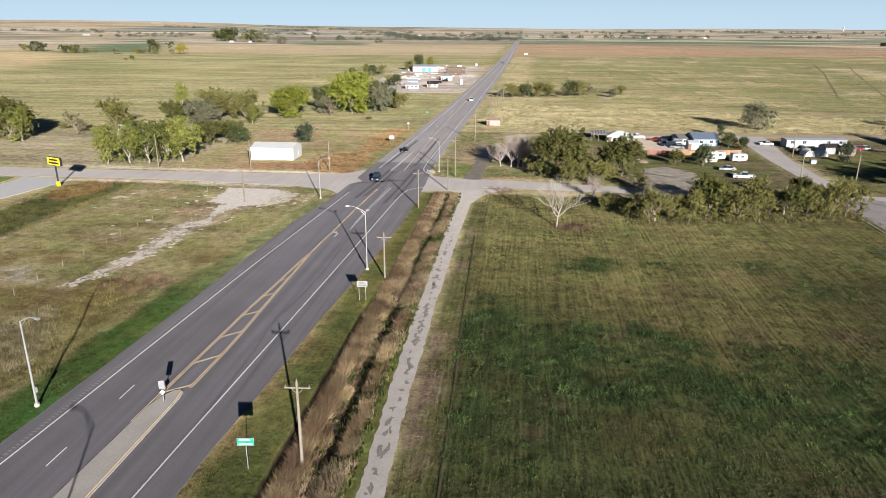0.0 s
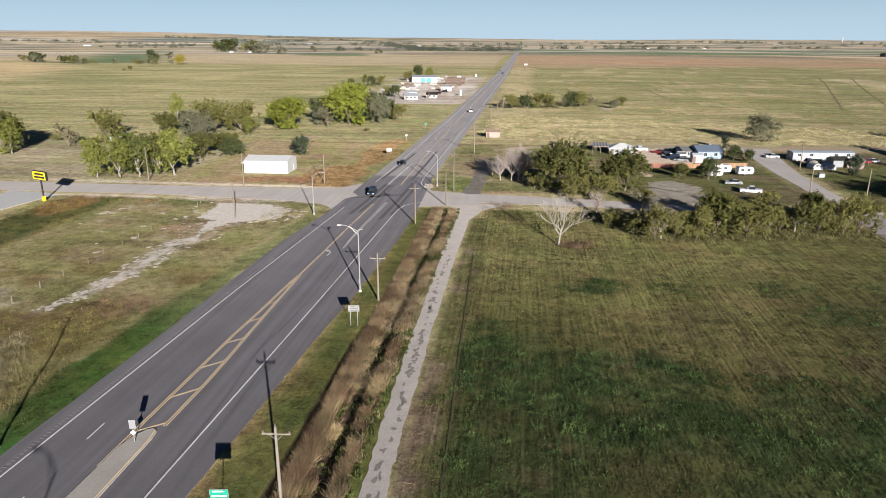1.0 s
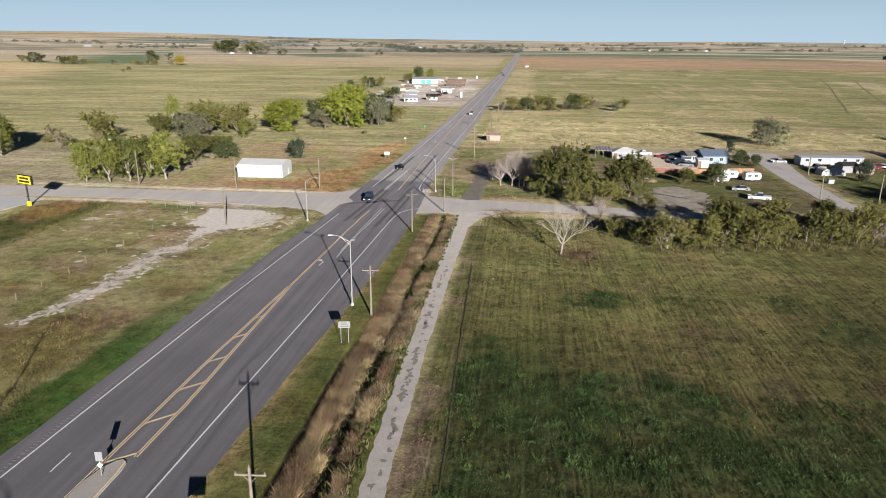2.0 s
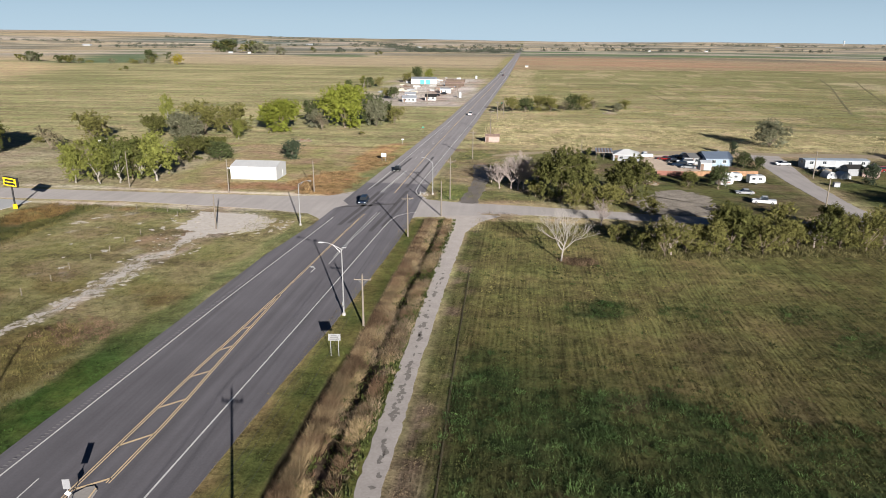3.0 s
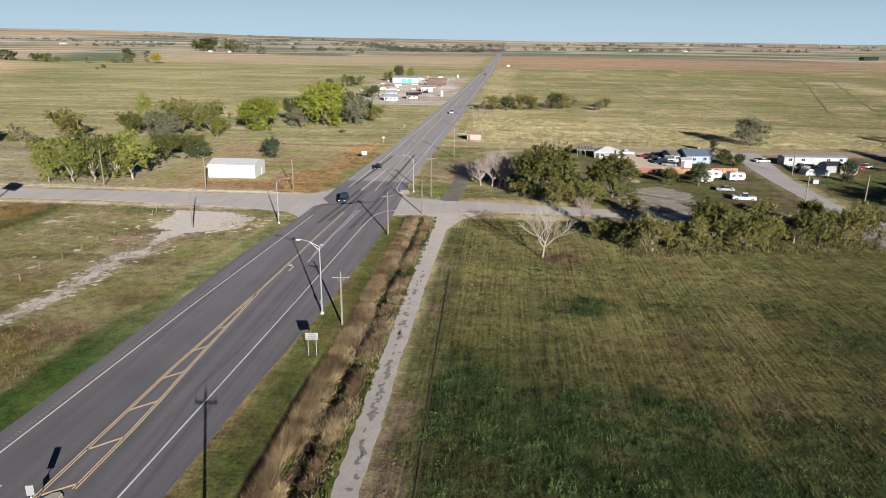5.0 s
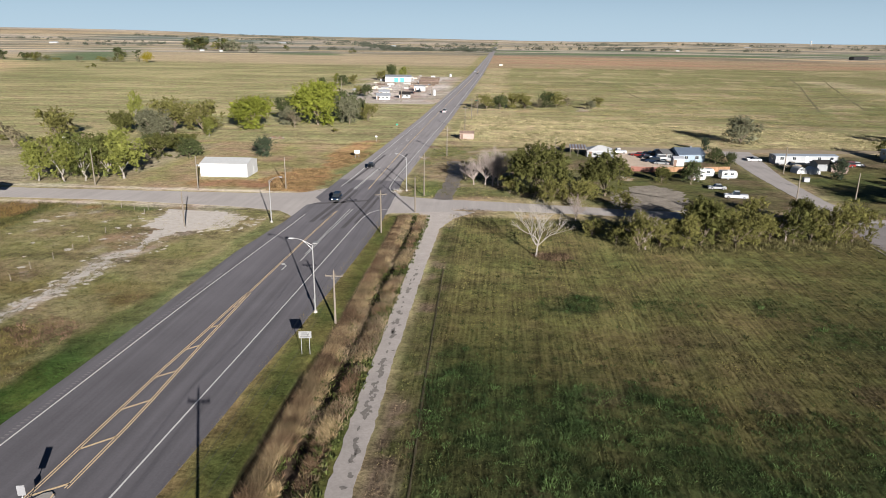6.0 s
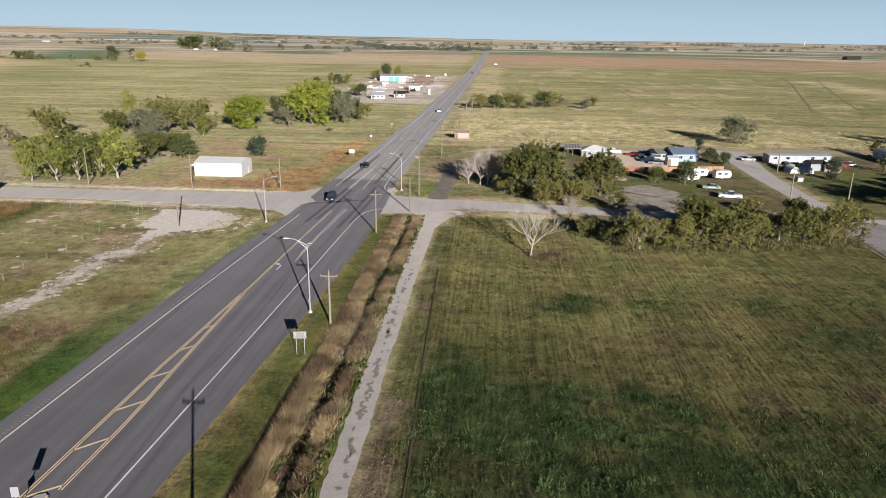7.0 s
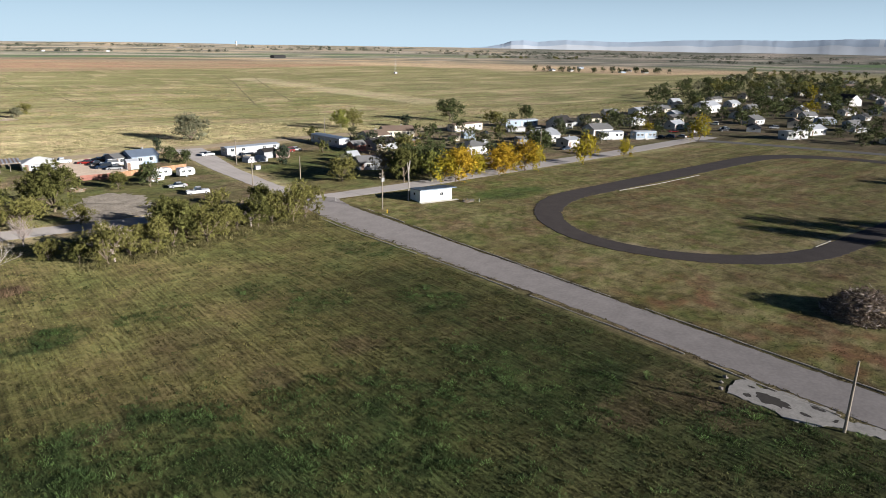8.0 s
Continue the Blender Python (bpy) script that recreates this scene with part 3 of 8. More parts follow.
# ---- roads ----
def ribbon(name, line, material, z=0.05, jit=0.0, gap=2.0, seed=1, depth=0.12):
    """A strip with left and right edges (x, y, x, y) along a line of cross-cuts, with skirts down into the ground."""
    cuts = []
    for a, b in zip(line[:-1], line[1:]):
        n = max(1, int(math.hypot(b[0] - a[0], b[1] - a[1]) / gap))
        cuts += [[a[k] + (b[k] - a[k]) * i / n for k in range(4)] for i in range(n)]
    cuts.append(list(line[-1]))
    rnd = random.Random(seed)
    v, f = [], []
    for c in cuts:
        j = [rnd.uniform(-jit, jit) for _ in range(4)]
        p, q = (c[0] + j[0], c[1] + j[1]), (c[2] + j[2], c[3] + j[3])
        m = ((p[0] + q[0]) / 2, (p[1] + q[1]) / 2)
        v += [(*p, z - depth), (*p, z), (*m, z + 0.02), (*q, z), (*q, z - depth)]
    for i in range(len(cuts) - 1):
        o = i * 5
        f += [(o + k, o + k + 1, o + k + 6, o + k + 5) for k in range(4)]
    s = Shape().add(v, f)
    return new(name, s.mesh(name, material))


def patch(name, outline, material, z=0.03, jit=0.4, gap=1.2, seed=1):
    """A flat piece of surfacing with a ragged outline."""
    rnd = random.Random(seed)
    pts = []
    for a, b in zip(outline, outline[1:] + outline[:1]):
        n = max(1, int(math.hypot(b[0] - a[0], b[1] - a[1]) / gap))
        pts += [(a[0] + (b[0] - a[0]) * i / n + rnd.uniform(-jit, jit), a[1] + (b[1] - a[1]) * i / n + rnd.uniform(-jit, jit)) for i in range(n)]
    n = len(pts)
    v = [(*p, z) for p in pts] + [(*p, z - 0.2) for p in pts]
    f = [tuple(range(n))] + [(i, (i + 1) % n, n + (i + 1) % n, n + i) for i in range(n)]
    return new(name, Shape().add(v, f).mesh(name, material))


def along(points, w):
    """Cross-cuts along a bent middle line."""
    out = []
    for i, p in enumerate(points):
        a, b = points[max(0, i - 1)], points[min(len(points) - 1, i + 1)]
        d = Vector((b[0] - a[0], b[1] - a[1])).normalized()
        ww = w if len(p) < 3 else p[2]
        out.append((p[0] - d.y * ww / 2, p[1] + d.x * ww / 2, p[0] + d.y * ww / 2, p[1] - d.x * ww / 2))
    return out


cuts = []
for yy, extra_l, extra_r in ((-300, 2.6, 3.6), (20, 2.6, 3.6), (50, 2.6, 3.5), (66, 2.6, 3.9), (80, 2.6, 4.0), (100, 2.8, 4.8), (128, 3.5, 5.2), (150, 2.4, 5.0), (168, 2.6, 4.0), (195, 3.0, 2.6), (240, 2.6, 2.4), (342, 2.2, 2.2), (728, 2.2, 2.2), (1400, 2.2, 2.2), (2800, 2.0, 2.0), (4000, 2.0, 2.0)):
    lf, rt = road_mid(yy)
    cuts.append((lf - extra_l, yy, rt + extra_r, yy))
highway = tagged(ribbon("road", cuts[:10], ASPHALT, 0.06, 0.06, 3.0), "grey asphalt highway with wide shoulders", "road", kind="structure")
tagged(ribbon("road_north", cuts[9:], HAZED_ASPHALT, 0.06, 0.06, 3.0), "paler hazed asphalt of the highway past the crossing", "road", kind="structure")
tagged(ribbon("road_west", [(-300, 166.0, -300, 178), (-150, 162.5, -150, 173.4), (-95, 164.0, -95, 174.2), (-60, 161.5, -60, 175.5), (-48, 159, -48, 177.5), (-40, 150, -40, 187)][::1], STREET, 0.045, 0.15, 2.0, 2), "worn grey side road meeting the highway", "road", kind="structure")
tagged(ribbon("road_east", [(-27, 152, -27, 186), (-23, 159.5, -23, 177), (-16, 161, -16, 175), (2, 165, 2, 173.6), (30, 163.5, 30, 170), (70, 161, 70, 167), (110, 160.5, 110, 167.5), (160, 163.5, 160, 170.5), (178, 165, 178, 173), (205, 166.5, 205, 174), (235, 169, 235, 177), (262, 172, 262, 180), (286, 174, 286, 181)], STREET, 0.04, 0.15, 2.0, 3), "grey side street leading past the trees to the town", "road", kind="structure")
town_street = tagged(ribbon("town_street", along([(268, 178), (276, 163), (283, 148), (290, 128), (297, 108), (308, 60), (318, 0)], 6.5), asphalt_mat("town_asphalt", (0.1, 0.095, 0.095), 0.08), 0.036, 0.2, 2.0, 13), "dark asphalt street along the edge of the park", "road", kind="structure")
gravel_street = tagged(ribbon("gravel_street", [(77, -120, 84.7, -120), (77, 40, 84.8, 40), (77.1, 60, 84.9, 60), (77.4, 75, 85, 75), (77, 85, 85.1, 85), (76, 98, 85.2, 98), (75.5, 112, 85, 112), (74.4, 134, 85.1, 134), (74.6, 150, 84.8, 150), (76, 164, 87, 164)], GRAVEL_ROAD, 0.05, 0.22, 0.9, 4), "pale gravel street with broken concrete curbs", "road", kind="structure")
tagged(ribbon("street_north", along([(80, 166, 7), (79, 185, 6), (79.5, 215, 7), (82, 240, 9), (84, 262, 11)], 7), STREET, 0.052, 0.15, 1.5, 5), "worn grey street between the homes", "road", kind="structure")
tagged(ribbon("dirt_road", along([(-10, 246, 2.5), (2, 254, 4.5), (25, 262), (60, 263.5), (90, 264), (140, 268), (220, 268), (420, 262)], 7.5), mat("dirt_road", (0.27, 0.22, 0.155), 0.95, 0.15, 6, 2, 0.3, 0, 0.1), 0.045, 0.3, 2.0, 6), "pale dirt road along the field's edge", "road", kind="structure")
path = tagged(ribbon("path", [(-12.9, -120, -10.2, -120), (-12.5, 40, -10.2, 40), (-13.3, 62, -10.95, 62), (-13.6, 75, -11.0, 75), (-13.75, 88, -11.2, 88), (-13.9, 118, -11.2, 118), (-14.3, 148, -10.8, 148), (-15.2, 157, -8.4, 157), (-17, 161.6, -4, 163.2)], PATHWAY, 0.04, 0.13, 0.9, 7), "pale worn path along the ditch", "path", kind="structure")
tagged(ribbon("dirt_lane", along([(-12.5, 174), (-11.5, 190), (-11, 205), (-13, 228)], 4.5), mat("wet_dirt", (0.23, 0.2, 0.175), 0.8, 0.3, 3, 2, 0.3), 0.035, 0.4, 1.5, 8), "muddy dirt lane beside bare shrubs", "lane", kind="structure")
tagged(patch("driveway", [(-117.5, 160.5), (-119, 150), (-122, 132), (-140, 118), (-200, 110), (-200, 126), (-150, 134), (-134, 147), (-131.5, 156), (-133, 162.5)], mat("pale_concrete", (0.56, 0.55, 0.53), 0.85, 0.06, 3, 5, 0.1), 0.07, 0.0, 4), "pale concrete driveway beside the yellow sign", "driveway", kind="structure")
patch_grass = mat("lawn_patch", (0.11, 0.14, 0.045), 0.95, 0.2, 2, 4, 0.4, 0, 0.1)
tagged(patch("lawn", [(-134.5, 161), (-133.5, 150), (-150, 137), (-190, 130), (-190, 160)], patch_grass, 0.1, 0.2, 2), "small green lawn by the driveway", "lawn", kind="structure")
tagged(patch("gravel_yard", [(30.8, 187), (35, 193), (38.7, 197.4), (43.6, 199), (48.5, 190), (47.5, 178), (46, 170), (31, 170), (28, 175)], mat("yard_gravel", (0.215, 0.19, 0.16), 0.95, 0.5, 3, 2, 0.3, 0, 0.1), 0.05, 1.1, 1.1), "pale gravel yard behind the hedge", "yard", kind="structure")
tagged(patch("dirt_yard", [(36, 226), (40, 240), (40, 256), (57, 258), (57, 246), (55, 227)], mat("yard_dirt", (0.42, 0.34, 0.27), 0.95, 0.2, 3, 2, 0.3, 0, 0.1), 0.1, 0.8, 1.5), "bare dirt yard between the homes", "yard", kind="structure")
tagged(patch("farm_lane", [(-100, 412), (-38, 418), (-37, 426), (-70, 424), (-84, 428), (-92, 420)], GRAVEL, 0.1, 1.0, 3), "pale gravel lane into the roadside yard", "lane", kind="structure")


def loop_track():
    cuts = []
    for i in range(41):
        a = math.pi / 2 + math.pi * i / 40
        up = math.sin(a) > 0
        k = max(0.0, math.sin(a))
        cuts.append((142.5 + 2.2 * k + 36.2 * math.cos(a), 98.7 + 35.5 * math.sin(a), 144.0 + 1.2 * k + 32.2 * math.cos(a), 98.0 + (28.6 if up else 29.2) * math.sin(a)))
    for i in range(41):
        a = -math.pi / 2 + math.pi * i / 40
        cuts.append((240 + 37.0 * math.cos(a), 100.7 + 38.4 * math.sin(a), 240 + 30.5 * math.cos(a), 99.8 + 30.8 * math.sin(a)))
    cuts.append(cuts[0])
    return tagged(ribbon("running_track", cuts, CINDER, 0.06, 0.2, 0.7, 9), "dark cinder running track round a grass infield", "track", kind="structure")


loop_track()
for pts in ([(154.4, 126.3), (171.7, 126.0), (194.7, 127.0)], [(141.6, 69.0), (149, 69.2)]):
    tagged(ribbon("track_edging", along(pts, 0.22), CURB, 0.12, 0.03, 1.5, 3), "pale concrete edging along the running track", "edging", kind="structure")
RUT = mat("dark_rut", (0.15, 0.135, 0.075), 0.95, 0.3, 6, 1.0, 0.5, 0, 0.1)
for pts, w, lb in (([(306, 790), (262, 650), (225, 546), (178, 413)], 1.3, "dark shallow ditch across the open field"), ([(329, 760), (290, 655), (250, 543), (209, 426)], 1.0, "dark shallow ditch across the open field"), ([(82, 800), (85, 754), (92, 580), (94, 442)], 0.9, "thin dark track across the open field"), ([(110, 350), (180, 430), (262, 520)], 0.5, "thin dark track across the open field")):
    tagged(ribbon("field_ditch", along(pts, w), RUT, 0.07, 0.5, 5, 11), lb, "ditch", kind="structure")
tagged(ribbon("wheel_rut", along([(-5.0, 30), (-5.7, 50), (-6.3, 70), (-6.8, 82), (-7.25, 97), (-7.9, 122)], 0.2), mat("rut_soil", (0.07, 0.06, 0.035), 0.95, 0.3, 1.5, 4, 0.4, 0, 0.1), 0.1, 0.06, 1.0, 12), "thin dark wheel rut along the field's edge", "rut", kind="structure")


def curb(points, name="curb"):
    """Low broken concrete edging."""
    s = Shape()
    rnd = random.Random(len(points))
    for a, b in zip(points[:-1], points[1:]):
        n = max(1, int(math.hypot(b[0] - a[0], b[1] - a[1]) / 3))
        for i in range(n):
            if rnd.random() < 0.12:
                continue
            p = Vector((a[0] + (b[0] - a[0]) * i / n, a[1] + (b[1] - a[1]) * i / n, 0.0))
            q = Vector((a[0] + (b[0] - a[0]) * (i + 0.97) / n, a[1] + (b[1] - a[1]) * (i + 0.97) / n, 0.0))
            d = (q - p).normalized()
            w = Vector((-d.y, d.x, 0)) * 0.11
            z = 0.11 + rnd.uniform(-0.03, 0.03)
            lo, hi = Vector((0, 0, -0.1)), Vector((0, 0, z))
            s.add([p - w + lo, q - w + lo, q + w + lo, p + w + lo, p - w * 0.8 + hi, q - w * 0.8 + hi, q + w * 0.8 + hi, p + w * 0.8 + hi], [(3, 2, 1, 0), (4, 5, 6, 7), (0, 1, 5, 4), (1, 2, 6, 5), (2, 3, 7, 6), (3, 0, 4, 7)])
    return tagged(new(name, s.mesh(name, CURB)), "broken pale concrete curb along the gravel street", "curb", kind="structure")


curb([(76.1, -60), (76.1, 50), (76.4, 60), (76.0, 73), (75.5, 87), (75.2, 102), (74.2, 118), (73.2, 137), (73.4, 146)])
curb([(85.8, -60), (85.7, 60), (85.6, 85), (85.8, 99), (85.8, 115), (86.4, 135), (86.6, 147)])


# ---- road paint ----
def stripe(points, width, material, name, z=0.092, parent=highway):
    """A painted line along points."""
    s = Shape()
    cut = along(points, width)
    v, f = [], []
    for c in cut:
        v += [(c[0], c[1], z), (c[2], c[3], z)]
    f = [(2 * i, 2 * i + 1, 2 * i + 3, 2 * i + 2) for i in range(len(cut) - 1)]
    return part(name, s.add(v, f).mesh(name, material), parent)


Y = lambda a, b, n=12: [a + (b - a) * i / n for i in range(n + 1)]
stripe([(float(road_mid(y)[1]), y) for y in Y(-200, 150, 40)] + [(-28.2, 154.5), (-27.4, 159.4), (-25.4, 162.4), (-23.6, 163.2)], 0.2, WHITE_LINE, "edge_line")
stripe([(float(road_mid(y)[0]), y) for y in Y(-200, 156, 40)], 0.2, WHITE_LINE, "edge_line")
stripe([(-23.4, 178.5), (-25.8, 181), (-27.2, 186)] + [(float(road_mid(y)[1]), y) for y in Y(196, 342, 12) + Y(400, 728, 6) + Y(800, 1400, 6)], 0.22, WHITE_LINE, "edge_line")
stripe([(float(road_mid(y)[0]), y) for y in Y(186, 342, 12) + Y(400, 728, 6) + Y(800, 1400, 6)], 0.22, WHITE_LINE, "edge_line")
YL = [(-39.0, 40), (-38.55, 53), (-38.1, 73), (-37.9, 83), (-37.5, 91), (-37.1, 102), (-36.8, 108)]
YR = [(-35.8, 60.3), (-35.65, 70), (-35.75, 76), (-36.0, 83), (-36.2, 90), (-36.4, 102), (-36.55, 108)]
for pts, sh in ((YL[1:], 0), (YR, 0)):
    stripe([(x - 0.14, y) for x, y in pts], 0.13, YELLOW_LINE, "centre_line")
    stripe([(x + 0.14, y) for x, y in pts], 0.13, YELLOW_LINE, "centre_line")
for sh in (-0.13, 0.13):
    stripe([(-36.68 + sh, 108), (-36.15 + sh, 127), (-35.85 + sh, 140), (-35.1 + sh, 160)], 0.12, YELLOW_LINE, "centre_line")
for yl, yr in ((59.0, 61.0), (66.0, 68.4), (73.3, 75.5), (80.5, 82.3), (87.8, 89.3), (94.6, 95.6), (102.0, 102.5)):
    xa, xb = np.interp(yl, [y for x, y in YL], [x for x, y in YL]), np.interp(yr, [y for x, y in YR], [x for x, y in YR])
    stripe([(float(xa) + 0.1, yl), (float(xb) - 0.1, yr)], 0.28, YELLOW_LINE, "hatch_bar")
stripe([(-33.2, 124), (-32.9, 140), (-32.3, 152), (-31.9, 162)], 0.16, WHITE_LINE, "turn_lane_line")
stripe([(-33.45, 128), (-33.2, 142), (-32.5, 162)], 0.14, WHITE_LINE, "turn_lane_line")
stripe([(-32.3, 183), (-32.25, 250), (-31, 342), (-25, 700), (-21.4, 1400)], 0.2, YELLOW_LINE, "centre_line")
stripe([(-36.0, 183), (-34.6, 213)], 0.3, WHITE_LINE, "turn_lane_line")
stripe([(-35.5, 183), (-34.3, 213)], 0.14, WHITE_LINE, "turn_lane_line")
for k in range(-12, 2):
    y0 = 44.9 + 12.19 * k
    stripe([(-42.4, y0), (-42.4, y0 + 3.05)], 0.15, WHITE_LINE, "lane_dash")
for k in range(8):
    y0 = 236 + 12.19 * k
    x0 = float(np.interp(y0, [236, 342], [-35.1, -33.2]))
    stripe([(x0, y0), (x0 + 0.05, y0 + 3.05)], 0.16, WHITE_LINE, "lane_dash")
for x0, y0 in ((-35.0, 119), (-33.3, 268)):
    stripe([(x0, y0), (x0 + 0.1, y0 + 2.2), (x0 - 0.5, y0 + 3.0)], 0.22, WHITE_LINE, "turn_arrow")
    part("turn_arrow", Shape().add([(x0 - 0.4, y0 + 3.6, 0.093), (x0 - 0.5, y0 + 2.4, 0.093), (x0 - 1.3, y0 + 3.1, 0.093)], [(0, 1, 2)]).mesh("turn_arrow", WHITE_LINE), highway)
# rumble grooves outside the west edge line
s = Shape()
for i in range(150):
    y0 = 34 + 0.55 * i
    x0 = float(road_mid(y0)[0]) - 0.5
    s.add([(x0 - 0.42, y0, 0.091), (x0, y0, 0.091), (x0, y0 + 0.2, 0.091), (x0 - 0.42, y0 + 0.2, 0.091)], [(0, 1, 2, 3)])
tagged(part("rumble_strip", s.mesh("rumble_strip", mat("groove", (0.2, 0.19, 0.19), 0.9)), highway, "pale rumble grooves cut along the shoulder"), kind="stuff")
# tyre marks through the crossing
DARK_PATCH = mat("tar_marks", (0.07, 0.065, 0.068), 0.9, 0.2, 1.5, 4, 0.2)
rnd = random.Random(12)
for x0, y0, x1, y1, w in ((-38.3, 150, -36.5, 184, 1.0), (-36.6, 152, -35.0, 182, 0.8), (-30.6, 146, -29.4, 186, 0.9), (-28.9, 150, -28.0, 180, 0.7), (-42, 166, -30, 171, 1.3), (-39, 190, -36.6, 236, 0.7), (-30.4, 190, -29.6, 240, 0.7)):
    stripe([(x0, y0), ((x0 + x1) / 2 + 0.2, (y0 + y1) / 2), (x1, y1)], w, DARK_PATCH, "tyre_mark", 0.0865)
# raised island with a rounded nose
def island():
    out = [(-38.5, 56.0), (-38.0, 58.2), (-37.3, 59.4), (-36.6, 59.7), (-36.05, 59.2), (-35.85, 58), (-35.7, 44), (-35.6, -150), (-39.8, -150), (-38.9, 38)]
    n = len(out)
    v = [(x, y, 0.05) for x, y in out] + [(x + (0.06 if x < -37 else -0.06), y, 0.19) for x, y in out]
    f = [tuple(range(n, 2 * n))] + [(i, (i + 1) % n, n + (i + 1) % n, n + i) for i in range(n)]
    ob = tagged(new("traffic_island", Shape().add(v, f).mesh("traffic_island", mat("island_concrete", (0.3, 0.275, 0.25), 0.9, 0.15, 3, 4, 0.2))), "raised pale concrete traffic island with a rounded nose", "traffic island", kind="structure")
    stripe([(-36.3, 59.4), (-36.05, 57.5), (-35.95, 44), (-35.85, -150)], 0.16, YELLOW_LINE, "edge_paint", 0.195, ob)


island()
# dark worn spots down the middle of the path
rnd = random.Random(5)
yy = 30.0
while yy < 122:
    yy += rnd.uniform(0.2, 0.6) + (1.6 if rnd.random() < (0.3 if yy > 88 else 0.12) else 0)
    x0 = float(np.interp(yy, [40, 64, 68, 76, 85, 93, 118], [-11.6, -11.9, -12.0, -12.2, -12.4, -12.45, -12.6])) + rnd.gauss(0, 0.22)
    a, b = rnd.uniform(0.1, 0.4), rnd.uniform(0.2, 0.8)
    v = [(x0 + a * math.cos(t) * rnd.uniform(0.3, 1.4), yy + b * math.sin(t) * rnd.uniform(0.3, 1.4), 0.061 + 0.003 * (int(yy * 10) % 6)) for t in [i * 0.698 for i in range(9)]]
    part("worn_spot", Shape().add(v, [tuple(range(9))]).mesh("worn_spot", PATCH), path)

# ---- low plants ----
def grass_mat():
    """Blades that take the cover colour of the soil they stand on, each a little different."""
    m = bpy.data.materials.new("grass_blades")
    m.use_nodes = True
    nt = m.node_tree
    b = nt.nodes["Principled BSDF"]
    b.inputs["Roughness"].default_value, b.inputs["Specular IOR Level"].default_value = 0.85, 0.15
    at = nt.nodes.new("ShaderNodeAttribute"); at.attribute_name = "cover"
    geo = nt.nodes.new("ShaderNodeNewGeometry")
    r = nt.nodes.new("ShaderNodeMapRange")
    r.inputs["To Min"].default_value, r.inputs["To Max"].default_value = 0.7, 1.32
    nt.links.new(geo.outputs["Random Per Island"], r.inputs["Value"])
    c = nt.nodes.new("ShaderNodeVectorMath"); c.operation = "SCALE"
    nt.links.new(at.outputs["Color"], c.inputs[0]); nt.links.new(r.outputs[0], c.inputs["Scale"])
    nt.links.new(c.outputs[0], b.inputs["Base Color"])
    tr, mx = nt.nodes.new("ShaderNodeBsdfTranslucent"), nt.nodes.new("ShaderNodeMixShader")
    mx.inputs[0].default_value = 0.25
    nt.links.new(c.outputs[0], tr.inputs[0])
    nt.links.new(b.outputs[0], mx.inputs[1]); nt.links.new(tr.outputs[0], mx.inputs[2])
    nt.links.new(mx.outputs[0], nt.nodes["Material Output"].inputs[0])
    return m


GRASS = grass_mat()


def keep_off_roads(x, y):
    left, right = road_mid(y)
    ok = (x < left - 3.6) | (x > right + 3.6)
    ok &= ~((y > 160.5) & (y < 176.5) & (x < 2))
    ok &= ~((y > 160) & (y < 171) & (x >= 2) & (x < 250))
    ok &= ~((x > -14.2) & (x < -10.3) & (y < 160))
    ok &= ~((x > np.interp(y, [60, 75, 98, 134, 150], [76.9, 77.2, 75.8, 74.2, 74.4])) & (x < 85.2) & (y < 150))
    ok &= ~((x > 74) & (x < 88) & (y >= 150) & (y < 170))
    ok &= ~((np.abs(x - 80.5) < 4.5) & (y >= 170) & (y < 260))
    d = np.hypot(np.clip(np.where(x < 143, 143 - x, x - 240.0), 0, None), y - 99 - 1.2 * step(150, 230, x))
    ok &= ~((d > 29.0) & (d < 36.6 + 1.5 * step(150, 230, x)) & (x > 100) & (x < 280))
    ok &= ~((x > 71) & (x < 77.4) & (y > 35) & (y < 50.5))
    return ok


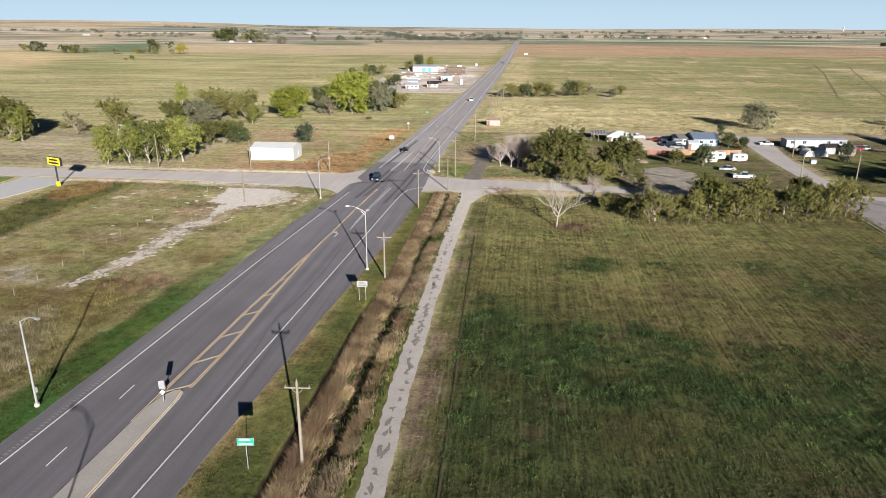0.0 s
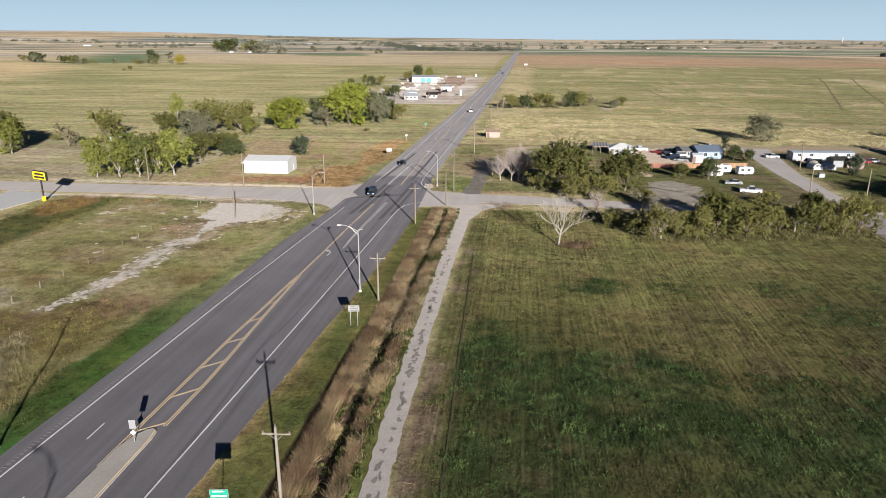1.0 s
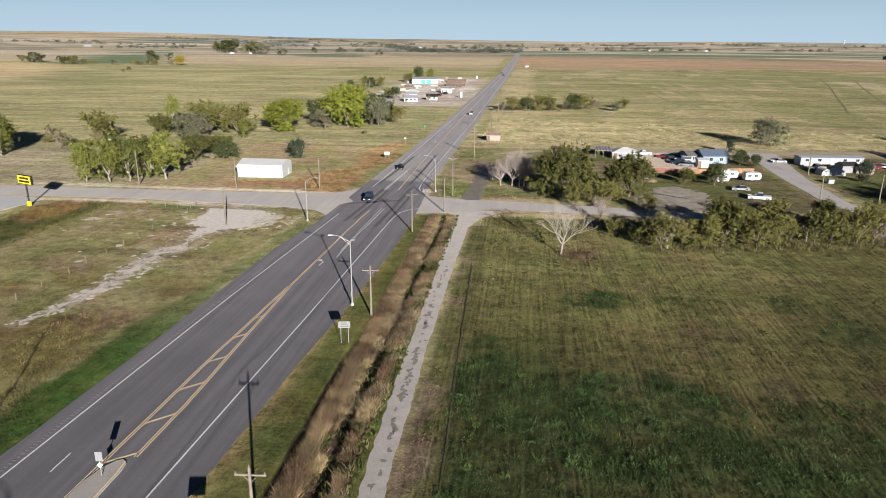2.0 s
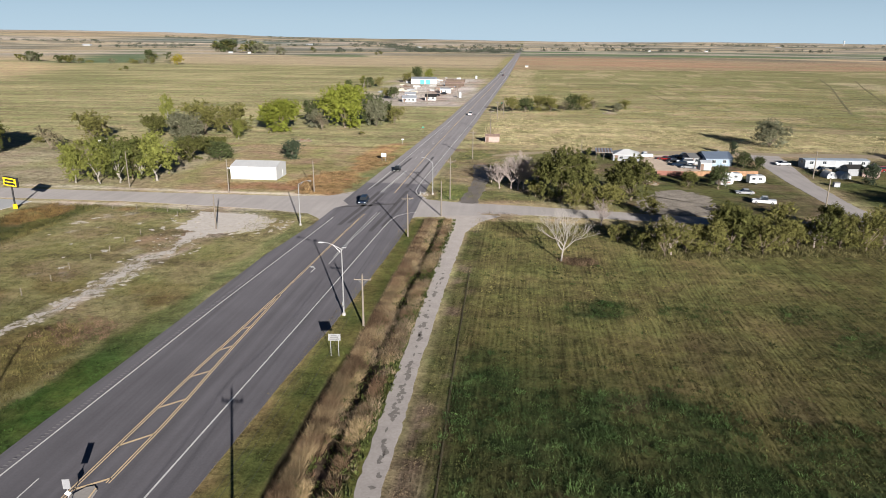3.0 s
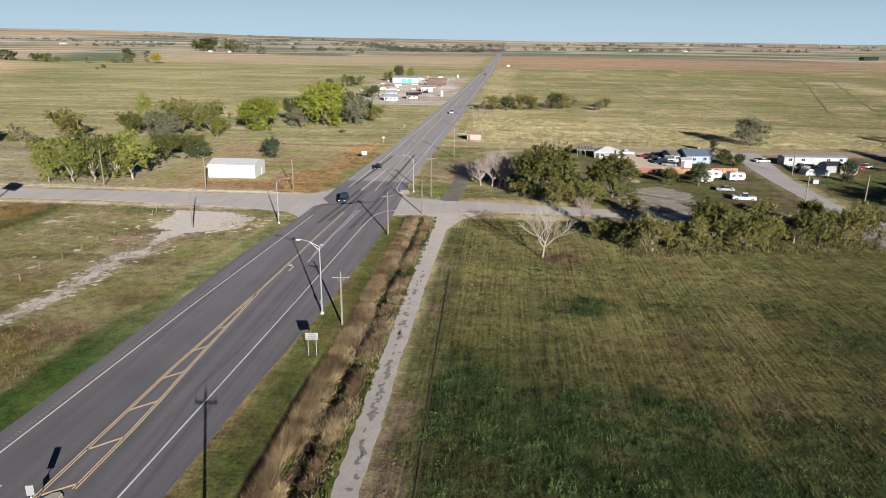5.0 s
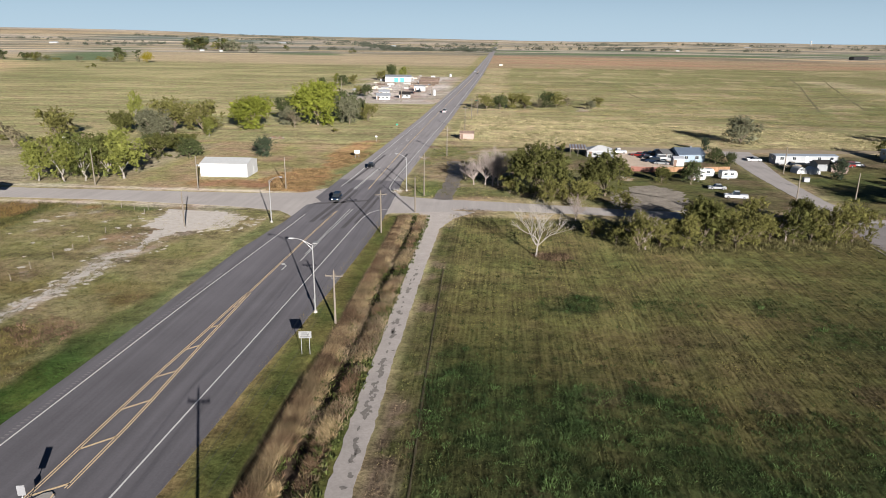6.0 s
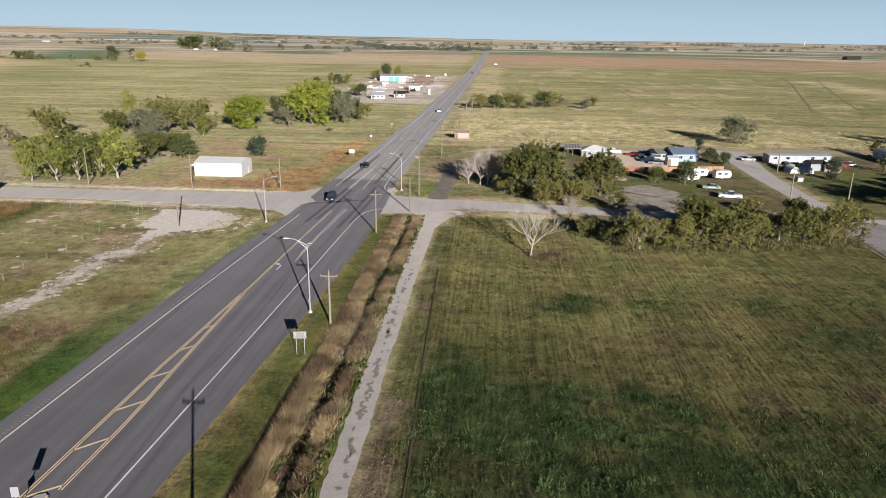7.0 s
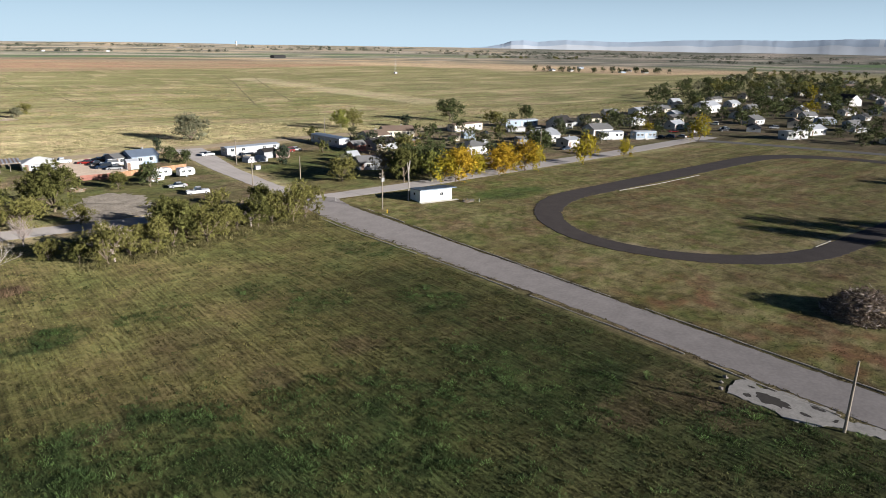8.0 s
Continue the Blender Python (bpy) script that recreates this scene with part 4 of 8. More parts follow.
def blades(name, label, x, y, height, width, per, spread, lean, tone=(1, 1, 1), seed=1, leafy_blades=False, off=True, cover=None, rows=0.0, second=None):
    """Clumps of blades at x, y as one mesh."""
    g = np.random.default_rng(seed)
    if off:
        k = keep_off_roads(x, y)
        x, y = x[k], y[k]
        height = height[k] if np.ndim(height) else height
    n = len(x)
    h = (height if np.ndim(height) else np.full(n, height)) * g.uniform(0.6, 1.35, n)
    col = land_cover(x, y) * np.array(tone)[None, :] if cover is None else np.array(cover)[None, :] * g.uniform(0.75, 1.25, (n, 1))
    if second is not None:
        k = step(0.4, 0.6, fbm(x, y, 1.7, seed + 500, 3))[:, None]
        col = col * (1 - k + k * (np.array(second) / np.array(cover))[None, :])
    col = col * (0.6 + 0.8 * step(0.25, 0.75, fbm(x, y, 1.3, seed + 300, 3)))[:, None]
    if rows:
        band = np.round(x / rows)
        col = col * (0.7 + 0.6 * vnoise(band * 7.3, y / 9, seed + 400))[:, None]
    z = land_height(x, y)
    x, y, h, z, col = (np.repeat(a, per, axis=0) for a in (x, y, h, z, col))
    m = n * per
    a, r = g.uniform(0, 2 * np.pi, m), spread * np.sqrt(g.uniform(0, 1, m))
    base = np.stack([x + r * np.cos(a), y + r * np.sin(a), z - 0.03], 1)
    b, l = a + g.normal(0, 0.7, m), lean * g.uniform(0.3, 1.2, m) * h
    tip = base + np.stack([l * np.cos(b), l * np.sin(b), h * g.uniform(0.7, 1.15, m)], 1)
    t, w = g.uniform(0, np.pi, m), width * g.uniform(0.6, 1.4, m)
    side = np.stack([np.cos(t) * w, np.sin(t) * w, np.zeros(m)], 1)
    if leafy_blades:
        mid = (base + tip) / 2 + np.array([0, 0, 0.06])
        v = np.stack([base, mid + side, tip, mid - side], 1)
        loops = 4
    else:
        v = np.stack([base - side, base + side, tip], 1)
        loops = 3
    me = quads(name, v, GRASS, loops)
    at = me.attributes.new("cover", "FLOAT_COLOR", "POINT")
    rgba = np.ones((m * loops, 4), np.float32)
    rgba[:, :3] = np.repeat(col, loops, axis=0)
    at.data.foreach_set("color", rgba.ravel())
    return tagged(new(name, me), label, "grass", kind="stuff")


def sow(n, x0, x1, y0, y1, seed, keep=None):
    g = np.random.default_rng(seed)
    x, y = g.uniform(x0, x1, n), g.uniform(y0, y1, n)
    if keep is not None:
        k = g.uniform(0, 1, n) < keep(x, y)
        x, y = x[k], y[k]
    return x, y


ONES = lambda x, y: np.ones_like(x)
# reeds in the roadside ditch, either side of a narrow dark channel
chan = lambda x, y: np.abs(x + 16.9 + 1.2 * (fbm(y * 0, y, 9, 3) - 0.5))
x, y = sow(34000, -19.9, -14.7, 22, 157, 1, lambda x, y: step(0.75, 1.15, chan(x, y)) * step(0.36, 0.56, fbm(x, y, 2.2, 61)))
blades("dry_reeds", "dry brown reeds and weeds filling the roadside ditch", x, y, 0.2 + 0.7 * fbm(x, y, 1.4, 62), 0.032, 7, 0.35, 1.0, seed=2, off=False, cover=(0.38, 0.29, 0.165), second=(0.2, 0.13, 0.08))
x, y = sow(13000, -20.0, -14.0, 22, 157, 101, lambda x, y: step(0.45, 0.6, fbm(x, y, 5, 86)))
blades("dry_reeds", "pale straw-coloured reeds among the ditch weeds", x, y, 0.6, 0.028, 8, 0.32, 0.6, seed=102, off=False, cover=(0.31, 0.24, 0.155))
x, y = sow(2000, -19.0, -13.6, 22, 158, 4)
blades("green_weeds", "green weeds along the ditch's banks", x, y, 0.4, 0.07, 6, 0.25, 0.6, seed=3, leafy_blades=True, off=False, cover=(0.085, 0.1, 0.03))
x, y = sow(9000, -20.25, -19.0, 22, 156, 103, lambda x, y: step(0.2, 0.4, fbm(x, y, 6, 90)))
blades("dry_reeds", "dense brown reeds at the edge of the ditch", x, y, 0.65 + 0.35 * (1 - step(80, 95, y)), 0.03, 8, 0.3, 0.75, seed=104, off=False, cover=(0.32, 0.24, 0.14), second=(0.18, 0.118, 0.073))
# mown field: short grass in rows, then leafy weeds
for n_tuft, y0, y1, wide, seed in ((34000, 30, 74, 0.058, 5), (25000, 74, 112, 0.07, 7), (16000, 112, 160, 0.09, 105)):
    x, y = sow(n_tuft, -9.8, 74, y0, y1, seed, ONES)
    x = np.round(x / 0.66) * 0.66 + np.random.default_rng(seed).normal(0, 0.1, len(x))
    blades("field_grass", "short mown grass of the field", x, y, 0.08 + 0.15 * fbm(x, y, 3, 63), wide * 1.2, 3, 0.16, 0.8, (1.12, 1.12, 1.05), seed + 1, rows=0.66)
x, y = sow(30000, -7, 74, 30, 125, 9, lambda x, y: np.clip(weed_zone(x, y) + 0.12 * (1 - step(60, 95, y)), 0, 1) * step(0.38, 0.55, fbm(x, y, 1.7, 132)))
blades("field_weeds", "dark green leafy weeds in patches across the field", x, y, 0.12 + 0.2 * fbm(x, y, 2.2, 108), 0.026, 10, 0.36, 1.0, seed=10, leafy_blades=True, cover=(0.036, 0.06, 0.019), second=(0.074, 0.118, 0.037))
x, y = sow(9000, -7, 74, 30, 125, 131, lambda x, y: np.clip(weed_zone(x, y) + 0.2 * (1 - step(60, 95, y)), 0, 1) * step(0.52, 0.58, fbm(x, y, 2.4, 132)))
blades("field_weeds", "taller green weed clumps in the mown field", x, y, 0.4, 0.024, 24, 0.42, 0.9, seed=133, leafy_blades=True, cover=(0.044, 0.072, 0.024), second=(0.085, 0.13, 0.042))
x, y = sow(1900, -6, 74, 30, 150, 11, lambda x, y: 0.15 + 0.85 * step(0.48, 0.6, fbm(x, y, 7, 65)))
blades("field_weeds", "scattered darker weeds across the mown field", x, y, 0.22, 0.045, 14, 0.35, 0.9, seed=12, leafy_blades=True, cover=(0.045, 0.064, 0.022))
x, y = sow(4200, 73.4, 86.6, 26, 150, 47, lambda x, y: np.clip(zone(x + 0.026 * np.clip(y - 80, 0, 70), y, 76.0, 77.1, -300, 300, 0.25) + zone(x, y, 84.9, 86.4, -300, 300, 0.3) * 0.7, 0, 1))
blades("edge_weeds", "brown and green weeds along the street's broken edges", x, y, 0.2, 0.06, 6, 0.3, 0.9, seed=48, leafy_blades=True, off=False, cover=(0.1, 0.085, 0.045))
# verges and the rough lot west of the highway
x, y = sow(12000, -29, -20.7, 25, 158, 13, lambda x, y: (x < -21.85 + 1.1 * step(80, 92, y)) * 1.0)
blades("verge_grass", "short grass on the highway verge", x, y, 0.14, 0.035, 4, 0.2, 0.7, (1.0, 1.0, 1.0), 14)
x, y = sow(9000, -58, -45, 30, 156, 15, ONES)
blades("verge_grass", "bright green grass on the highway verge", x, y, 0.2, 0.05, 4, 0.25, 0.7, (1.0, 1.05, 1.0), 16)
lot_keep = lambda x, y: (1 - 0.9 * zone(x, y, -75, -54, 132, 157, 2)) * (1 - 0.5 * disc(x, y, -66.5, 112, 4.5, 30, 0.2, 3, 8))
x, y = sow(23000, -116, -52, 40, 160, 17, lot_keep)
blades("rough_grass", "rough dry grass on the empty lot", x, y, 0.12 + 0.25 * fbm(x, y, 8, 66), 0.045, 4, 0.3, 0.8, (0.9, 0.93, 0.82), 18)
x, y = sow(9000, -75, -53.5, 38, 80, 19, lambda x, y: disc(x, y, -66, 61, 8.5, 16, 0.3, 67, 6))
blades("plume_grass", "pale seed heads of tall plume grass", x, y, 0.5, 0.035, 8, 0.35, 0.8, seed=20, cover=(0.24, 0.205, 0.12))
x, y = sow(4500, -66, -53, 40, 95, 21, lambda x, y: disc(x, y, -61.5, 72, 7.5, 20, 0.3, 68, 6))
blades("tall_grass", "tall yellow-brown grass below the verge", x, y, 0.3, 0.032, 8, 0.4, 0.8, seed=22, cover=(0.2, 0.17, 0.065))
x, y = sow(1000, -70, -54, 80, 105, 23, lambda x, y: disc(x, y, -58.5, 91, 6, 4.4, 0.4, 69, 4))
blades("red_grass", "reddish dry grass clump on the empty lot", x, y, 0.45, 0.035, 10, 0.4, 0.7, seed=24, cover=(0.23, 0.15, 0.1))
x, y = sow(6000, -114, -98, 70, 159, 25, lambda x, y: step(0.3, 0.5, fbm(x, y, 5, 70)))
blades("ditch_shrubs", "orange-brown and green weeds in the ditch by the driveway", x, y, 0.3 + 0.35 * fbm(x, y, 4, 27), 0.07, 6, 0.4, 0.7, (1.1, 1.05, 0.95), 26)
x, y = sow(3400, -64, -42, 178, 240, 27, lambda x, y: np.clip(disc(x, y, -53, 197, 9, 20, 0.5, 51, 8) + disc(x, y, -47, 240, 8, 26, 0.5, 52, 8), 0, 1))
blades("red_grass", "tall rust-red grass beside the highway", x, y, 0.42, 0.05, 9, 0.5, 0.7, seed=28, cover=(0.275, 0.185, 0.092))
x, y = sow(12000, -210, -44, 178, 260, 29, ONES)
blades("rough_grass", "dry grass round the white shed", x, y, 0.22, 0.06, 4, 0.45, 0.8, (0.82, 0.85, 0.78), 30)
# tall pale reeds along the dirt road and the open field
x, y = sow(30000, -16, 190, 273, 372, 31, lambda x, y: zone(x, y, -14, 180, 272, 362 - 0.3 * np.clip(x, 0, 200), 5, 8, 21, 30) * (0.25 + 0.75 * step(0.36, 0.58, fbm(x, y, 10, 71))))
blades("pale_reeds", "tall pale reeds along the edge of the field", x, y, 0.3 + 0.45 * fbm(x, y, 6, 97), 0.075, 6, 0.9, 0.8, seed=32, cover=(0.47, 0.4, 0.235), second=(0.3, 0.275, 0.14))
x, y = sow(15000, -14, 320, 340, 620, 33, lambda x, y: step(0.45, 0.7, fbm(x / 3, y, 14, 72)))
blades("pasture_tufts", "scattered pale tufts on the open field", x, y, 0.34, 0.16, 5, 1.0, 0.9, (1.25, 1.2, 1.1), 34)
x, y = sow(3200, 186, 420, 262, 330, 35, ONES)
blades("pasture_tufts", "scattered pale tufts beside the dirt road", x, y, 0.5, 0.16, 4, 0.8, 0.6, (1.0, 1.0, 1.0), 36)
x, y = sow(7000, -420, -60, 250, 620, 37, lambda x, y: step(0.5, 0.7, fbm(x / 3, y, 14, 73)))
blades("pasture_tufts", "scattered tufts on the grazed pasture", x, y, 0.32, 0.16, 5, 1.0, 0.9, (1.2, 1.18, 1.05), 38)
x, y = sow(24000, 83, 270, 20, 162, 39, ONES)
blades("park_grass", "short worn grass of the park", x, y, 0.17, 0.07, 4, 0.35, 0.9, seed=40)
x, y = sow(9000, 15, 130, 170, 258, 41, ONES)
blades("yard_grass", "short grass round the homes", x, y, 0.16, 0.07, 3, 0.3, 0.8, seed=42)
x, y = sow(5000, -22, 24, 177, 262, 43, ONES)
blades("rough_grass", "rough weeds beside the dirt lane", x, y, 0.24, 0.07, 5, 0.35, 0.8, (1.35, 1.3, 1.15), 44)


# ---- trees ----
def limbs(g, h, bare, spread, trunk, n_limb, thick):
    """A tapered trunk with bent limbs. Gives the shape and the limbs' ends."""
    s = Shape()
    pts, p = [Vector((0, 0, -0.2))], Vector((0, 0, 0))
    for i in range(4):
        p = Vector((g.normal(0, 0.02) * h, g.normal(0, 0.02) * h, trunk * h * (i + 1) / 4))
        pts.append(p)
    r = lambda k: thick * h * (1 - 0.14 * k)
    for i in range(4):
        s.tube(pts[i], pts[i + 1], r(i) * (1.25 if i == 0 else 1), r(i + 1), 7, 0, False)
    ends = []
    for i in range(n_limb):
        a = 2 * math.pi * (i + g.uniform(-0.3, 0.3)) / n_limb
        q = pts[3].lerp(pts[4], g.uniform(0, 1)) if i else pts[4]
        out = spread * h * g.uniform(0.45, 1.0)
        e = q + Vector((math.cos(a) * out, math.sin(a) * out, (bare - trunk) * h * g.uniform(0.35, 1.0)))
        if i == 0:
            e = q + Vector((0, 0, (bare - trunk) * h))
        mid = q.lerp(e, 0.5) + Vector((g.normal(0, 0.03) * h, g.normal(0, 0.03) * h, 0.05 * h))
        s.tube(q, mid, thick * h * 0.5, thick * h * 0.34, 6, 0, False)
        s.tube(mid, e, thick * h * 0.34, thick * h * 0.12, 5, 0, False)
        ends += [mid.lerp(e, 0.4), e]
        for k in range(2):
            f = mid.lerp(e, g.uniform(0.1, 0.7))
            tw = f + Vector((g.normal(0, 0.11) * h, g.normal(0, 0.11) * h, g.uniform(0.03, 0.16) * h))
            s.tube(f, tw, thick * h * 0.2, thick * h * 0.06, 4, 0, False)
            ends.append(tw)
    return s, ends


def crown_mesh(name, g, blobs, n, leaf, material, rise=0.35, core=8):
    """Sprays of single leaves along short shoots round the limbs' ends, with gaps between them."""
    c = np.array([b[0] for b in blobs]); r = np.array([b[1] for b in blobs])
    per = 16
    m = n // per
    k = g.choice(len(blobs), m, p=(r**2) / (r**2).sum())
    d = g.normal(0, 1, (m, 3)); d[:, 2] += 0.25; d /= np.linalg.norm(d, axis=1)[:, None]
    q = c[k] + d * (g.uniform(0.35, 1.0, m) * r[k])[:, None] * np.array([1, 1, 0.85])
    way = d + g.normal(0, 0.35, (m, 3)) + np.array([0, 0, rise]); way /= np.linalg.norm(way, axis=1)[:, None]
    ln = r[k] * g.uniform(0.35, 0.95, m)
    t = g.uniform(0, 1, (m, per))
    p = q[:, None, :] + way[:, None, :] * (t * ln[:, None])[:, :, None]
    p = (p + g.normal(0, 1, (m, per, 3)) * (0.55 * leaf * (1.25 - 0.7 * t))[:, :, None]).reshape(-1, 3)
    w = m * per
    out = np.repeat(d, per, axis=0) + g.normal(0, 0.55, (w, 3)) + np.array([0, 0, 0.15])
    u = np.cross(out, g.normal(0, 1, (w, 3))); u /= np.linalg.norm(u, axis=1)[:, None] + 1e-9
    o = np.cross(u, out); o /= np.linalg.norm(o, axis=1)[:, None] + 1e-9
    sz = leaf * g.uniform(0.5, 1.35, w)[:, None]
    a, b = u * sz * 0.75, o * sz * 0.5
    v = np.stack([p - a - b * 0.6, p + b, p + a - b * 0.5], 1)
    inner = np.repeat(np.arange(len(blobs)), core)
    cv = c[inner][:, None, :] + g.normal(0, 0.3, (len(inner), 3, 3)) * r[inner][:, None, None]
    v = np.concatenate([v, cv])
    v[:, :, 2] = np.maximum(v[:, :, 2], 0.05)
    return quads(name, v, material, 3)


def tree(name, label, leaf_mat, seed, h=10.0, spread=0.36, trunk=0.25, top=0.86, n_limb=7, blob=0.16, n=2600, leaf=0.42, bark=BARK, thick=0.022, category="tree", low=0, dome=0):
    g = np.random.default_rng(seed)
    s, ends = limbs(g, h, top, spread, trunk, n_limb, thick)
    blobs = []
    for e in ends:
        for i in range(3):
            q = blob * h * g.uniform(0.35, 0.85)
            o = g.normal(0, 0.5 * blob * h, 3)
            blobs.append(((e.x + o[0], e.y + o[1], min(e.z + o[2], h - q * 0.7)), q))
    for i in range(low):
        a = g.uniform(0, 6.283)
        blobs.append(((math.cos(a) * spread * h * g.uniform(0.3, 1), math.sin(a) * spread * h * g.uniform(0.3, 1), h * g.uniform(0.08, 0.3)), blob * h * g.uniform(0.6, 1.1)))
    for i in range(dome):
        a, e = g.uniform(0, 6.283), g.uniform(-0.35, 1.0)
        q = math.sqrt(1 - e * e)
        blobs.append(((math.cos(a) * q * spread * h * 0.9, math.sin(a) * q * spread * h * 0.9, h * (0.56 + 0.34 * e)), blob * h * g.uniform(0.6, 1.0)))
    root = new(name)
    part("trunk", s.mesh("trunk", bark), root)
    part("crown", crown_mesh("crown", g, blobs, n, leaf, leaf_mat, core=max(2, n // 1500)), root)
    return tagged(root, label, category)


def bare_tree(name, label, wood, seed, h, depth=6, spread=0.55, thick=0.03, fork=(2, 3), category="tree", flare=0):
    """A leafless tree, forking again and again."""
    g = np.random.default_rng(seed)
    s = Shape()

    def grow(p, d, ln, r, k, first=False):
        m = p + d * ln * 0.5 + Vector(g.normal(0, 0.05, 3)) * ln
        e = p + d * ln + Vector(g.normal(0, 0.08, 3)) * ln
        n = 6 if k > 3 else 4 if k > 1 else 3
        s.tube(p, m, r, r * 0.85, n, 0, False)
        s.tube(m, e, r * 0.85, r * 0.65, n, 0, False)
        if k == 0:
            return
        if first and flare:
            for i in range(flare):
                a = 2 * math.pi * (i + g.uniform(-0.3, 0.3)) / flare
                t = 0.25 if i == 0 else g.uniform(0.5, 1.15)
                grow(e if i % 2 else m.lerp(e, 0.5), Vector((math.cos(a) * t, math.sin(a) * t, 0.9)).normalized(), ln * g.uniform(0.75, 1.0), r * g.uniform(0.45, 0.62), k - 1)
            return
        for i in range(int(g.integers(fork[0], fork[1] + 1))):
            q = Vector(g.normal(0, spread, 3))
            q.z = abs(q.z) * 0.5
            nd = (d + q).normalized()
            grow(e if i < 2 else m, nd, ln * g.uniform(0.62, 0.86), r * g.uniform(0.5, 0.68), k - 1)

    grow(Vector((0, 0, -0.1)), Vector((0.03, 0, 1)).normalized(), h * 0.24, thick * h, depth, True)
    k = h / max(p[2] for p in s.v)
    s.v = [(p[0] * k, p[1] * k, p[2] * k) for p in s.v]
    root = new(name)
    part("trunk", s.mesh("trunk", wood), root)
    return tagged(root, label, category)


BIRTH = []


def plant(proto, x, y, h, rnd, wide=1.0, label=""):
    """The prototype itself the first time, copies after that."""
    m = pose(x, y, float(land_height(np.array([x]), np.array([y]))[0]), 0, 0, rnd.uniform(0, 360)) @ Matrix.Diagonal((h / 10 * wide, h / 10 * wide, h / 10, 1))
    if proto not in BIRTH:
        BIRTH.append(proto)
        proto.matrix_basis = m
        ob = proto
    else:
        ob = copy_thing(proto, pose(0, 0, 0))
        ob.matrix_basis = m
    if label:
        ob["label"] = label
    return ob


rnd = random.Random(21)
lime_a = tree("cottonwood_tree", "tall cottonwood with thin yellow-green autumn leaves and pale limbs", LEAF_LIME, 1, spread=0.3, trunk=0.24, n=9000, leaf=0.23, bark=PALE_BARK, blob=0.17, low=3, thick=0.021)
lime_b = tree("cottonwood_tree", "tall cottonwood with thin yellow-green autumn leaves and pale limbs", LEAF_LIME, 2, spread=0.34, trunk=0.22, n=9000, leaf=0.23, bark=PALE_BARK, blob=0.16, low=3, thick=0.021)
cotton = tree("cottonwood_tree", "green cottonwood with bare pale limbs showing through", leafy("fresh_green_leaves", (0.115, 0.128, 0.038), 0.2), 15, spread=0.36, trunk=0.14, n_limb=9, n=9000, leaf=0.2, bark=PALE_BARK, blob=0.17, low=5, thick=0.019)
green_a = tree("broadleaf_tree", "broad green tree with a dense rounded crown", LEAF_GREEN, 3, spread=0.4, trunk=0.2, n=9000, leaf=0.275, blob=0.17, low=5, dome=24)
green_b = tree("broadleaf_tree", "broad green tree with a dense rounded crown", LEAF_GREEN, 4, spread=0.44, trunk=0.18, n_limb=9, n=9000, leaf=0.275, blob=0.17, low=6, dome=26)
bright = tree("cottonwood_tree", "big cottonwood with a full bright lime-green crown", LEAF_BRIGHT, 5, spread=0.44, trunk=0.16, n_limb=11, n=15000, leaf=0.215, blob=0.2, low=6, dome=16)
dark_a = tree("broadleaf_tree", "dark green tree with an uneven rounded crown", LEAF_DARK, 6, spread=0.4, trunk=0.18, n=6800, leaf=0.28, blob=0.19, low=6, dome=12)
dark_b = tree("broadleaf_tree", "dark green tree with an uneven rounded crown", LEAF_DARK, 7, spread=0.36, trunk=0.18, n=6800, leaf=0.28, blob=0.19, low=6, dome=12)
olive_a = tree("elm_tree", "olive-green elm with a ragged crown", LEAF_OLIVE, 8, spread=0.42, trunk=0.14, n_limb=10, n=7600, leaf=0.245, blob=0.155, low=8)
olive_b = tree("elm_tree", "olive-green elm with a ragged crown", LEAF_OLIVE, 9, spread=0.46, trunk=0.1, n_limb=11, n=7600, leaf=0.245, blob=0.15, low=10)
grey_a = tree("olive_tree", "grey-green tree with a wide thin crown", LEAF_GREY, 10, spread=0.5, trunk=0.12, n_limb=9, n=10000, leaf=0.23, blob=0.18, low=8, dome=10)
gold_a = tree("ash_tree", "young ash in golden-yellow autumn leaves", LEAF_GOLD, 11, spread=0.34, trunk=0.2, n=6000, leaf=0.22, blob=0.18, bark=BARK, low=3, dome=8)
gold_b = tree("ash_tree", "young ash in yellow autumn leaves", LEAF_YELLOW, 12, spread=0.34, trunk=0.2, n=6000, leaf=0.22, blob=0.18, bark=BARK, low=3, dome=8)
fir_a = tree("juniper_tree", "dark round juniper, dense to the ground", LEAF_FIR, 13, spread=0.33, trunk=0.1, top=0.8, n_limb=7, n=9000, leaf=0.22, blob=0.17, low=12, dome=26)
thin_a = tree("thin_tree", "thin tree with sparse brownish leaves", leafy("sparse_brown_leaves", (0.15, 0.13, 0.08)), 14, spread=0.34, trunk=0.2, n=700, leaf=0.4, blob=0.17, thick=0.02)

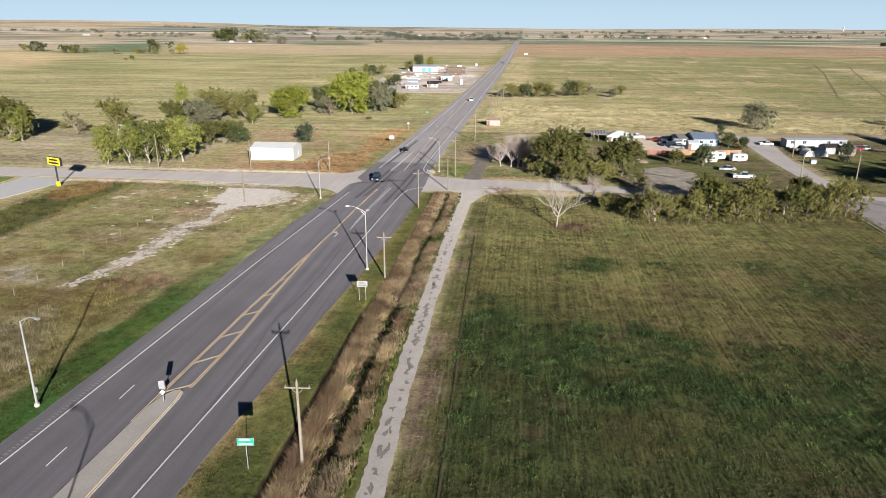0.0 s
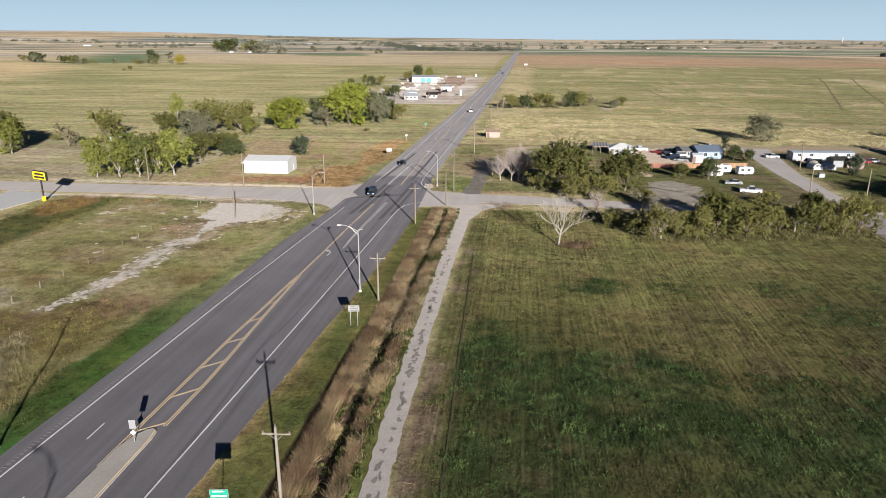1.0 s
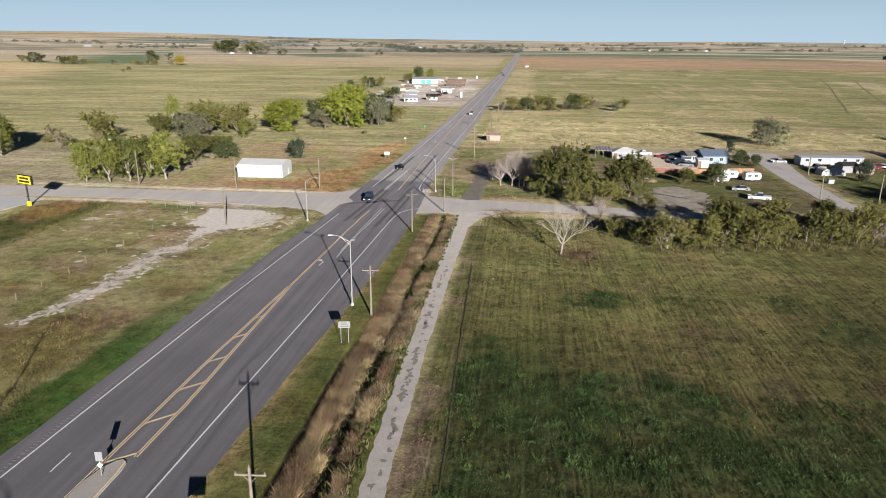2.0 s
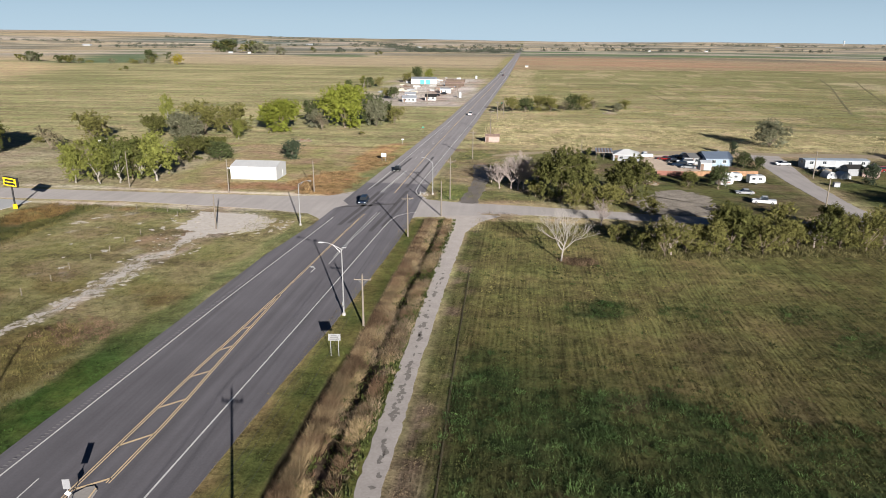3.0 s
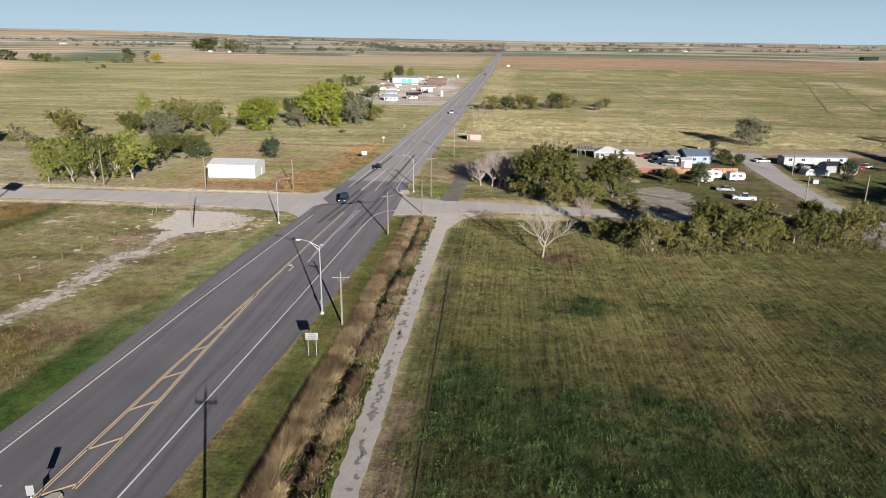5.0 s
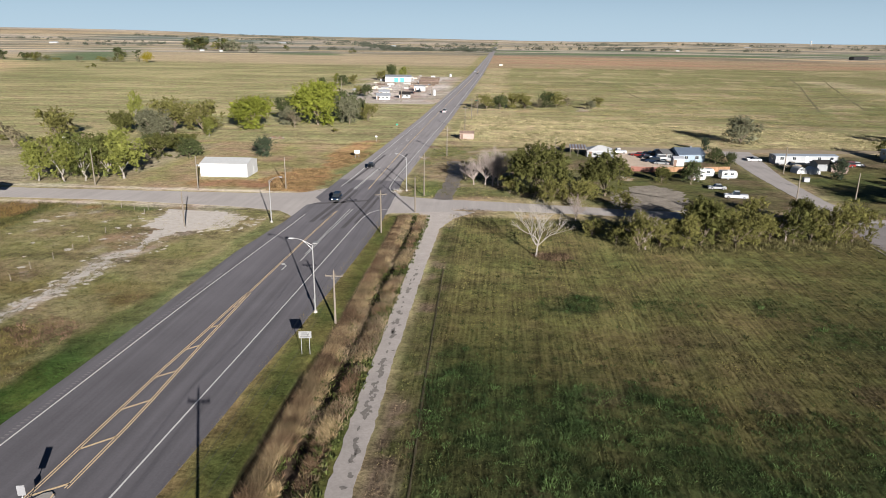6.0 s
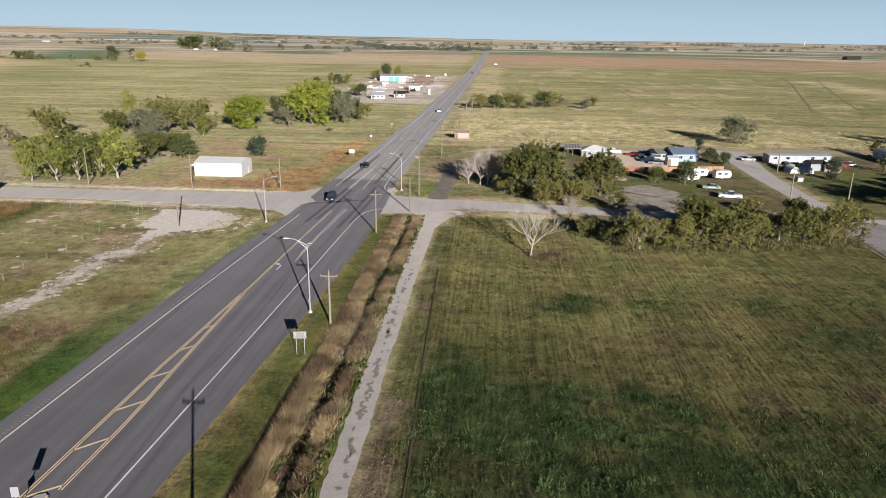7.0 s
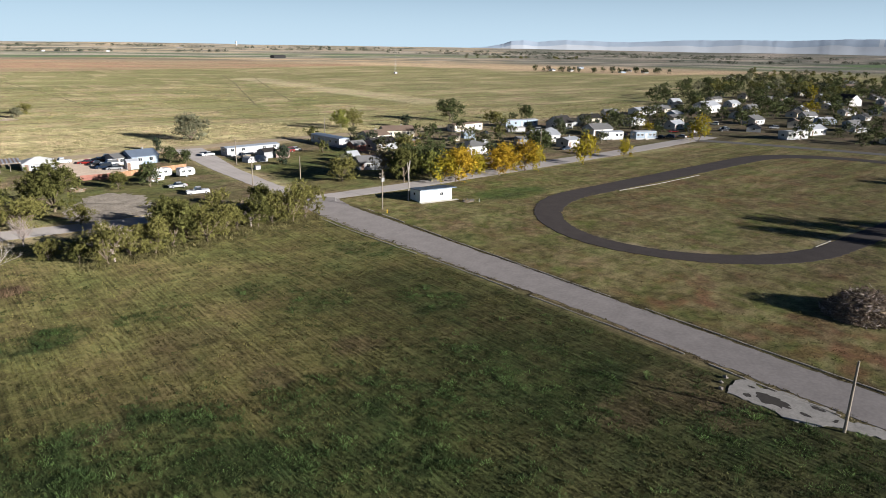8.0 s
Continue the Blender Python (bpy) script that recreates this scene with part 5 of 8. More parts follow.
# grove beyond the crossing, west of the highway
for p, x, y, h, w in ((lime_a, -120.5, 182, 11, 1.05), (lime_b, -113.5, 182, 12.4, 1.1), (lime_b, -100.5, 188.5, 13.4, 1.15), (green_a, -108, 189, 11.5, 1.1), (cotton, -109, 184.5, 13, 1.05), (cotton, -106, 190, 11.5, 1.0), (cotton, -113, 190, 10.5, 1.0), (green_b, -181, 220, 14.5, 1.1), (lime_a, -174, 217, 12, 1.1), (green_a, -190, 228, 13, 1.2), (lime_b, -196, 216, 13, 1.1), (thin_a, -165, 234, 8.9, 1.1), (thin_a, -166, 261, 11, 1.2), (olive_a, -129, 281, 13.5, 1.35), (olive_b, -119, 283, 13, 1.15), (grey_a, -132, 268, 10, 1.25), (green_b, -146, 272, 8.6, 1.2), (olive_a, -158, 250, 12, 1.1), (grey_a, -126, 262, 8, 1.0)):
    plant(p, x, y, h, rnd, w)
for p, x, y, h, w in ((green_b, -106.5, 220, 7.8, 1.3), (green_a, -102, 229, 6.8, 1.5), (dark_a, -97, 222, 6, 1.4), (dark_b, -112, 228, 7, 1.2), (bright, -102.5, 294, 13.2, 1.3), (bright, -79, 311, 18.5, 1.1), (grey_a, -66, 318, 12, 0.8), (dark_b, -64.5, 337, 10, 1.0), (dark_a, -72, 334, 13, 1.0), (fir_a, -75, 228, 6.8, 1.15), (lime_b, -162, 311, 13, 0.6), (lime_a, -110.5, 269, 7.6, 1.0), (dark_a, -95, 321, 11, 1.1), (grey_a, -91, 308, 8, 0.9), (dark_a, -70, 322, 9, 1.0), (olive_a, -60, 330, 8, 1.1), (thin_a, -86, 300, 8, 1.0), (dark_b, -141, 281, 8, 1.2)):
    plant(p, x, y, h, rnd, w)
for x, y, h in ((-158, 240, 3), (-150, 244, 2.5), (-66, 290, 1.5), (-178, 246, 2.5)):
    plant(olive_b, x, y, h, rnd, 1.6, "low rounded scrub bush on dry grass")
# roadside yard and beyond
for p, x, y, h in ((dark_a, -84, 455, 8), (olive_a, -90, 462, 7), (dark_b, -96, 640, 14), (lime_a, -88, 650, 11), (olive_b, -104, 628, 9), (lime_b, -128, 560, 9), (dark_a, -122, 556, 8), (dark_b, -136, 545, 7), (olive_a, -118, 570, 8)):
    plant(p, x, y, h, rnd)
# east of the highway
for p, x, y, h, w, lb in ((green_b, 10.2, 180, 13.4, 1.0, "large green tree shading the side street"), (green_a, 13, 181, 11.5, 1.1, ""), (green_b, 28, 184, 10.8, 1.15, "round green tree beside the gravel yard"), (olive_a, 4.2, 184, 4.6, 1.1, ""), (olive_b, 20, 172, 6.5, 1.2, ""), (green_b, 46, 203, 4.6, 1.0, ""), (olive_a, 54, 158, 6.6, 1.1, ""), (olive_b, 44, 157, 6.2, 1.1, ""), (green_a, 66, 160, 6, 1.0, ""), (olive_a, 13.5, 172.5, 6.5, 1.0, ""), (olive_b, 17, 176.5, 4.6, 1.3, "low ragged bush beside the side street"), (olive_b, 22.5, 178.5, 5.4, 1.2, "low ragged bush beside the side street"), (olive_a, 30, 168.5, 4.4, 1.2, "low ragged bush beside the side street"), (dark_a, 53.5, 201, 6.5, 0.9, ""), (green_a, 60, 246, 3.6, 1.4, ""), (fir_a, 74, 262, 5, 0.7, ""), (dark_a, 70, 236, 5, 1.1, ""), (dark_b, 74, 233, 4.4, 1.1, "")):
    plant(p, x, y, h, rnd, w, lb)
# hedge along the field
for i, (x, y, h, w) in enumerate(((27.5, 137, 8.2, 0.85), (32, 140, 6.6, 1.0), (36, 139, 7.6, 0.9), (40.5, 142, 9.8, 0.9), (44, 146, 8.8, 0.8), (46.5, 141.5, 7.2, 1.0), (51, 144.5, 7.4, 0.9), (55, 147, 6.4, 1.0), (59, 146, 7.4, 1.0), (63, 148, 7.8, 0.9), (67, 146.5, 8.6, 0.9), (71, 148, 9.2, 0.9), (30, 146, 6, 1.0), (24, 141, 4.2, 1.0), (20, 146, 4.4, 1.0), (66, 153, 6.6, 1.0), (48, 150, 6, 1.0))):
    plant((olive_a, olive_b, olive_a, green_a, olive_b)[i % 5], x, y, h * 0.93, rnd, w * 1.05, "ragged olive-green tree in the overgrown hedge")
x, y = sow(3000, 22, 76, 132.5, 152, 45, lambda x, y: zone(x, y - 0.2 * (x - 26), 24, 74, 134.5, 140, 1.2, 1.5, 74, 6))
blades("hedge_undergrowth", "dry undergrowth at the foot of the hedge", x, y, 0.35 + 0.7 * fbm(x, y, 4, 107), 0.08, 5, 0.5, 0.8, seed=46, cover=(0.15, 0.135, 0.06))
x, y = sow(700, 7, 16, 128, 136, 49, lambda x, y: disc(x, y, 11, 131.6, 3.4, 2.4, 0.3, 50, 3))
blades("dead_undergrowth", "brown dead undergrowth round the leafless tree", x, y, 0.5, 0.06, 6, 0.4, 0.8, seed=51, cover=(0.15, 0.105, 0.065))
# row of trees and lone bushes at the field's edge
for x, y, h, p in ((-12, 386, 6.5, thin_a), (-6, 392, 8.4, olive_a), (1, 394, 7.6, dark_a), (8, 400, 9.2, olive_b), (15, 398, 8.8, olive_a), (22, 396, 6.6, thin_a), (27, 407, 9.4, dark_b), (33, 408, 9.2, olive_a), (39, 410, 6.4, thin_a)):
    plant(p, x, y, h, rnd, 1.15, "dull olive-green tree in a row along the reeds")
plant(olive_b, 57.5, 420, 6.0, rnd, 1.1)
plant(grey_a, 51, 403, 5, rnd, 1.1)
plant(grey_a, 92.5, 281, 10.4, rnd, 1.25, "large grey-green bush beside the dirt road")
# park side and town
for p, x, y, h, w in ((lime_b, 119.5, 165, 8.6, 1.0), (gold_b, 122, 162.5, 8.6, 1.1), (gold_a, 125.5, 161.5, 9.6, 1.2), (gold_a, 129.5, 163.5, 9.4, 1.2), (gold_b, 134, 164, 8.0, 1.1), (gold_b, 138.5, 166, 7.2, 1.2), (gold_a, 142.3, 161, 8.4, 1.2), (gold_a, 146, 163, 9.6, 1.2), (gold_b, 149.5, 166, 8.4, 1.1), (gold_a, 154.5, 162.5, 10, 1.1), (gold_b, 157.5, 162, 8.2, 1.0), (gold_b, 181, 161.5, 10.4, 0.9), (gold_b, 203, 161.5, 6.8, 1.0), (gold_b, 268, 172, 11, 1.0), (dark_a, 116.5, 172, 10, 0.9), (green_a, 113, 169, 9.5, 1.0)):
    plant(p, x, y, h, rnd, w)
for p, x, y, h, w in ((dark_b, 126, 178, 9, 1.0), (dark_a, 133, 182, 9, 1.0), (thin_a, 112, 178, 10, 1.0), (olive_b, 99, 179.5, 7.4, 1.15), (grey_a, 103, 184, 6.4, 1.1), (fir_a, 98, 214, 6.5, 0.9), (lime_b, 160, 283, 9, 1.0), (olive_a, 168, 285, 9, 1.0), (dark_a, 226, 287, 11, 1.3), (fir_a, 192, 278, 6, 1.0), (fir_a, 122, 190, 6.5, 1.0), (dark_a, 188, 188, 8, 1.2), (dark_b, 193, 192, 7, 1.2), (olive_b, 141, 206, 8, 1.1), (olive_b, 236, 265, 7, 1.2), (dark_a, 262, 268, 8, 1.0)):
    plant(p, x, y, h, rnd, w)
g = np.random.default_rng(77)
LEAF_TOWN = leafy("dull_green_leaves", (0.08, 0.088, 0.042))
TOWN = "tree among the homes of the town"
mid = [tree("town_tree", TOWN, m, 40 + i, spread=0.4, trunk=0.14, n_limb=4, n=760, leaf=0.58, blob=0.2, low=5, dome=16) for i, m in enumerate((LEAF_DARK, LEAF_TOWN, LEAF_FIR, LEAF_TOWN, LEAF_GREEN, LEAF_DARK, LEAF_YELLOW))]
far = [tree("far_tree", "far tree of a farm shelter belt", m, 50 + i, spread=0.4, trunk=0.14, n_limb=3, n=200, leaf=1.2, blob=0.22, low=4, dome=8) for i, m in enumerate((LEAF_DARK, LEAF_OLIVE, LEAF_GREY, LEAF_GREEN))]
kinds = (mid[0], mid[1], mid[2], mid[3], mid[0], mid[5], mid[4], mid[1], mid[3], mid[5])
count = 0
while count < 290:
    x, y = 255 + 600 * g.uniform(0, 1) ** 1.3, g.uniform(95, 430)
    if y > 300 + (x - 400) * 0.55 or (x < 300 and y < 178) or y > 262 and x < 420 or 168 < y < 186 and x < 420 or y < 178 and x < 308 + (130 - y) * 0.12:
        continue
    plant(mid[6] if g.uniform() < 0.035 else kinds[int(g.integers(0, 10))], x, y, g.uniform(4.4, 8.6) * (1.25 if x > 420 else 1.0), rnd, g.uniform(1.0, 1.35))
    count += 1
for i in range(170):
    u = g.uniform(0, 1)
    x = 560 + 620 * u
    plant(far[int(g.integers(0, 4))], x, 170 + (130 + 0.42 * (x - 400)) * g.uniform(0, 1) ** 0.8, g.uniform(6, 10), rnd, g.uniform(1.1, 1.5), "dark tree in the far part of the town")
for x, y in ((150, 222), (158, 236), (146, 236), (176, 236), (184, 222), (199, 222), (228, 214), (232, 204), (222, 226), (262, 214), (270, 206), (196, 200), (176, 206), (152, 190), (160, 184), (172, 190), (128, 200), (136, 214), (122, 214), (214, 262), (236, 240), (268, 226), (280, 216), (226, 190), (128, 182), (112, 200), (278, 240)):
    plant(kinds[int(g.integers(0, 8))], x, y, g.uniform(3.6, 6.6), rnd, 1.2)
for x, y in ((170, 216), (192, 214), (236, 220), (242, 228), (258, 226), (166, 228), (196, 242), (214, 230), (226, 248), (246, 262), (150, 256), (180, 254), (284, 204), (290, 190), (138, 232), (132, 258), (120, 228)):
    plant(kinds[int(g.integers(0, 8))], x, y, g.uniform(3.6, 6.6), rnd, 1.2)
for i in range(26):
    t = i / 25
    plant((mid[0], mid[2], mid[5])[i % 3], 800 + 150 * t + g.normal(0, 6), 770 - 130 * t + g.normal(0, 6), g.uniform(6, 10), rnd, 1.0, "dark tree in a far shelter belt")
# shelter belts and farm groves far off
WOODS = []
BELTS = ((-660, 1600, 170, -0.7, 16, 25), (-500, 1440, 30, 0, 2, 17), (-480, 1780, 40, 0, 3, 17), (-720, 970, 70, -0.5, 10, 13), (-622, 921, 60, 0, 8, 10), (-588, 918, 40, 0, 4, 7), (-515, 914, 80, 0.3, 10, 8), (-439, 742, 8, 0, 2, 5), (-598, 1113, 34, 0.4, 6, 13), (-504, 1668, 20, 0, 2, 11), (-311, 1495, 14, 0, 2, 10), (-250, 1850, 460, 0.05, 34, 12), (-80, 2080, 150, 0.1, 12, 14), (330, 2300, 560, 0.27, 40, 15), (820, 2420, 330, 0.27, 18, 14))
MORE_BELTS = ((-1040, 1180, 100, 0.1, 6, 12), (-1500, 2600, 500, 0, 22, 14), (-600, 2700, 800, 0, 30, 14), (1900, 3300, 900, -0.2, 34, 16), (2500, 2300, 900, -0.9, 44, 17), (-150, 3000, 260, 0, 14, 16), (-1150, 2050, 300, 0.1, 14, 11), (-250, 2500, 500, 0.03, 24, 10), (-1400, 3300, 700, 0, 26, 15), (700, 3600, 900, 0.1, 30, 16), (1500, 2900, 700, -0.3, 26, 13), (1900, 2200, 600, -0.6, 30, 12), (2300, 1750, 500, -0.9, 26, 12), (1500, 1500, 300, -0.9, 18, 10), (-60, 1950, 120, 0.1, 14, 15))
for cx, cy, ln, slope, n, hh in BELTS + MORE_BELTS:
    for i in range(n):
        u = g.uniform(-0.5, 0.5)
        if cy > 1700:
            WOODS.append((cx + u * ln, cy + u * ln * slope + g.normal(0, 7), hh * g.uniform(0.35, 0.7)))
            continue
        p = far[int(g.integers(0, 4))]
        plant(p, cx + u * ln, cy + u * ln * slope + g.normal(0, 7), hh * g.uniform(0.6, 1.15), rnd, 1.4)
# a creek's dark wood that runs off towards the horizon
for i in range(330):
    u = g.uniform(0, 1)
    WOODS.append((float(np.interp(u, [0, 0.3, 0.5, 0.7, 0.85, 1], [-200, -300, -446, -633, -972, -1545])) + g.normal(0, 22), float(np.interp(u, [0, 0.3, 0.5, 0.7, 0.85, 1], [1880, 2031, 2475, 3221, 3706, 4165])) + g.normal(0, 45), g.uniform(4, 8)))
for az, r, ln, n in ((-0.62, 3300, 420, 40), (-0.5, 2650, 260, 22), (-0.36, 3500, 500, 46), (-0.2, 3200, 300, 26), (-0.08, 2500, 160, 20), (-0.05, 1900, 130, 22), (0.1, 3300, 400, 34), (0.3, 3700, 500, 40), (0.55, 3400, 500, 44), (0.72, 2900, 460, 46), (0.85, 3300, 600, 60), (0.98, 2800, 500, 52), (1.1, 3300, 600, 54), (1.2, 2600, 400, 40), (0.8, 2300, 260, 22), (1.05, 2150, 300, 26)):
    for i in range(n):
        u, q = g.uniform(-0.5, 0.5) * ln, r + g.normal(0, 14)
        WOODS.append((math.sin(az) * q + math.cos(az) * u, math.cos(az) * q - math.sin(az) * u, g.uniform(4, 8.5)))


def woods(spots):
    """Far belts of trees: loose clumps of leaves on the land, as one mesh."""
    k = 44
    a = np.array(spots)
    z = land_height(a[:, 0], a[:, 1])
    p = np.repeat(np.stack([a[:, 0], a[:, 1], z], 1), k, axis=0)
    h = np.repeat(a[:, 2], k)
    t, e = g.uniform(0, 6.283, len(h)), g.uniform(0.0, 1.0, len(h))
    w = h * 1.25 * np.sqrt(np.clip(1 - (2 * e - 0.9) ** 2, 0.1, 1)) * np.sqrt(g.uniform(0.1, 1, len(h)))
    c = p + np.stack([w * np.cos(t), w * np.sin(t), h * e], 1)
    v = c[:, None, :] + g.normal(0, 0.17, (len(h), 3, 3)) * h[:, None, None]
    return tagged(new("far_woods", quads("far_woods", v, leafy("dull_far_leaves", (0.085, 0.095, 0.07)), 3)), "dark belts of trees across the far farmland", "woods", kind="stuff")


woods(WOODS)
plant(gold_b, -466, 915, 14.5, rnd, 1.2)
# trees south of the running track, whose long shadows reach over it
for x, y, h in ((161, 50, 11), (171.5, 50.5, 11.4), (183, 44, 11), (244, 58, 11), (254, 50, 12)):
    plant(dark_a if h > 11 else dark_b, x, y, h, rnd, 0.8)

dead = bare_tree("dead_tree", "bleached leafless tree standing in the mown field", DEAD_WOOD, 33, 11.4, 7, 0.4, 0.017, (2, 3), "tree", 7)
dead.matrix_basis = pose(8.2, 131.7, 0, 0, 0, 40) @ Matrix.Diagonal((0.88, 0.88, 0.94, 1))
bare_a = bare_tree("bare_shrub", "bare grey-pink shrub beside the muddy lane", TWIG, 9, 8.4, 5, 0.5, 0.022, (2, 4), "shrub", 9)
bare_a.matrix_basis = pose(-0.4, 192, 0) @ Matrix.Diagonal((1.15, 1.15, 1.2, 1))
for x, y, k in ((-2.4, 193, 1.05), (1.0, 193, 1.1), (-5.5, 193, 0.8), (1, 196, 0.75), (12, 214, 0.9), (18, 158, 0.6), (-8, 201, 0.5), (29, 138.5, 0.8), (58, 147.5, 0.72)):
    copy_thing(bare_a, pose(x, y, 0, 0, 0, x * 40) @ Matrix.Diagonal((k, k, k, 1)))


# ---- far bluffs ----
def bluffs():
    """Flat-topped rock with steep faces over aprons; distance haze is mixed into both colours."""
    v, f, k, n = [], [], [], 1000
    # the pale blue of rock and apron is haze put into the colour
    rock, apron = mat("hazed_bluff_rock", (0.33, 0.4, 0.49), 0.95, 0.05, 200, 0.01, 0), mat("hazed_bluff_apron", (0.47, 0.51, 0.56), 0.95, 0.06, 200, 0.01, 0)
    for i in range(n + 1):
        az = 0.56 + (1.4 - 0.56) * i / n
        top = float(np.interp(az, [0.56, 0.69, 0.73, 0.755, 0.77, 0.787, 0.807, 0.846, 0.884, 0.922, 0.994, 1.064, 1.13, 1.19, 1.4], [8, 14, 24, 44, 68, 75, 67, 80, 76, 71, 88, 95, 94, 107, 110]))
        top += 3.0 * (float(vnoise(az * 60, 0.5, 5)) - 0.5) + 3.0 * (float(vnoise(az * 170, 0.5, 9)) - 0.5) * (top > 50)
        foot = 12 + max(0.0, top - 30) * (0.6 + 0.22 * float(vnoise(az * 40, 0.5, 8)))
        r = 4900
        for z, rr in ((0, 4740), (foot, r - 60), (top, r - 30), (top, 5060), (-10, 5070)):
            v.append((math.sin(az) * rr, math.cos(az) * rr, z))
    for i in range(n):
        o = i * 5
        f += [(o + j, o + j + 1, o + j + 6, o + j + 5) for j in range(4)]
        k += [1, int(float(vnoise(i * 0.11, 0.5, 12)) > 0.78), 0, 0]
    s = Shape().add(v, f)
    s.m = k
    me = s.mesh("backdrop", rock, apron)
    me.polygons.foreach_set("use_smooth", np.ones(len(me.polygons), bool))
    return tagged(new("backdrop", me), "flat-topped bluffs on the far horizon, hazed pale blue", "hills", kind="structure")


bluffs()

# ---- paints and building stuff ----
WHITE_METAL = mat("white_metal_siding", (0.46, 0.465, 0.46), 0.5, 0.07, 3, 2, 0.05)
WHITE_PAINT = mat("white_paint", (0.46, 0.455, 0.44), 0.7, 0.1, 2, 5, 0.08, 0, 0.3, 0.08)
CREAM = mat("cream_siding", (0.58, 0.52, 0.42), 0.75, 0.1, 2, 5, 0.1, 0, 0.3, 0.1)
GREY_SIDING = mat("grey_siding", (0.31, 0.32, 0.33), 0.75, 0.1, 2, 5, 0.1, 0, 0.3, 0.15)
BLUE_SIDING = mat("blue_siding", (0.24, 0.3, 0.36), 0.7, 0.1, 2, 5, 0.1, 0, 0.3, 0.15)
RED_SIDING = mat("red_brown_siding", (0.26, 0.115, 0.085), 0.75, 0.15, 2, 5, 0.1)
PINK_BRICK = mat("pinkish_brick", (0.4, 0.3, 0.26), 0.85, 0.15, 1, 6, 0.2)
GREEN_SIDING = mat("green_siding", (0.09, 0.27, 0.2), 0.7, 0.1, 2, 5, 0.1)
DARK_ROOF = mat("dark_shingles", (0.028, 0.026, 0.025), 0.9, 0.2, 1.5, 5, 0.3, 0, 0.2, 0.2)
GREY_ROOF = mat("grey_shingles", (0.13, 0.13, 0.13), 0.9, 0.15, 1.5, 5, 0.3, 0, 0.2, 0.2)
BROWN_ROOF = mat("brown_shingles", (0.15, 0.11, 0.085), 0.9, 0.15, 1.5, 5, 0.3, 0, 0.2, 0.2)
METAL_ROOF = mat("pale_metal_roof", (0.42, 0.44, 0.47), 0.45, 0.1, 2, 4, 0.05, 0.3, 0.5, 0.1)
BLUE_ROOF = mat("blue_metal_roof", (0.15, 0.19, 0.25), 0.5, 0.12, 2, 4, 0.05, 0.2, 0.5)
RUST_ROOF = mat("rusty_striped_roof", (0.27, 0.19, 0.15), 0.7, 0.35, 1.0, 2, 0.1)
TEAL = mat("teal_door_paint", (0.08, 0.40, 0.40), 0.5, 0.06, 1, 4, 0.03)
DOOR_BROWN = mat("brown_door_paint", (0.16, 0.10, 0.07), 0.6, 0.1, 1, 5, 0.05)
BRIGHT_METAL = mat("bright_white_siding", (0.57, 0.57, 0.56), 0.5, 0.09, 3, 2, 0.05)
TRIM = mat("white_trim", (0.6, 0.6, 0.58), 0.6, 0.06, 1, 5, 0.03)
PANE = mat("dark_window_glass", (0.025, 0.03, 0.035), 0.08, 0.05, 1, 2, 0, 0, 0.6)
CEDAR = mat("orange_fence_boards", (0.34, 0.2, 0.115), 0.8, 0.2, 0.7, 7, 0.2, 0, 0.2, 0.2)
RUBBER = mat("tyre_rubber", (0.02, 0.02, 0.02), 0.85, 0.1, 0.5, 9, 0.1)
CHROME = mat("wheel_metal", (0.5, 0.5, 0.5), 0.35, 0.05, 0.5, 9, 0, 0.8)
LAMP_GLASS = mat("lamp_glass", (0.75, 0.73, 0.68), 0.15, 0.03, 0.5, 3, 0)
TAIL_RED = mat("red_lamp_lens", (0.4, 0.02, 0.02), 0.25, 0.03, 0.5, 3, 0)
SIGN_BACK = mat("sign_metal", (0.55, 0.55, 0.54), 0.45, 0.06, 0.5, 6, 0.02, 0.5)
SIGN_GREEN = mat("green_sign_face", (0.015, 0.3, 0.2), 0.45, 0.04, 0.5, 6, 0)
SIGN_WHITE = mat("white_sign_face", (0.72, 0.72, 0.70), 0.5, 0.05, 0.5, 6, 0)
SIGN_YELLOW = mat("yellow_sign_face", (0.95, 0.62, 0.02), 0.45, 0.03, 0.5, 6, 0)
BLACK = mat("black_paint", (0.02, 0.02, 0.02), 0.6, 0.1, 0.5, 6, 0.02)
INSULATOR = mat("insulator_ceramic", (0.2, 0.17, 0.15), 0.3, 0.05, 0.3, 6, 0)
CABLE = mat("cable", (0.05, 0.05, 0.05), 0.7, 0.05, 1, 3, 0)


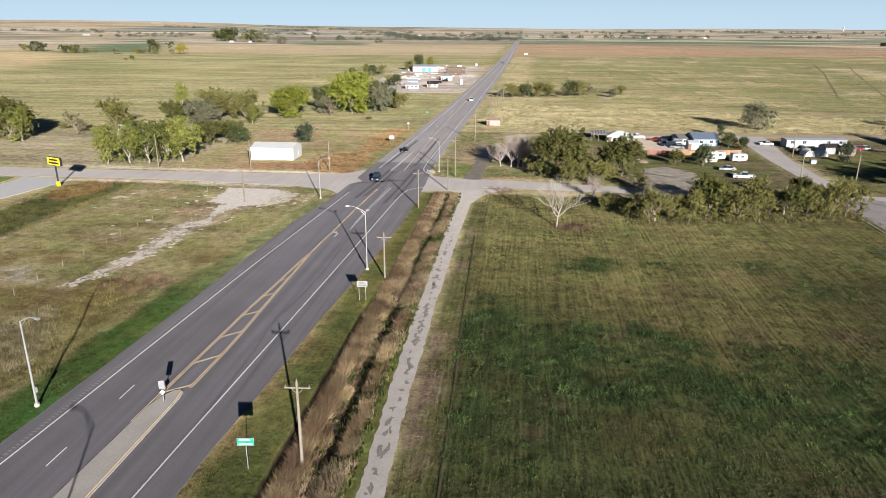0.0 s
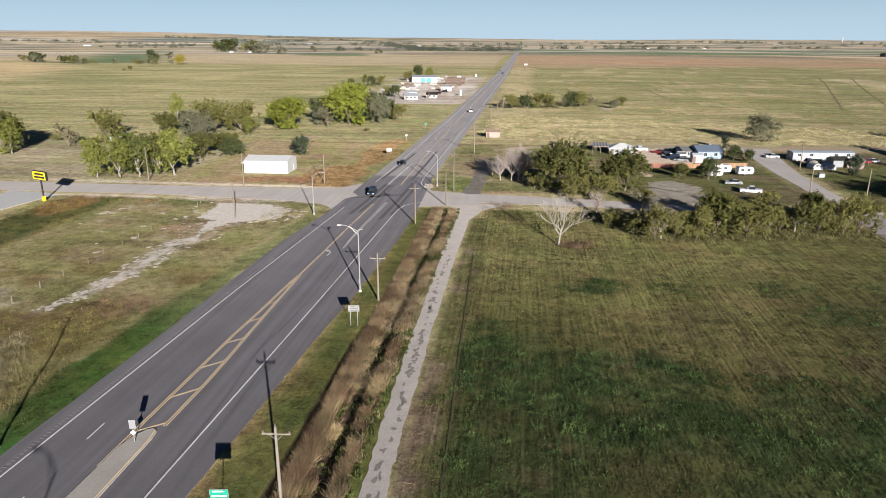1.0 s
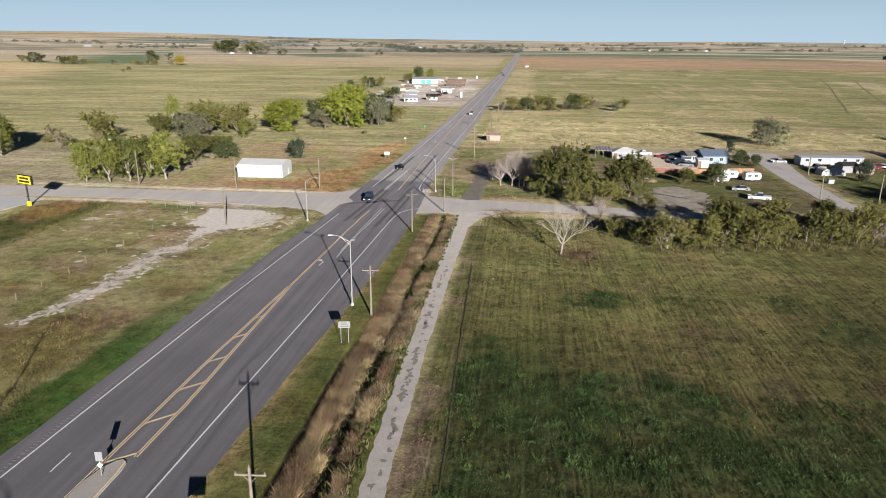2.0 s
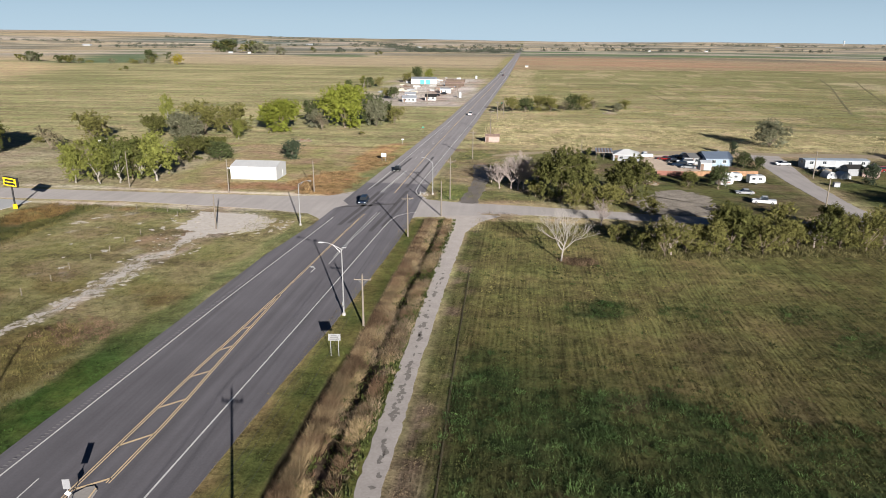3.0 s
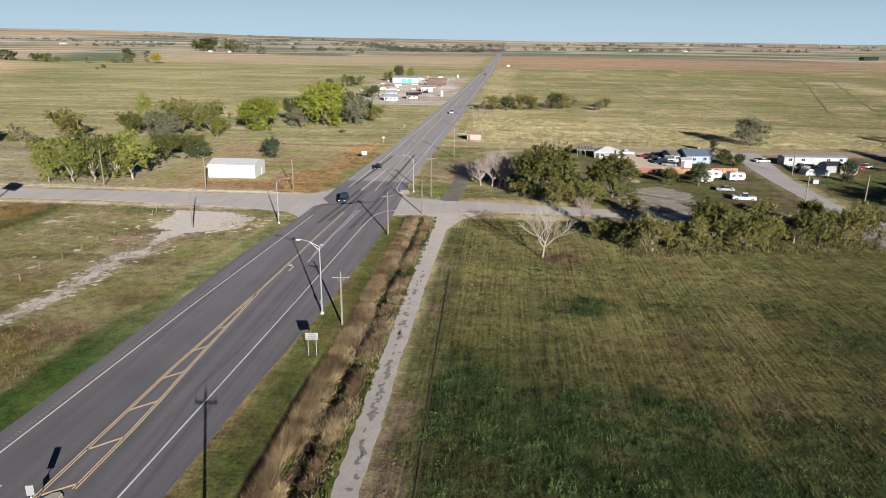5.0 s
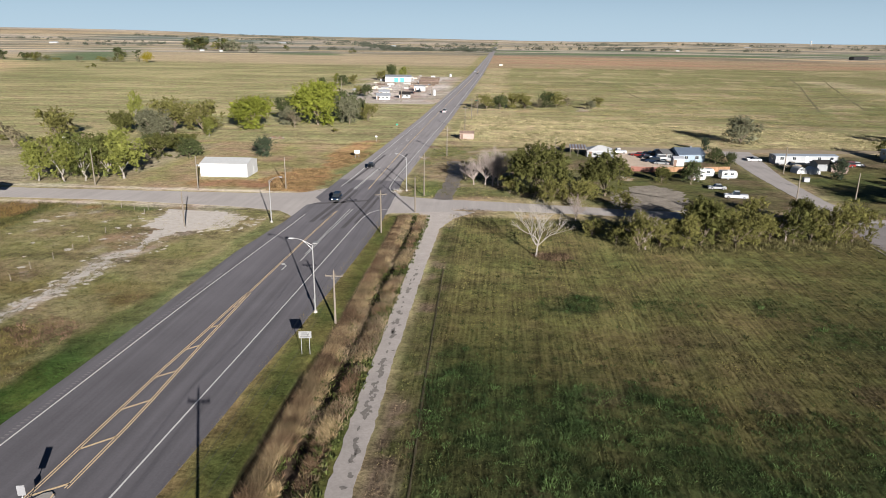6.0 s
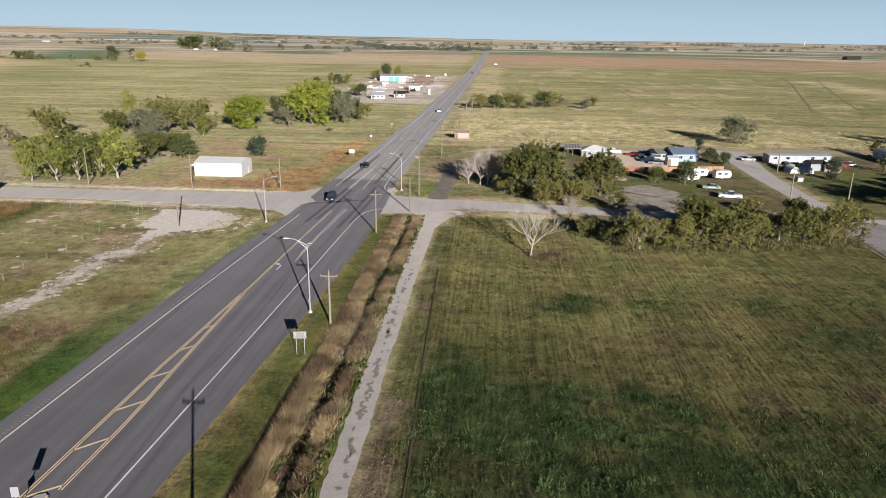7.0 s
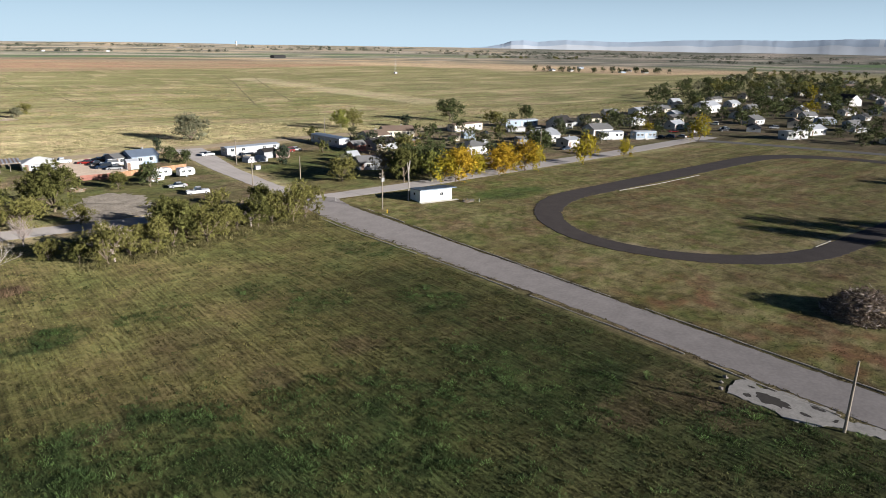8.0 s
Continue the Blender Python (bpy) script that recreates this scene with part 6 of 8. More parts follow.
# ---- poles, lamps and cables ----
def utility_pole(x, y, h, arm=2.2, turn=0.0, label="weathered wooden utility pole with one crossarm", arms=1, pots=0):
    root = new("utility_pole")
    s = Shape().tube((0, 0, -0.2), (0, 0, h * 0.5), 0.17, 0.145, 10).tube((0, 0, h * 0.5), (0, 0, h), 0.145, 0.11, 10)
    part("pole", s.mesh("pole", WOOD_POLE), root)
    for k in range(arms):
        z = h - 0.75 - 0.8 * k
        part("crossarm", Shape().box(-arm / 2, 0.1, z - 0.06, arm / 2, 0.21, z + 0.07).mesh("crossarm", WOOD_POLE), root)
        for sx in (-1, 1):
            part("brace", Shape().tube((sx * arm * 0.24, 0.15, z - 0.05), (0, 0.14, z - 0.65), 0.025, 0.025, 5).mesh("brace", GALV), root)
            part("insulator", Shape().tube((sx * (arm / 2 - 0.1), 0.155, z + 0.05), (sx * (arm / 2 - 0.1), 0.155, z + 0.28), 0.07, 0.05, 7).mesh("insulator", INSULATOR), root)
    if arms:
        part("insulator", Shape().tube((0, 0, h), (0, 0, h + 0.25), 0.06, 0.045, 7).mesh("insulator", INSULATOR), root)
    for k in range(pots):
        part("transformer", Shape().tube((0.34 * (-1) ** k, -0.12, h - 2.6), (0.34 * (-1) ** k, -0.12, h - 1.75), 0.24, 0.24, 12).mesh("transformer", GALV), root, "pale grey transformer can")
    root.matrix_basis = pose(x, y, float(land_height(np.array([x]), np.array([y]))[0]), 0, 0, turn)
    return tagged(root, label, "utility pole", "utility poles")


POLES = [(-18.9, 48.4, 9.1, 2.4, 4, "pale wooden utility pole with one crossarm in the ditch"), (-20.9, 98.2, 7.6, 2.4, 4, "wooden utility pole with one crossarm beside the ditch"), (-22.2, 143.6, 8.6, 2.4, 20, "wooden utility pole with one crossarm near the crossing"), (-17.3, 178.3, 10.4, 2.6, 4, "tall new wooden utility pole past the crossing")]
made = [utility_pole(x, y, h, a, t, lb) for x, y, h, a, t, lb in POLES]
utility_pole(-16.2, 238.5, 9.5, 2.2, 0)
utility_pole(-13.5, 302, 10, 2.2, 0)
utility_pole(-12.5, 345, 10, 2.2, 0)
utility_pole(-10.5, 372, 10, 2.2, 0)
for x, y, h, lb in ((-17.5, 161.3, 8.0, "plain wooden pole at the crossing"), (-74.7, 176.9, 8.8, "wooden pole beside the white shed"), (-63.0, 143.4, 7.4, "plain leaning wooden pole on the gravel lot"), (-53.3, 181.2, 8.2, "wooden pole in rust-red grass"), (-103.5, 179.5, 9.5, "wooden pole in front of the grove"), (-176, 216, 8.6, "wooden pole beside the cottonwoods"), (-66, 352, 9, "wooden pole beside the dark trees"), (-58, 428, 9, "wooden pole by the roadside yard"), (-44, 470, 9, "wooden pole by the roadside yard"), (18.8, 230.5, 8.2, "wooden pole beside the yard"), (74.1, 182.8, 7.4, "wooden pole at the street corner"), (89.3, 185.6, 7.2, "wooden pole on the lawn"), (92.4, 281.5, 8.5, "wooden pole by the large bush"), (85.7, 221.4, 8.0, "wooden pole beside the mobile home"), (73.0, 36.2, 8.0, "plain grey wooden pole beside the gravel street"), (140, 262, 8.5, "wooden pole on the dirt road"), (192.5, 244, 9, "wooden pole between the homes"), (184, 184, 9, "wooden pole by the street"), (-110, 640, 10, "far wooden pole beside the roadside yard"), (-124, 606, 10, "far wooden pole beside the roadside yard"), (-112, 505, 9, "far wooden pole beside the roadside yard"), (-118, 520, 9, "far wooden pole beside the roadside yard")):
    utility_pole(x, y, h, arms=0, label=lb)
utility_pole(89.4, 144.9, 9.2, 2.0, 25, "wooden utility pole with two crossarms and transformers", 2, 2)


def cable(p, q, sag, label="thin black power cable between two poles"):
    s = Shape()
    p, q = Vector(p), Vector(q)
    pts = [p.lerp(q, i / 10) - Vector((0, 0, sag * 4 * (i / 10) * (1 - i / 10))) for i in range(11)]
    v = [(c.x + 0.013 * math.cos(k * 2.094), c.y, c.z + 0.013 * math.sin(k * 2.094)) for c in pts for k in range(3)]
    s.add(v, [(3 * i + k, 3 * i + (k + 1) % 3, 3 * i + 3 + (k + 1) % 3, 3 * i + 3 + k) for i in range(10) for k in range(3)])
    tagged(new("power_cable", s.mesh("power_cable", CABLE)), label, "cable", "power cables")


line = [(-18.5, 0, 9.3)] + [(x, y, h) for x, y, h, a, t, lb in POLES] + [(-16.2, 238.5, 9.5), (-13.5, 302, 10), (-12.5, 345, 10)]
for a, b in zip(line[:-1], line[1:]):
    for dx, dz in ((-1.0, -0.4), (0, 0.25), (1.0, -0.4)):
        cable((a[0] + dx, a[1], a[2] + dz), (b[0] + dx, b[1], b[2] + dz), 0.7)


def street_lamp(x, y, h, turn, reach=2.4, label="galvanised steel street lamp with a curved arm"):
    """turn: the way in which the arm points, in degrees from +x."""
    root = new("street_lamp")
    part("base", Shape().tube((0, 0, -0.1), (0, 0, 0.35), 0.3, 0.26, 10).mesh("base", CONCRETE), root)
    s = Shape().tube((0, 0, 0.3), (0, 0, h * 0.5), 0.13, 0.105, 10, 0, False).tube((0, 0, h * 0.5), (0, 0, h - 0.9), 0.105, 0.075, 10)
    part("pole", s.mesh("pole", GALV), root)
    arm, brace = Shape(), Shape()
    pts = [Vector((reach * u, 0, h - 0.95 + 0.95 * math.sin(u * math.pi / 2))) for u in (0, 0.25, 0.5, 0.75, 1)]
    for a, b in zip(pts[:-1], pts[1:]):
        arm.tube(a, b, 0.05, 0.045, 7)
    brace.tube((0, 0, h - 1.5), pts[2] - Vector((0, 0, 0.05)), 0.03, 0.03, 6)
    part("arm", arm.mesh("arm", GALV), root)
    part("brace", brace.mesh("brace", GALV), root)
    z = h + 0.0
    head = Shape().add([(reach - 0.1, -0.1, z - 0.05), (reach + 0.75, -0.17, z - 0.07), (reach + 0.75, 0.17, z - 0.07), (reach - 0.1, 0.1, z - 0.05), (reach - 0.1, -0.07, z + 0.08), (reach + 0.6, -0.12, z + 0.1), (reach + 0.6, 0.12, z + 0.1), (reach - 0.1, 0.07, z + 0.08)], [(3, 2, 1, 0), (4, 5, 6, 7), (0, 1, 5, 4), (1, 2, 6, 5), (2, 3, 7, 6), (3, 0, 4, 7)])
    hd = part("head", head.mesh("head", GALV), root)
    part("lens", Shape().box(reach + 0.15, -0.1, z - 0.11, reach + 0.65, 0.1, z - 0.06).mesh("lens", LAMP_GLASS), hd)
    part("control_box", Shape().box(-0.12, 0.12, 1.6, 0.12, 0.32, 2.2, e=0.02).mesh("control_box", GALV), root)
    root.matrix_basis = pose(x, y, 0.02, 0, 0, turn)
    return tagged(root, label, "street lamp", "highway street lamps")


street_lamp(-50.4, 54.7, 10.9, -20, 2.6)
lamp = street_lamp(-24.6, 101.6, 11.0, 180, 2.6, "galvanised steel street lamp with two curved arms")
arm2 = Shape()
pts = [Vector((-2.0 * u * 0.35, 0.9 * u, 10.05 + 0.7 * math.sin(u * math.pi / 2))) for u in (0, 0.5, 1)]
for a, b in zip(pts[:-1], pts[1:]):
    arm2.tube(a, b, 0.045, 0.04, 6)
part("arm", arm2.mesh("arm", GALV), lamp)
part("head", Shape().box(-1.0, 0.7, 10.68, -0.4, 1.35, 10.86, e=0.04).mesh("head", GALV), lamp)
street_lamp(-46.5, 148.8, 9.9, -10, 2.4)
street_lamp(-27.2, 17.2, 10.9, 180, 2.6)
street_lamp(-22.3, 183.0, 9.4, 165, 2.4)


# ---- signs ----
def panel_sign(name, label, x, y, w, h, z, face, back, turn, posts=1, bars=0, bar_mat=None, post_mat=None):
    """A flat panel on posts; its face looks along -y before turning."""
    root = new(name)
    offs = (0,) if posts == 1 else (-w * 0.32, w * 0.32)
    for o in offs:
        part("post", Shape().box(o - 0.035, 0.03, -0.2, o + 0.035, 0.09, z + h * 0.9).mesh("post", post_mat or GALV), root)
    pn = part("panel", Shape().box(-w / 2, 0.0, z, w / 2, 0.03, z + h, e=0.0).mesh("panel", back), root)
    part("face", Shape().box(-w / 2 + 0.02, -0.012, z + 0.02, w / 2 - 0.02, -0.003, z + h - 0.02).mesh("face", face), pn)
    for b in range(bars):
        zz = z + h * (0.22 + 0.56 * (b / max(1, bars - 1)) if bars > 1 else 0.5)
        part("text_bar", Shape().box(-w * (0.40 - 0.06 * b), -0.02, zz - h * 0.09, w * (0.40 - 0.1 * b), -0.014, zz + h * 0.09).mesh("text_bar", bar_mat), pn)
    root.matrix_basis = pose(x, y, 0, 0, 0, turn)
    return tagged(root, label, "sign")


panel_sign("town_sign", "green road sign with white lettering bars on one post", -23.6, 46.9, 1.55, 0.8, 2.5, SIGN_GREEN, SIGN_BACK, 8, 1, 2, SIGN_WHITE)
panel_sign("road_sign", "white road sign with dark lettering bars on two posts", -22.3, 88.3, 1.55, 0.9, 2.2, mat("dull_white_sign", (0.27, 0.27, 0.265), 0.5), SIGN_BACK, 8, 2, 3, mat("sign_letters", (0.16, 0.16, 0.16), 0.6))
panel_sign("road_sign", "pale road sign on two posts seen across the crossing", -44.5, 229, 1.7, 1.1, 1.6, SIGN_WHITE, SIGN_BACK, 2, 2)
panel_sign("route_sign", "small green road sign beside the highway", -42, 300, 0.9, 0.6, 2.0, SIGN_GREEN, SIGN_BACK, 0, 1)
panel_sign("route_sign", "small white road sign beside the highway", -44.6, 265, 0.8, 0.55, 1.8, SIGN_WHITE, SIGN_BACK, 0, 1)
panel_sign("route_sign", "green road sign among the far poles", -12, 400, 1.5, 0.9, 3.5, SIGN_GREEN, SIGN_BACK, 0, 1)
isl = panel_sign("keep_right_sign", "pale metal sign on the traffic island seen from behind", -37.2, 57.0, 0.62, 0.95, 1.55, mat("grey_sign_back", (0.25, 0.25, 0.26), 0.5), SIGN_BACK, 12, 1)
part("marker", Shape().add([(-0.3, 0.0, 1.1), (0, 0.0, 0.8), (0.3, 0.0, 1.1), (0, 0.0, 1.4), (-0.3, 0.02, 1.1), (0, 0.02, 0.8), (0.3, 0.02, 1.1), (0, 0.02, 1.4)], [(0, 1, 2, 3), (7, 6, 5, 4), (0, 4, 5, 1), (1, 5, 6, 2), (2, 6, 7, 3), (3, 7, 4, 0)]).mesh("marker", SIGN_WHITE), isl)
isl.location.z = 0.2


def shop_sign():
    root = new("store_sign")
    part("base", Shape().box(-0.35, -0.35, -0.1, 0.35, 0.35, 1.15, e=0.05).mesh("base", SIGN_YELLOW), root, "yellow painted concrete base")
    part("pole", Shape().tube((0, 0, 1.2), (0, 0, 5.5), 0.2, 0.2, 12).mesh("pole", BLACK), root)
    cab = part("cabinet", Shape().box(-2.6, -0.3, 5.3, 2.6, 0.3, 7.4, e=0.04).mesh("cabinet", BLACK), root)
    part("face", Shape().box(-2.5, -0.33, 5.4, 2.5, -0.305, 7.3).mesh("face", SIGN_YELLOW), cab)
    for z, w in ((6.72, 1.75), (5.95, 2.05)):
        part("letter_bar", Shape().box(-w, -0.345, z - 0.24, w, -0.332, z + 0.24).mesh("letter_bar", BLACK), cab)
    root.matrix_basis = pose(-116.2, 153.2, 0, 0, 0, -22)
    return tagged(root, "bright yellow store sign with black lettering bars on a pole", "sign")


shop_sign()
# fence posts across the empty lot
def fence_post(x, y, h, lean):
    s = Shape().tube((0, 0, -0.1), (lean, 0.02, h), 0.07, 0.06, 6)
    return tagged(new("fence_post", s.mesh("fence_post", WOOD_POLE)), "grey wooden fence post in dry grass", "fence post", "old fence posts")


first_post = fence_post(0, 0, 1.25, 0.05)
spots = [(-76.1, 90.1), (-76.2, 96.6), (-76.1, 102.3), (-75.8, 108.9), (-76.7, 115.0), (-76.1, 120.2), (-75.7, 125.3), (-75.2, 83.6), (-75.4, 77), (-76, 131), (-76.2, 137), (-93.9, 156), (-88.3, 156.6), (-80.3, 155.8), (-77.2, 156.1), (-76.9, 158.1), (-76, 152), (-84, 157)]
first_post.matrix_basis = pose(*spots[0], 0)
for i, p in enumerate(spots[1:]):
    copy_thing(first_post, pose(*p, 0, 0, 0, i * 70))


# ---- vehicles ----
def car(x, y, turn, kind, paint, label):
    """Its nose points along +y before turning."""
    dims = {"sedan": (4.7, 1.82, 0.85, 1.42), "suv": (4.7, 1.9, 1.0, 1.75), "pickup": (5.6, 2.0, 1.05, 1.85), "van": (5.2, 2.0, 1.1, 2.0)}[kind]
    L, W, belt, H = dims
    root = new("pickup_truck" if kind == "pickup" else "car")
    hood = belt - 0.05
    low = 0.28
    a, b = -L / 2, L / 2
    if kind == "pickup":
        prof = [(a, low), (b, low), (b, hood - 0.15), (b - 0.15, hood), (0.95, belt), (-0.85, belt), (-0.85, belt + 0.02), (a, belt + 0.02)]
        roof = [(0.98, belt), (0.45, H), (-0.7, H), (-0.82, belt)]
    elif kind == "sedan":
        prof = [(a, low), (b, low), (b, hood - 0.22), (b - 0.2, hood - 0.08), (0.95, belt), (-1.45, belt), (a + 0.08, belt - 0.06)]
        roof = [(1.1, belt - 0.02), (0.35, H), (-0.85, H), (-1.65, belt - 0.02)]
    else:
        prof = [(a, low), (b, low), (b, hood - 0.2), (b - 0.18, hood), (1.0, belt), (a + 0.05, belt), (a, belt - 0.1)]
        roof = [(1.15, belt - 0.02), (0.5, H), (a + 0.45, H), (a + 0.1, belt - 0.02)]
    body = Shape()
    k = len(prof)
    inset = 0.07
    v = [(-W / 2 + inset, u, z) for u, z in prof] + [(-W / 2, u * 0.985, min(max(z, low + 0.05), belt - 0.08)) for u, z in prof] + [(W / 2, u * 0.985, min(max(z, low + 0.05), belt - 0.08)) for u, z in prof] + [(W / 2 - inset, u, z) for u, z in prof]
    f = [tuple(range(k)), tuple(range(4 * k - 1, 3 * k - 1, -1))]
    for j in range(3):
        f += [(j * k + i, j * k + (i + 1) % k, (j + 1) * k + (i + 1) % k, (j + 1) * k + i) for i in range(k)]
    # the long middle strip joins the two rounded sides
    body.add(v, f)
    if kind == "pickup":
        body.box(-W / 2 + 0.1, a + 0.05, belt, W / 2 - 0.1, -0.9, belt + 0.04)
    bd = part("body", body.mesh("body", paint), root)
    cab = Shape()
    n = len(roof)
    wt = W / 2 - 0.27
    v = [((-W / 2 + 0.12) if z < H - 0.1 else -wt, u, z) for u, z in roof] + [((W / 2 - 0.12) if z < H - 0.1 else wt, u, z) for u, z in roof]
    cab.add(v, [tuple(range(n)), tuple(range(2 * n - 1, n - 1, -1))] + [(i, (i + 1) % n, n + (i + 1) % n, n + i) for i in range(n)])
    part("glass_cabin", cab.mesh("glass_cabin", PANE), root, "dark glass")
    r0, r1 = roof[1][0], roof[2][0]
    part("roof", Shape().box(-wt - 0.02, r1 - 0.05, H - 0.03, wt + 0.02, r0 + 0.05, H + 0.03, e=0.03).mesh("roof", paint), root)
    for sx in (-1, 1):
        for yy in (a + 0.95, b - 0.95):
            wheel = part("wheel", Shape().tube((sx * (W / 2 - 0.2), yy, 0.34), (sx * (W / 2 + 0.01), yy, 0.34), 0.34, 0.34, 14).mesh("wheel", RUBBER), root)
            part("rim", Shape().tube((sx * (W / 2 - 0.02), yy, 0.34), (sx * (W / 2 + 0.02), yy, 0.34), 0.2, 0.18, 10).mesh("rim", CHROME), wheel)
        part("headlight", Shape().box(sx * (W / 2 - 0.3) - 0.2, b - 0.1, hood - 0.36, sx * (W / 2 - 0.3) + 0.2, b + 0.015, hood - 0.2, e=0.02).mesh("headlight", LAMP_GLASS), root)
        part("tail_light", Shape().box(sx * (W / 2 - 0.22) - 0.12, a - 0.015, belt - 0.35, sx * (W / 2 - 0.22) + 0.12, a + 0.1, belt - 0.12, e=0.02).mesh("tail_light", TAIL_RED), root)
    part("bumper", Shape().box(-W / 2 + 0.08, b - 0.12, 0.3, W / 2 - 0.08, b + 0.05, 0.48, e=0.03).mesh("bumper", BLACK), root)
    root.matrix_basis = pose(x, y, 0.09, 0, 0, turn)
    return tagged(root, label, "pickup truck" if kind == "pickup" else "car")


def paint(name, rgb):
    return mat(name, rgb, 0.28, 0.04, 1, 3, 0, 0.25, 0.6)


P_NAVY, P_BLACK, P_WHITE = paint("dark_blue_car_paint", (0.015, 0.03, 0.06)), paint("black_car_paint", (0.012, 0.012, 0.014)), paint("white_car_paint", (0.72, 0.72, 0.72))
P_RED, P_SILVER, P_TAN = paint("red_car_paint", (0.35, 0.03, 0.025)), paint("silver_car_paint", (0.4, 0.41, 0.42)), paint("tan_car_paint", (0.3, 0.25, 0.18))
car(-37.6, 170.5, 182, "suv", P_NAVY, "dark blue car driving into the crossing")
car(-37.2, 213.5, 182, "sedan", P_BLACK, "black car following on the highway")
car(-27.6, 372, 0, "pickup", P_WHITE, "white pickup driving away along the highway")
for x, y, t, k, p, lb in ((-23.6, 760, 0, "sedan", P_BLACK, "small dark car far along the highway"), (-27.2, 800, 180, "suv", P_SILVER, "silver car far along the highway"),
                          (60.5, 185.4, 80, "pickup", P_WHITE, "white pickup parked on grass beside the hedge"), (59, 196, 85, "sedan", P_SILVER, "old silver car parked in the yard"),
                          (42, 252, 95, "pickup", P_WHITE, "white pickup parked in the dirt yard"), (48, 247, 60, "sedan", P_RED, "red car parked in the dirt yard"), (54, 249, 40, "suv", P_BLACK, "black car parked beside the blue house"), (50, 243, 80, "sedan", P_BLACK, "black car parked beside the blue house"), (55, 252, 85, "pickup", P_NAVY, "dark pickup parked beside the blue house"), (50.5, 235.5, 70, "suv", P_NAVY, "dark car parked beside the small shed"), (100, 232, 60, "sedan", P_RED, "red car parked beside the small shed"), (53, 240, 95, "van", P_WHITE, "white van parked in the dirt yard"), (52.5, 232, 70, "sedan", P_SILVER, "silver car parked in the dirt yard"),
                          (84.5, 243, 95, "sedan", P_WHITE, "white car parked beside the mobile home"), (92, 232, 95, "pickup", P_TAN, "yellowish pickup parked beside the mobile home"), (110.5, 236, 80, "suv", P_RED, "red car parked beside the small shed"), (114, 237.5, 80, "sedan", P_WHITE, "white car parked beside the small shed"),
                          (262, 187, 20, "sedan", P_BLACK, "dark car parked by the homes"), (266, 185, 20, "suv", P_NAVY, "dark car parked by the homes"), (258, 189, 20, "pickup", P_WHITE, "white pickup parked by the homes"), (272, 183, 10, "sedan", P_SILVER, "silver car parked by the homes"), (205, 237, 90, "sedan", P_BLACK, "dark car parked by the homes"), (146, 244, 60, "suv", P_BLACK, "dark car parked by the homes"), (172, 240, 90, "sedan", P_BLACK, "dark car parked by the homes"),
                          (-57, 502, 90, "suv", P_BLACK, "dark car parked in the roadside yard"), (-60, 490, 60, "sedan", P_BLACK, "dark car parked in the roadside yard"), (320, 190, 40, "sedan", P_WHITE, "white car parked in the town"), (345, 178, 40, "suv", P_SILVER, "silver car parked in the town")):
    ob = car(x, y, t, k, p, lb)
    ob.location.z = 0.06 if abs(x + 25) < 8 else 0.02

# ---- buildings ----
def window(parent, x, z, w, h, y, side="s"):
    """A framed window in a wall face; side s or n looks along y, e or w along x."""
    def place(a0, b0, d0, a1, b1, d1):
        s = Shape()
        if side in "sn":
            k = -1 if side == "s" else 1
            ya, yb = sorted((y + k * d0, y + k * d1))
            return s.box(x + a0, ya, z + b0, x + a1, yb, z + b1)
        k = 1 if side == "e" else -1
        xa, xb = sorted((y + k * d0, y + k * d1))
        return s.box(xa, x + a0, z + b0, xb, x + a1, z + b1)
    fr = part("window", place(-w / 2 - 0.08, -h / 2 - 0.08, -0.05, w / 2 + 0.08, h / 2 + 0.08, 0.035).mesh("window", TRIM), parent)
    part("pane", place(-w / 2, -h / 2, 0.0, -0.03, h / 2, 0.05).mesh("pane", PANE), fr)
    part("pane", place(0.03, -h / 2, 0.0, w / 2, h / 2, 0.05).mesh("pane", PANE), fr)
    return fr


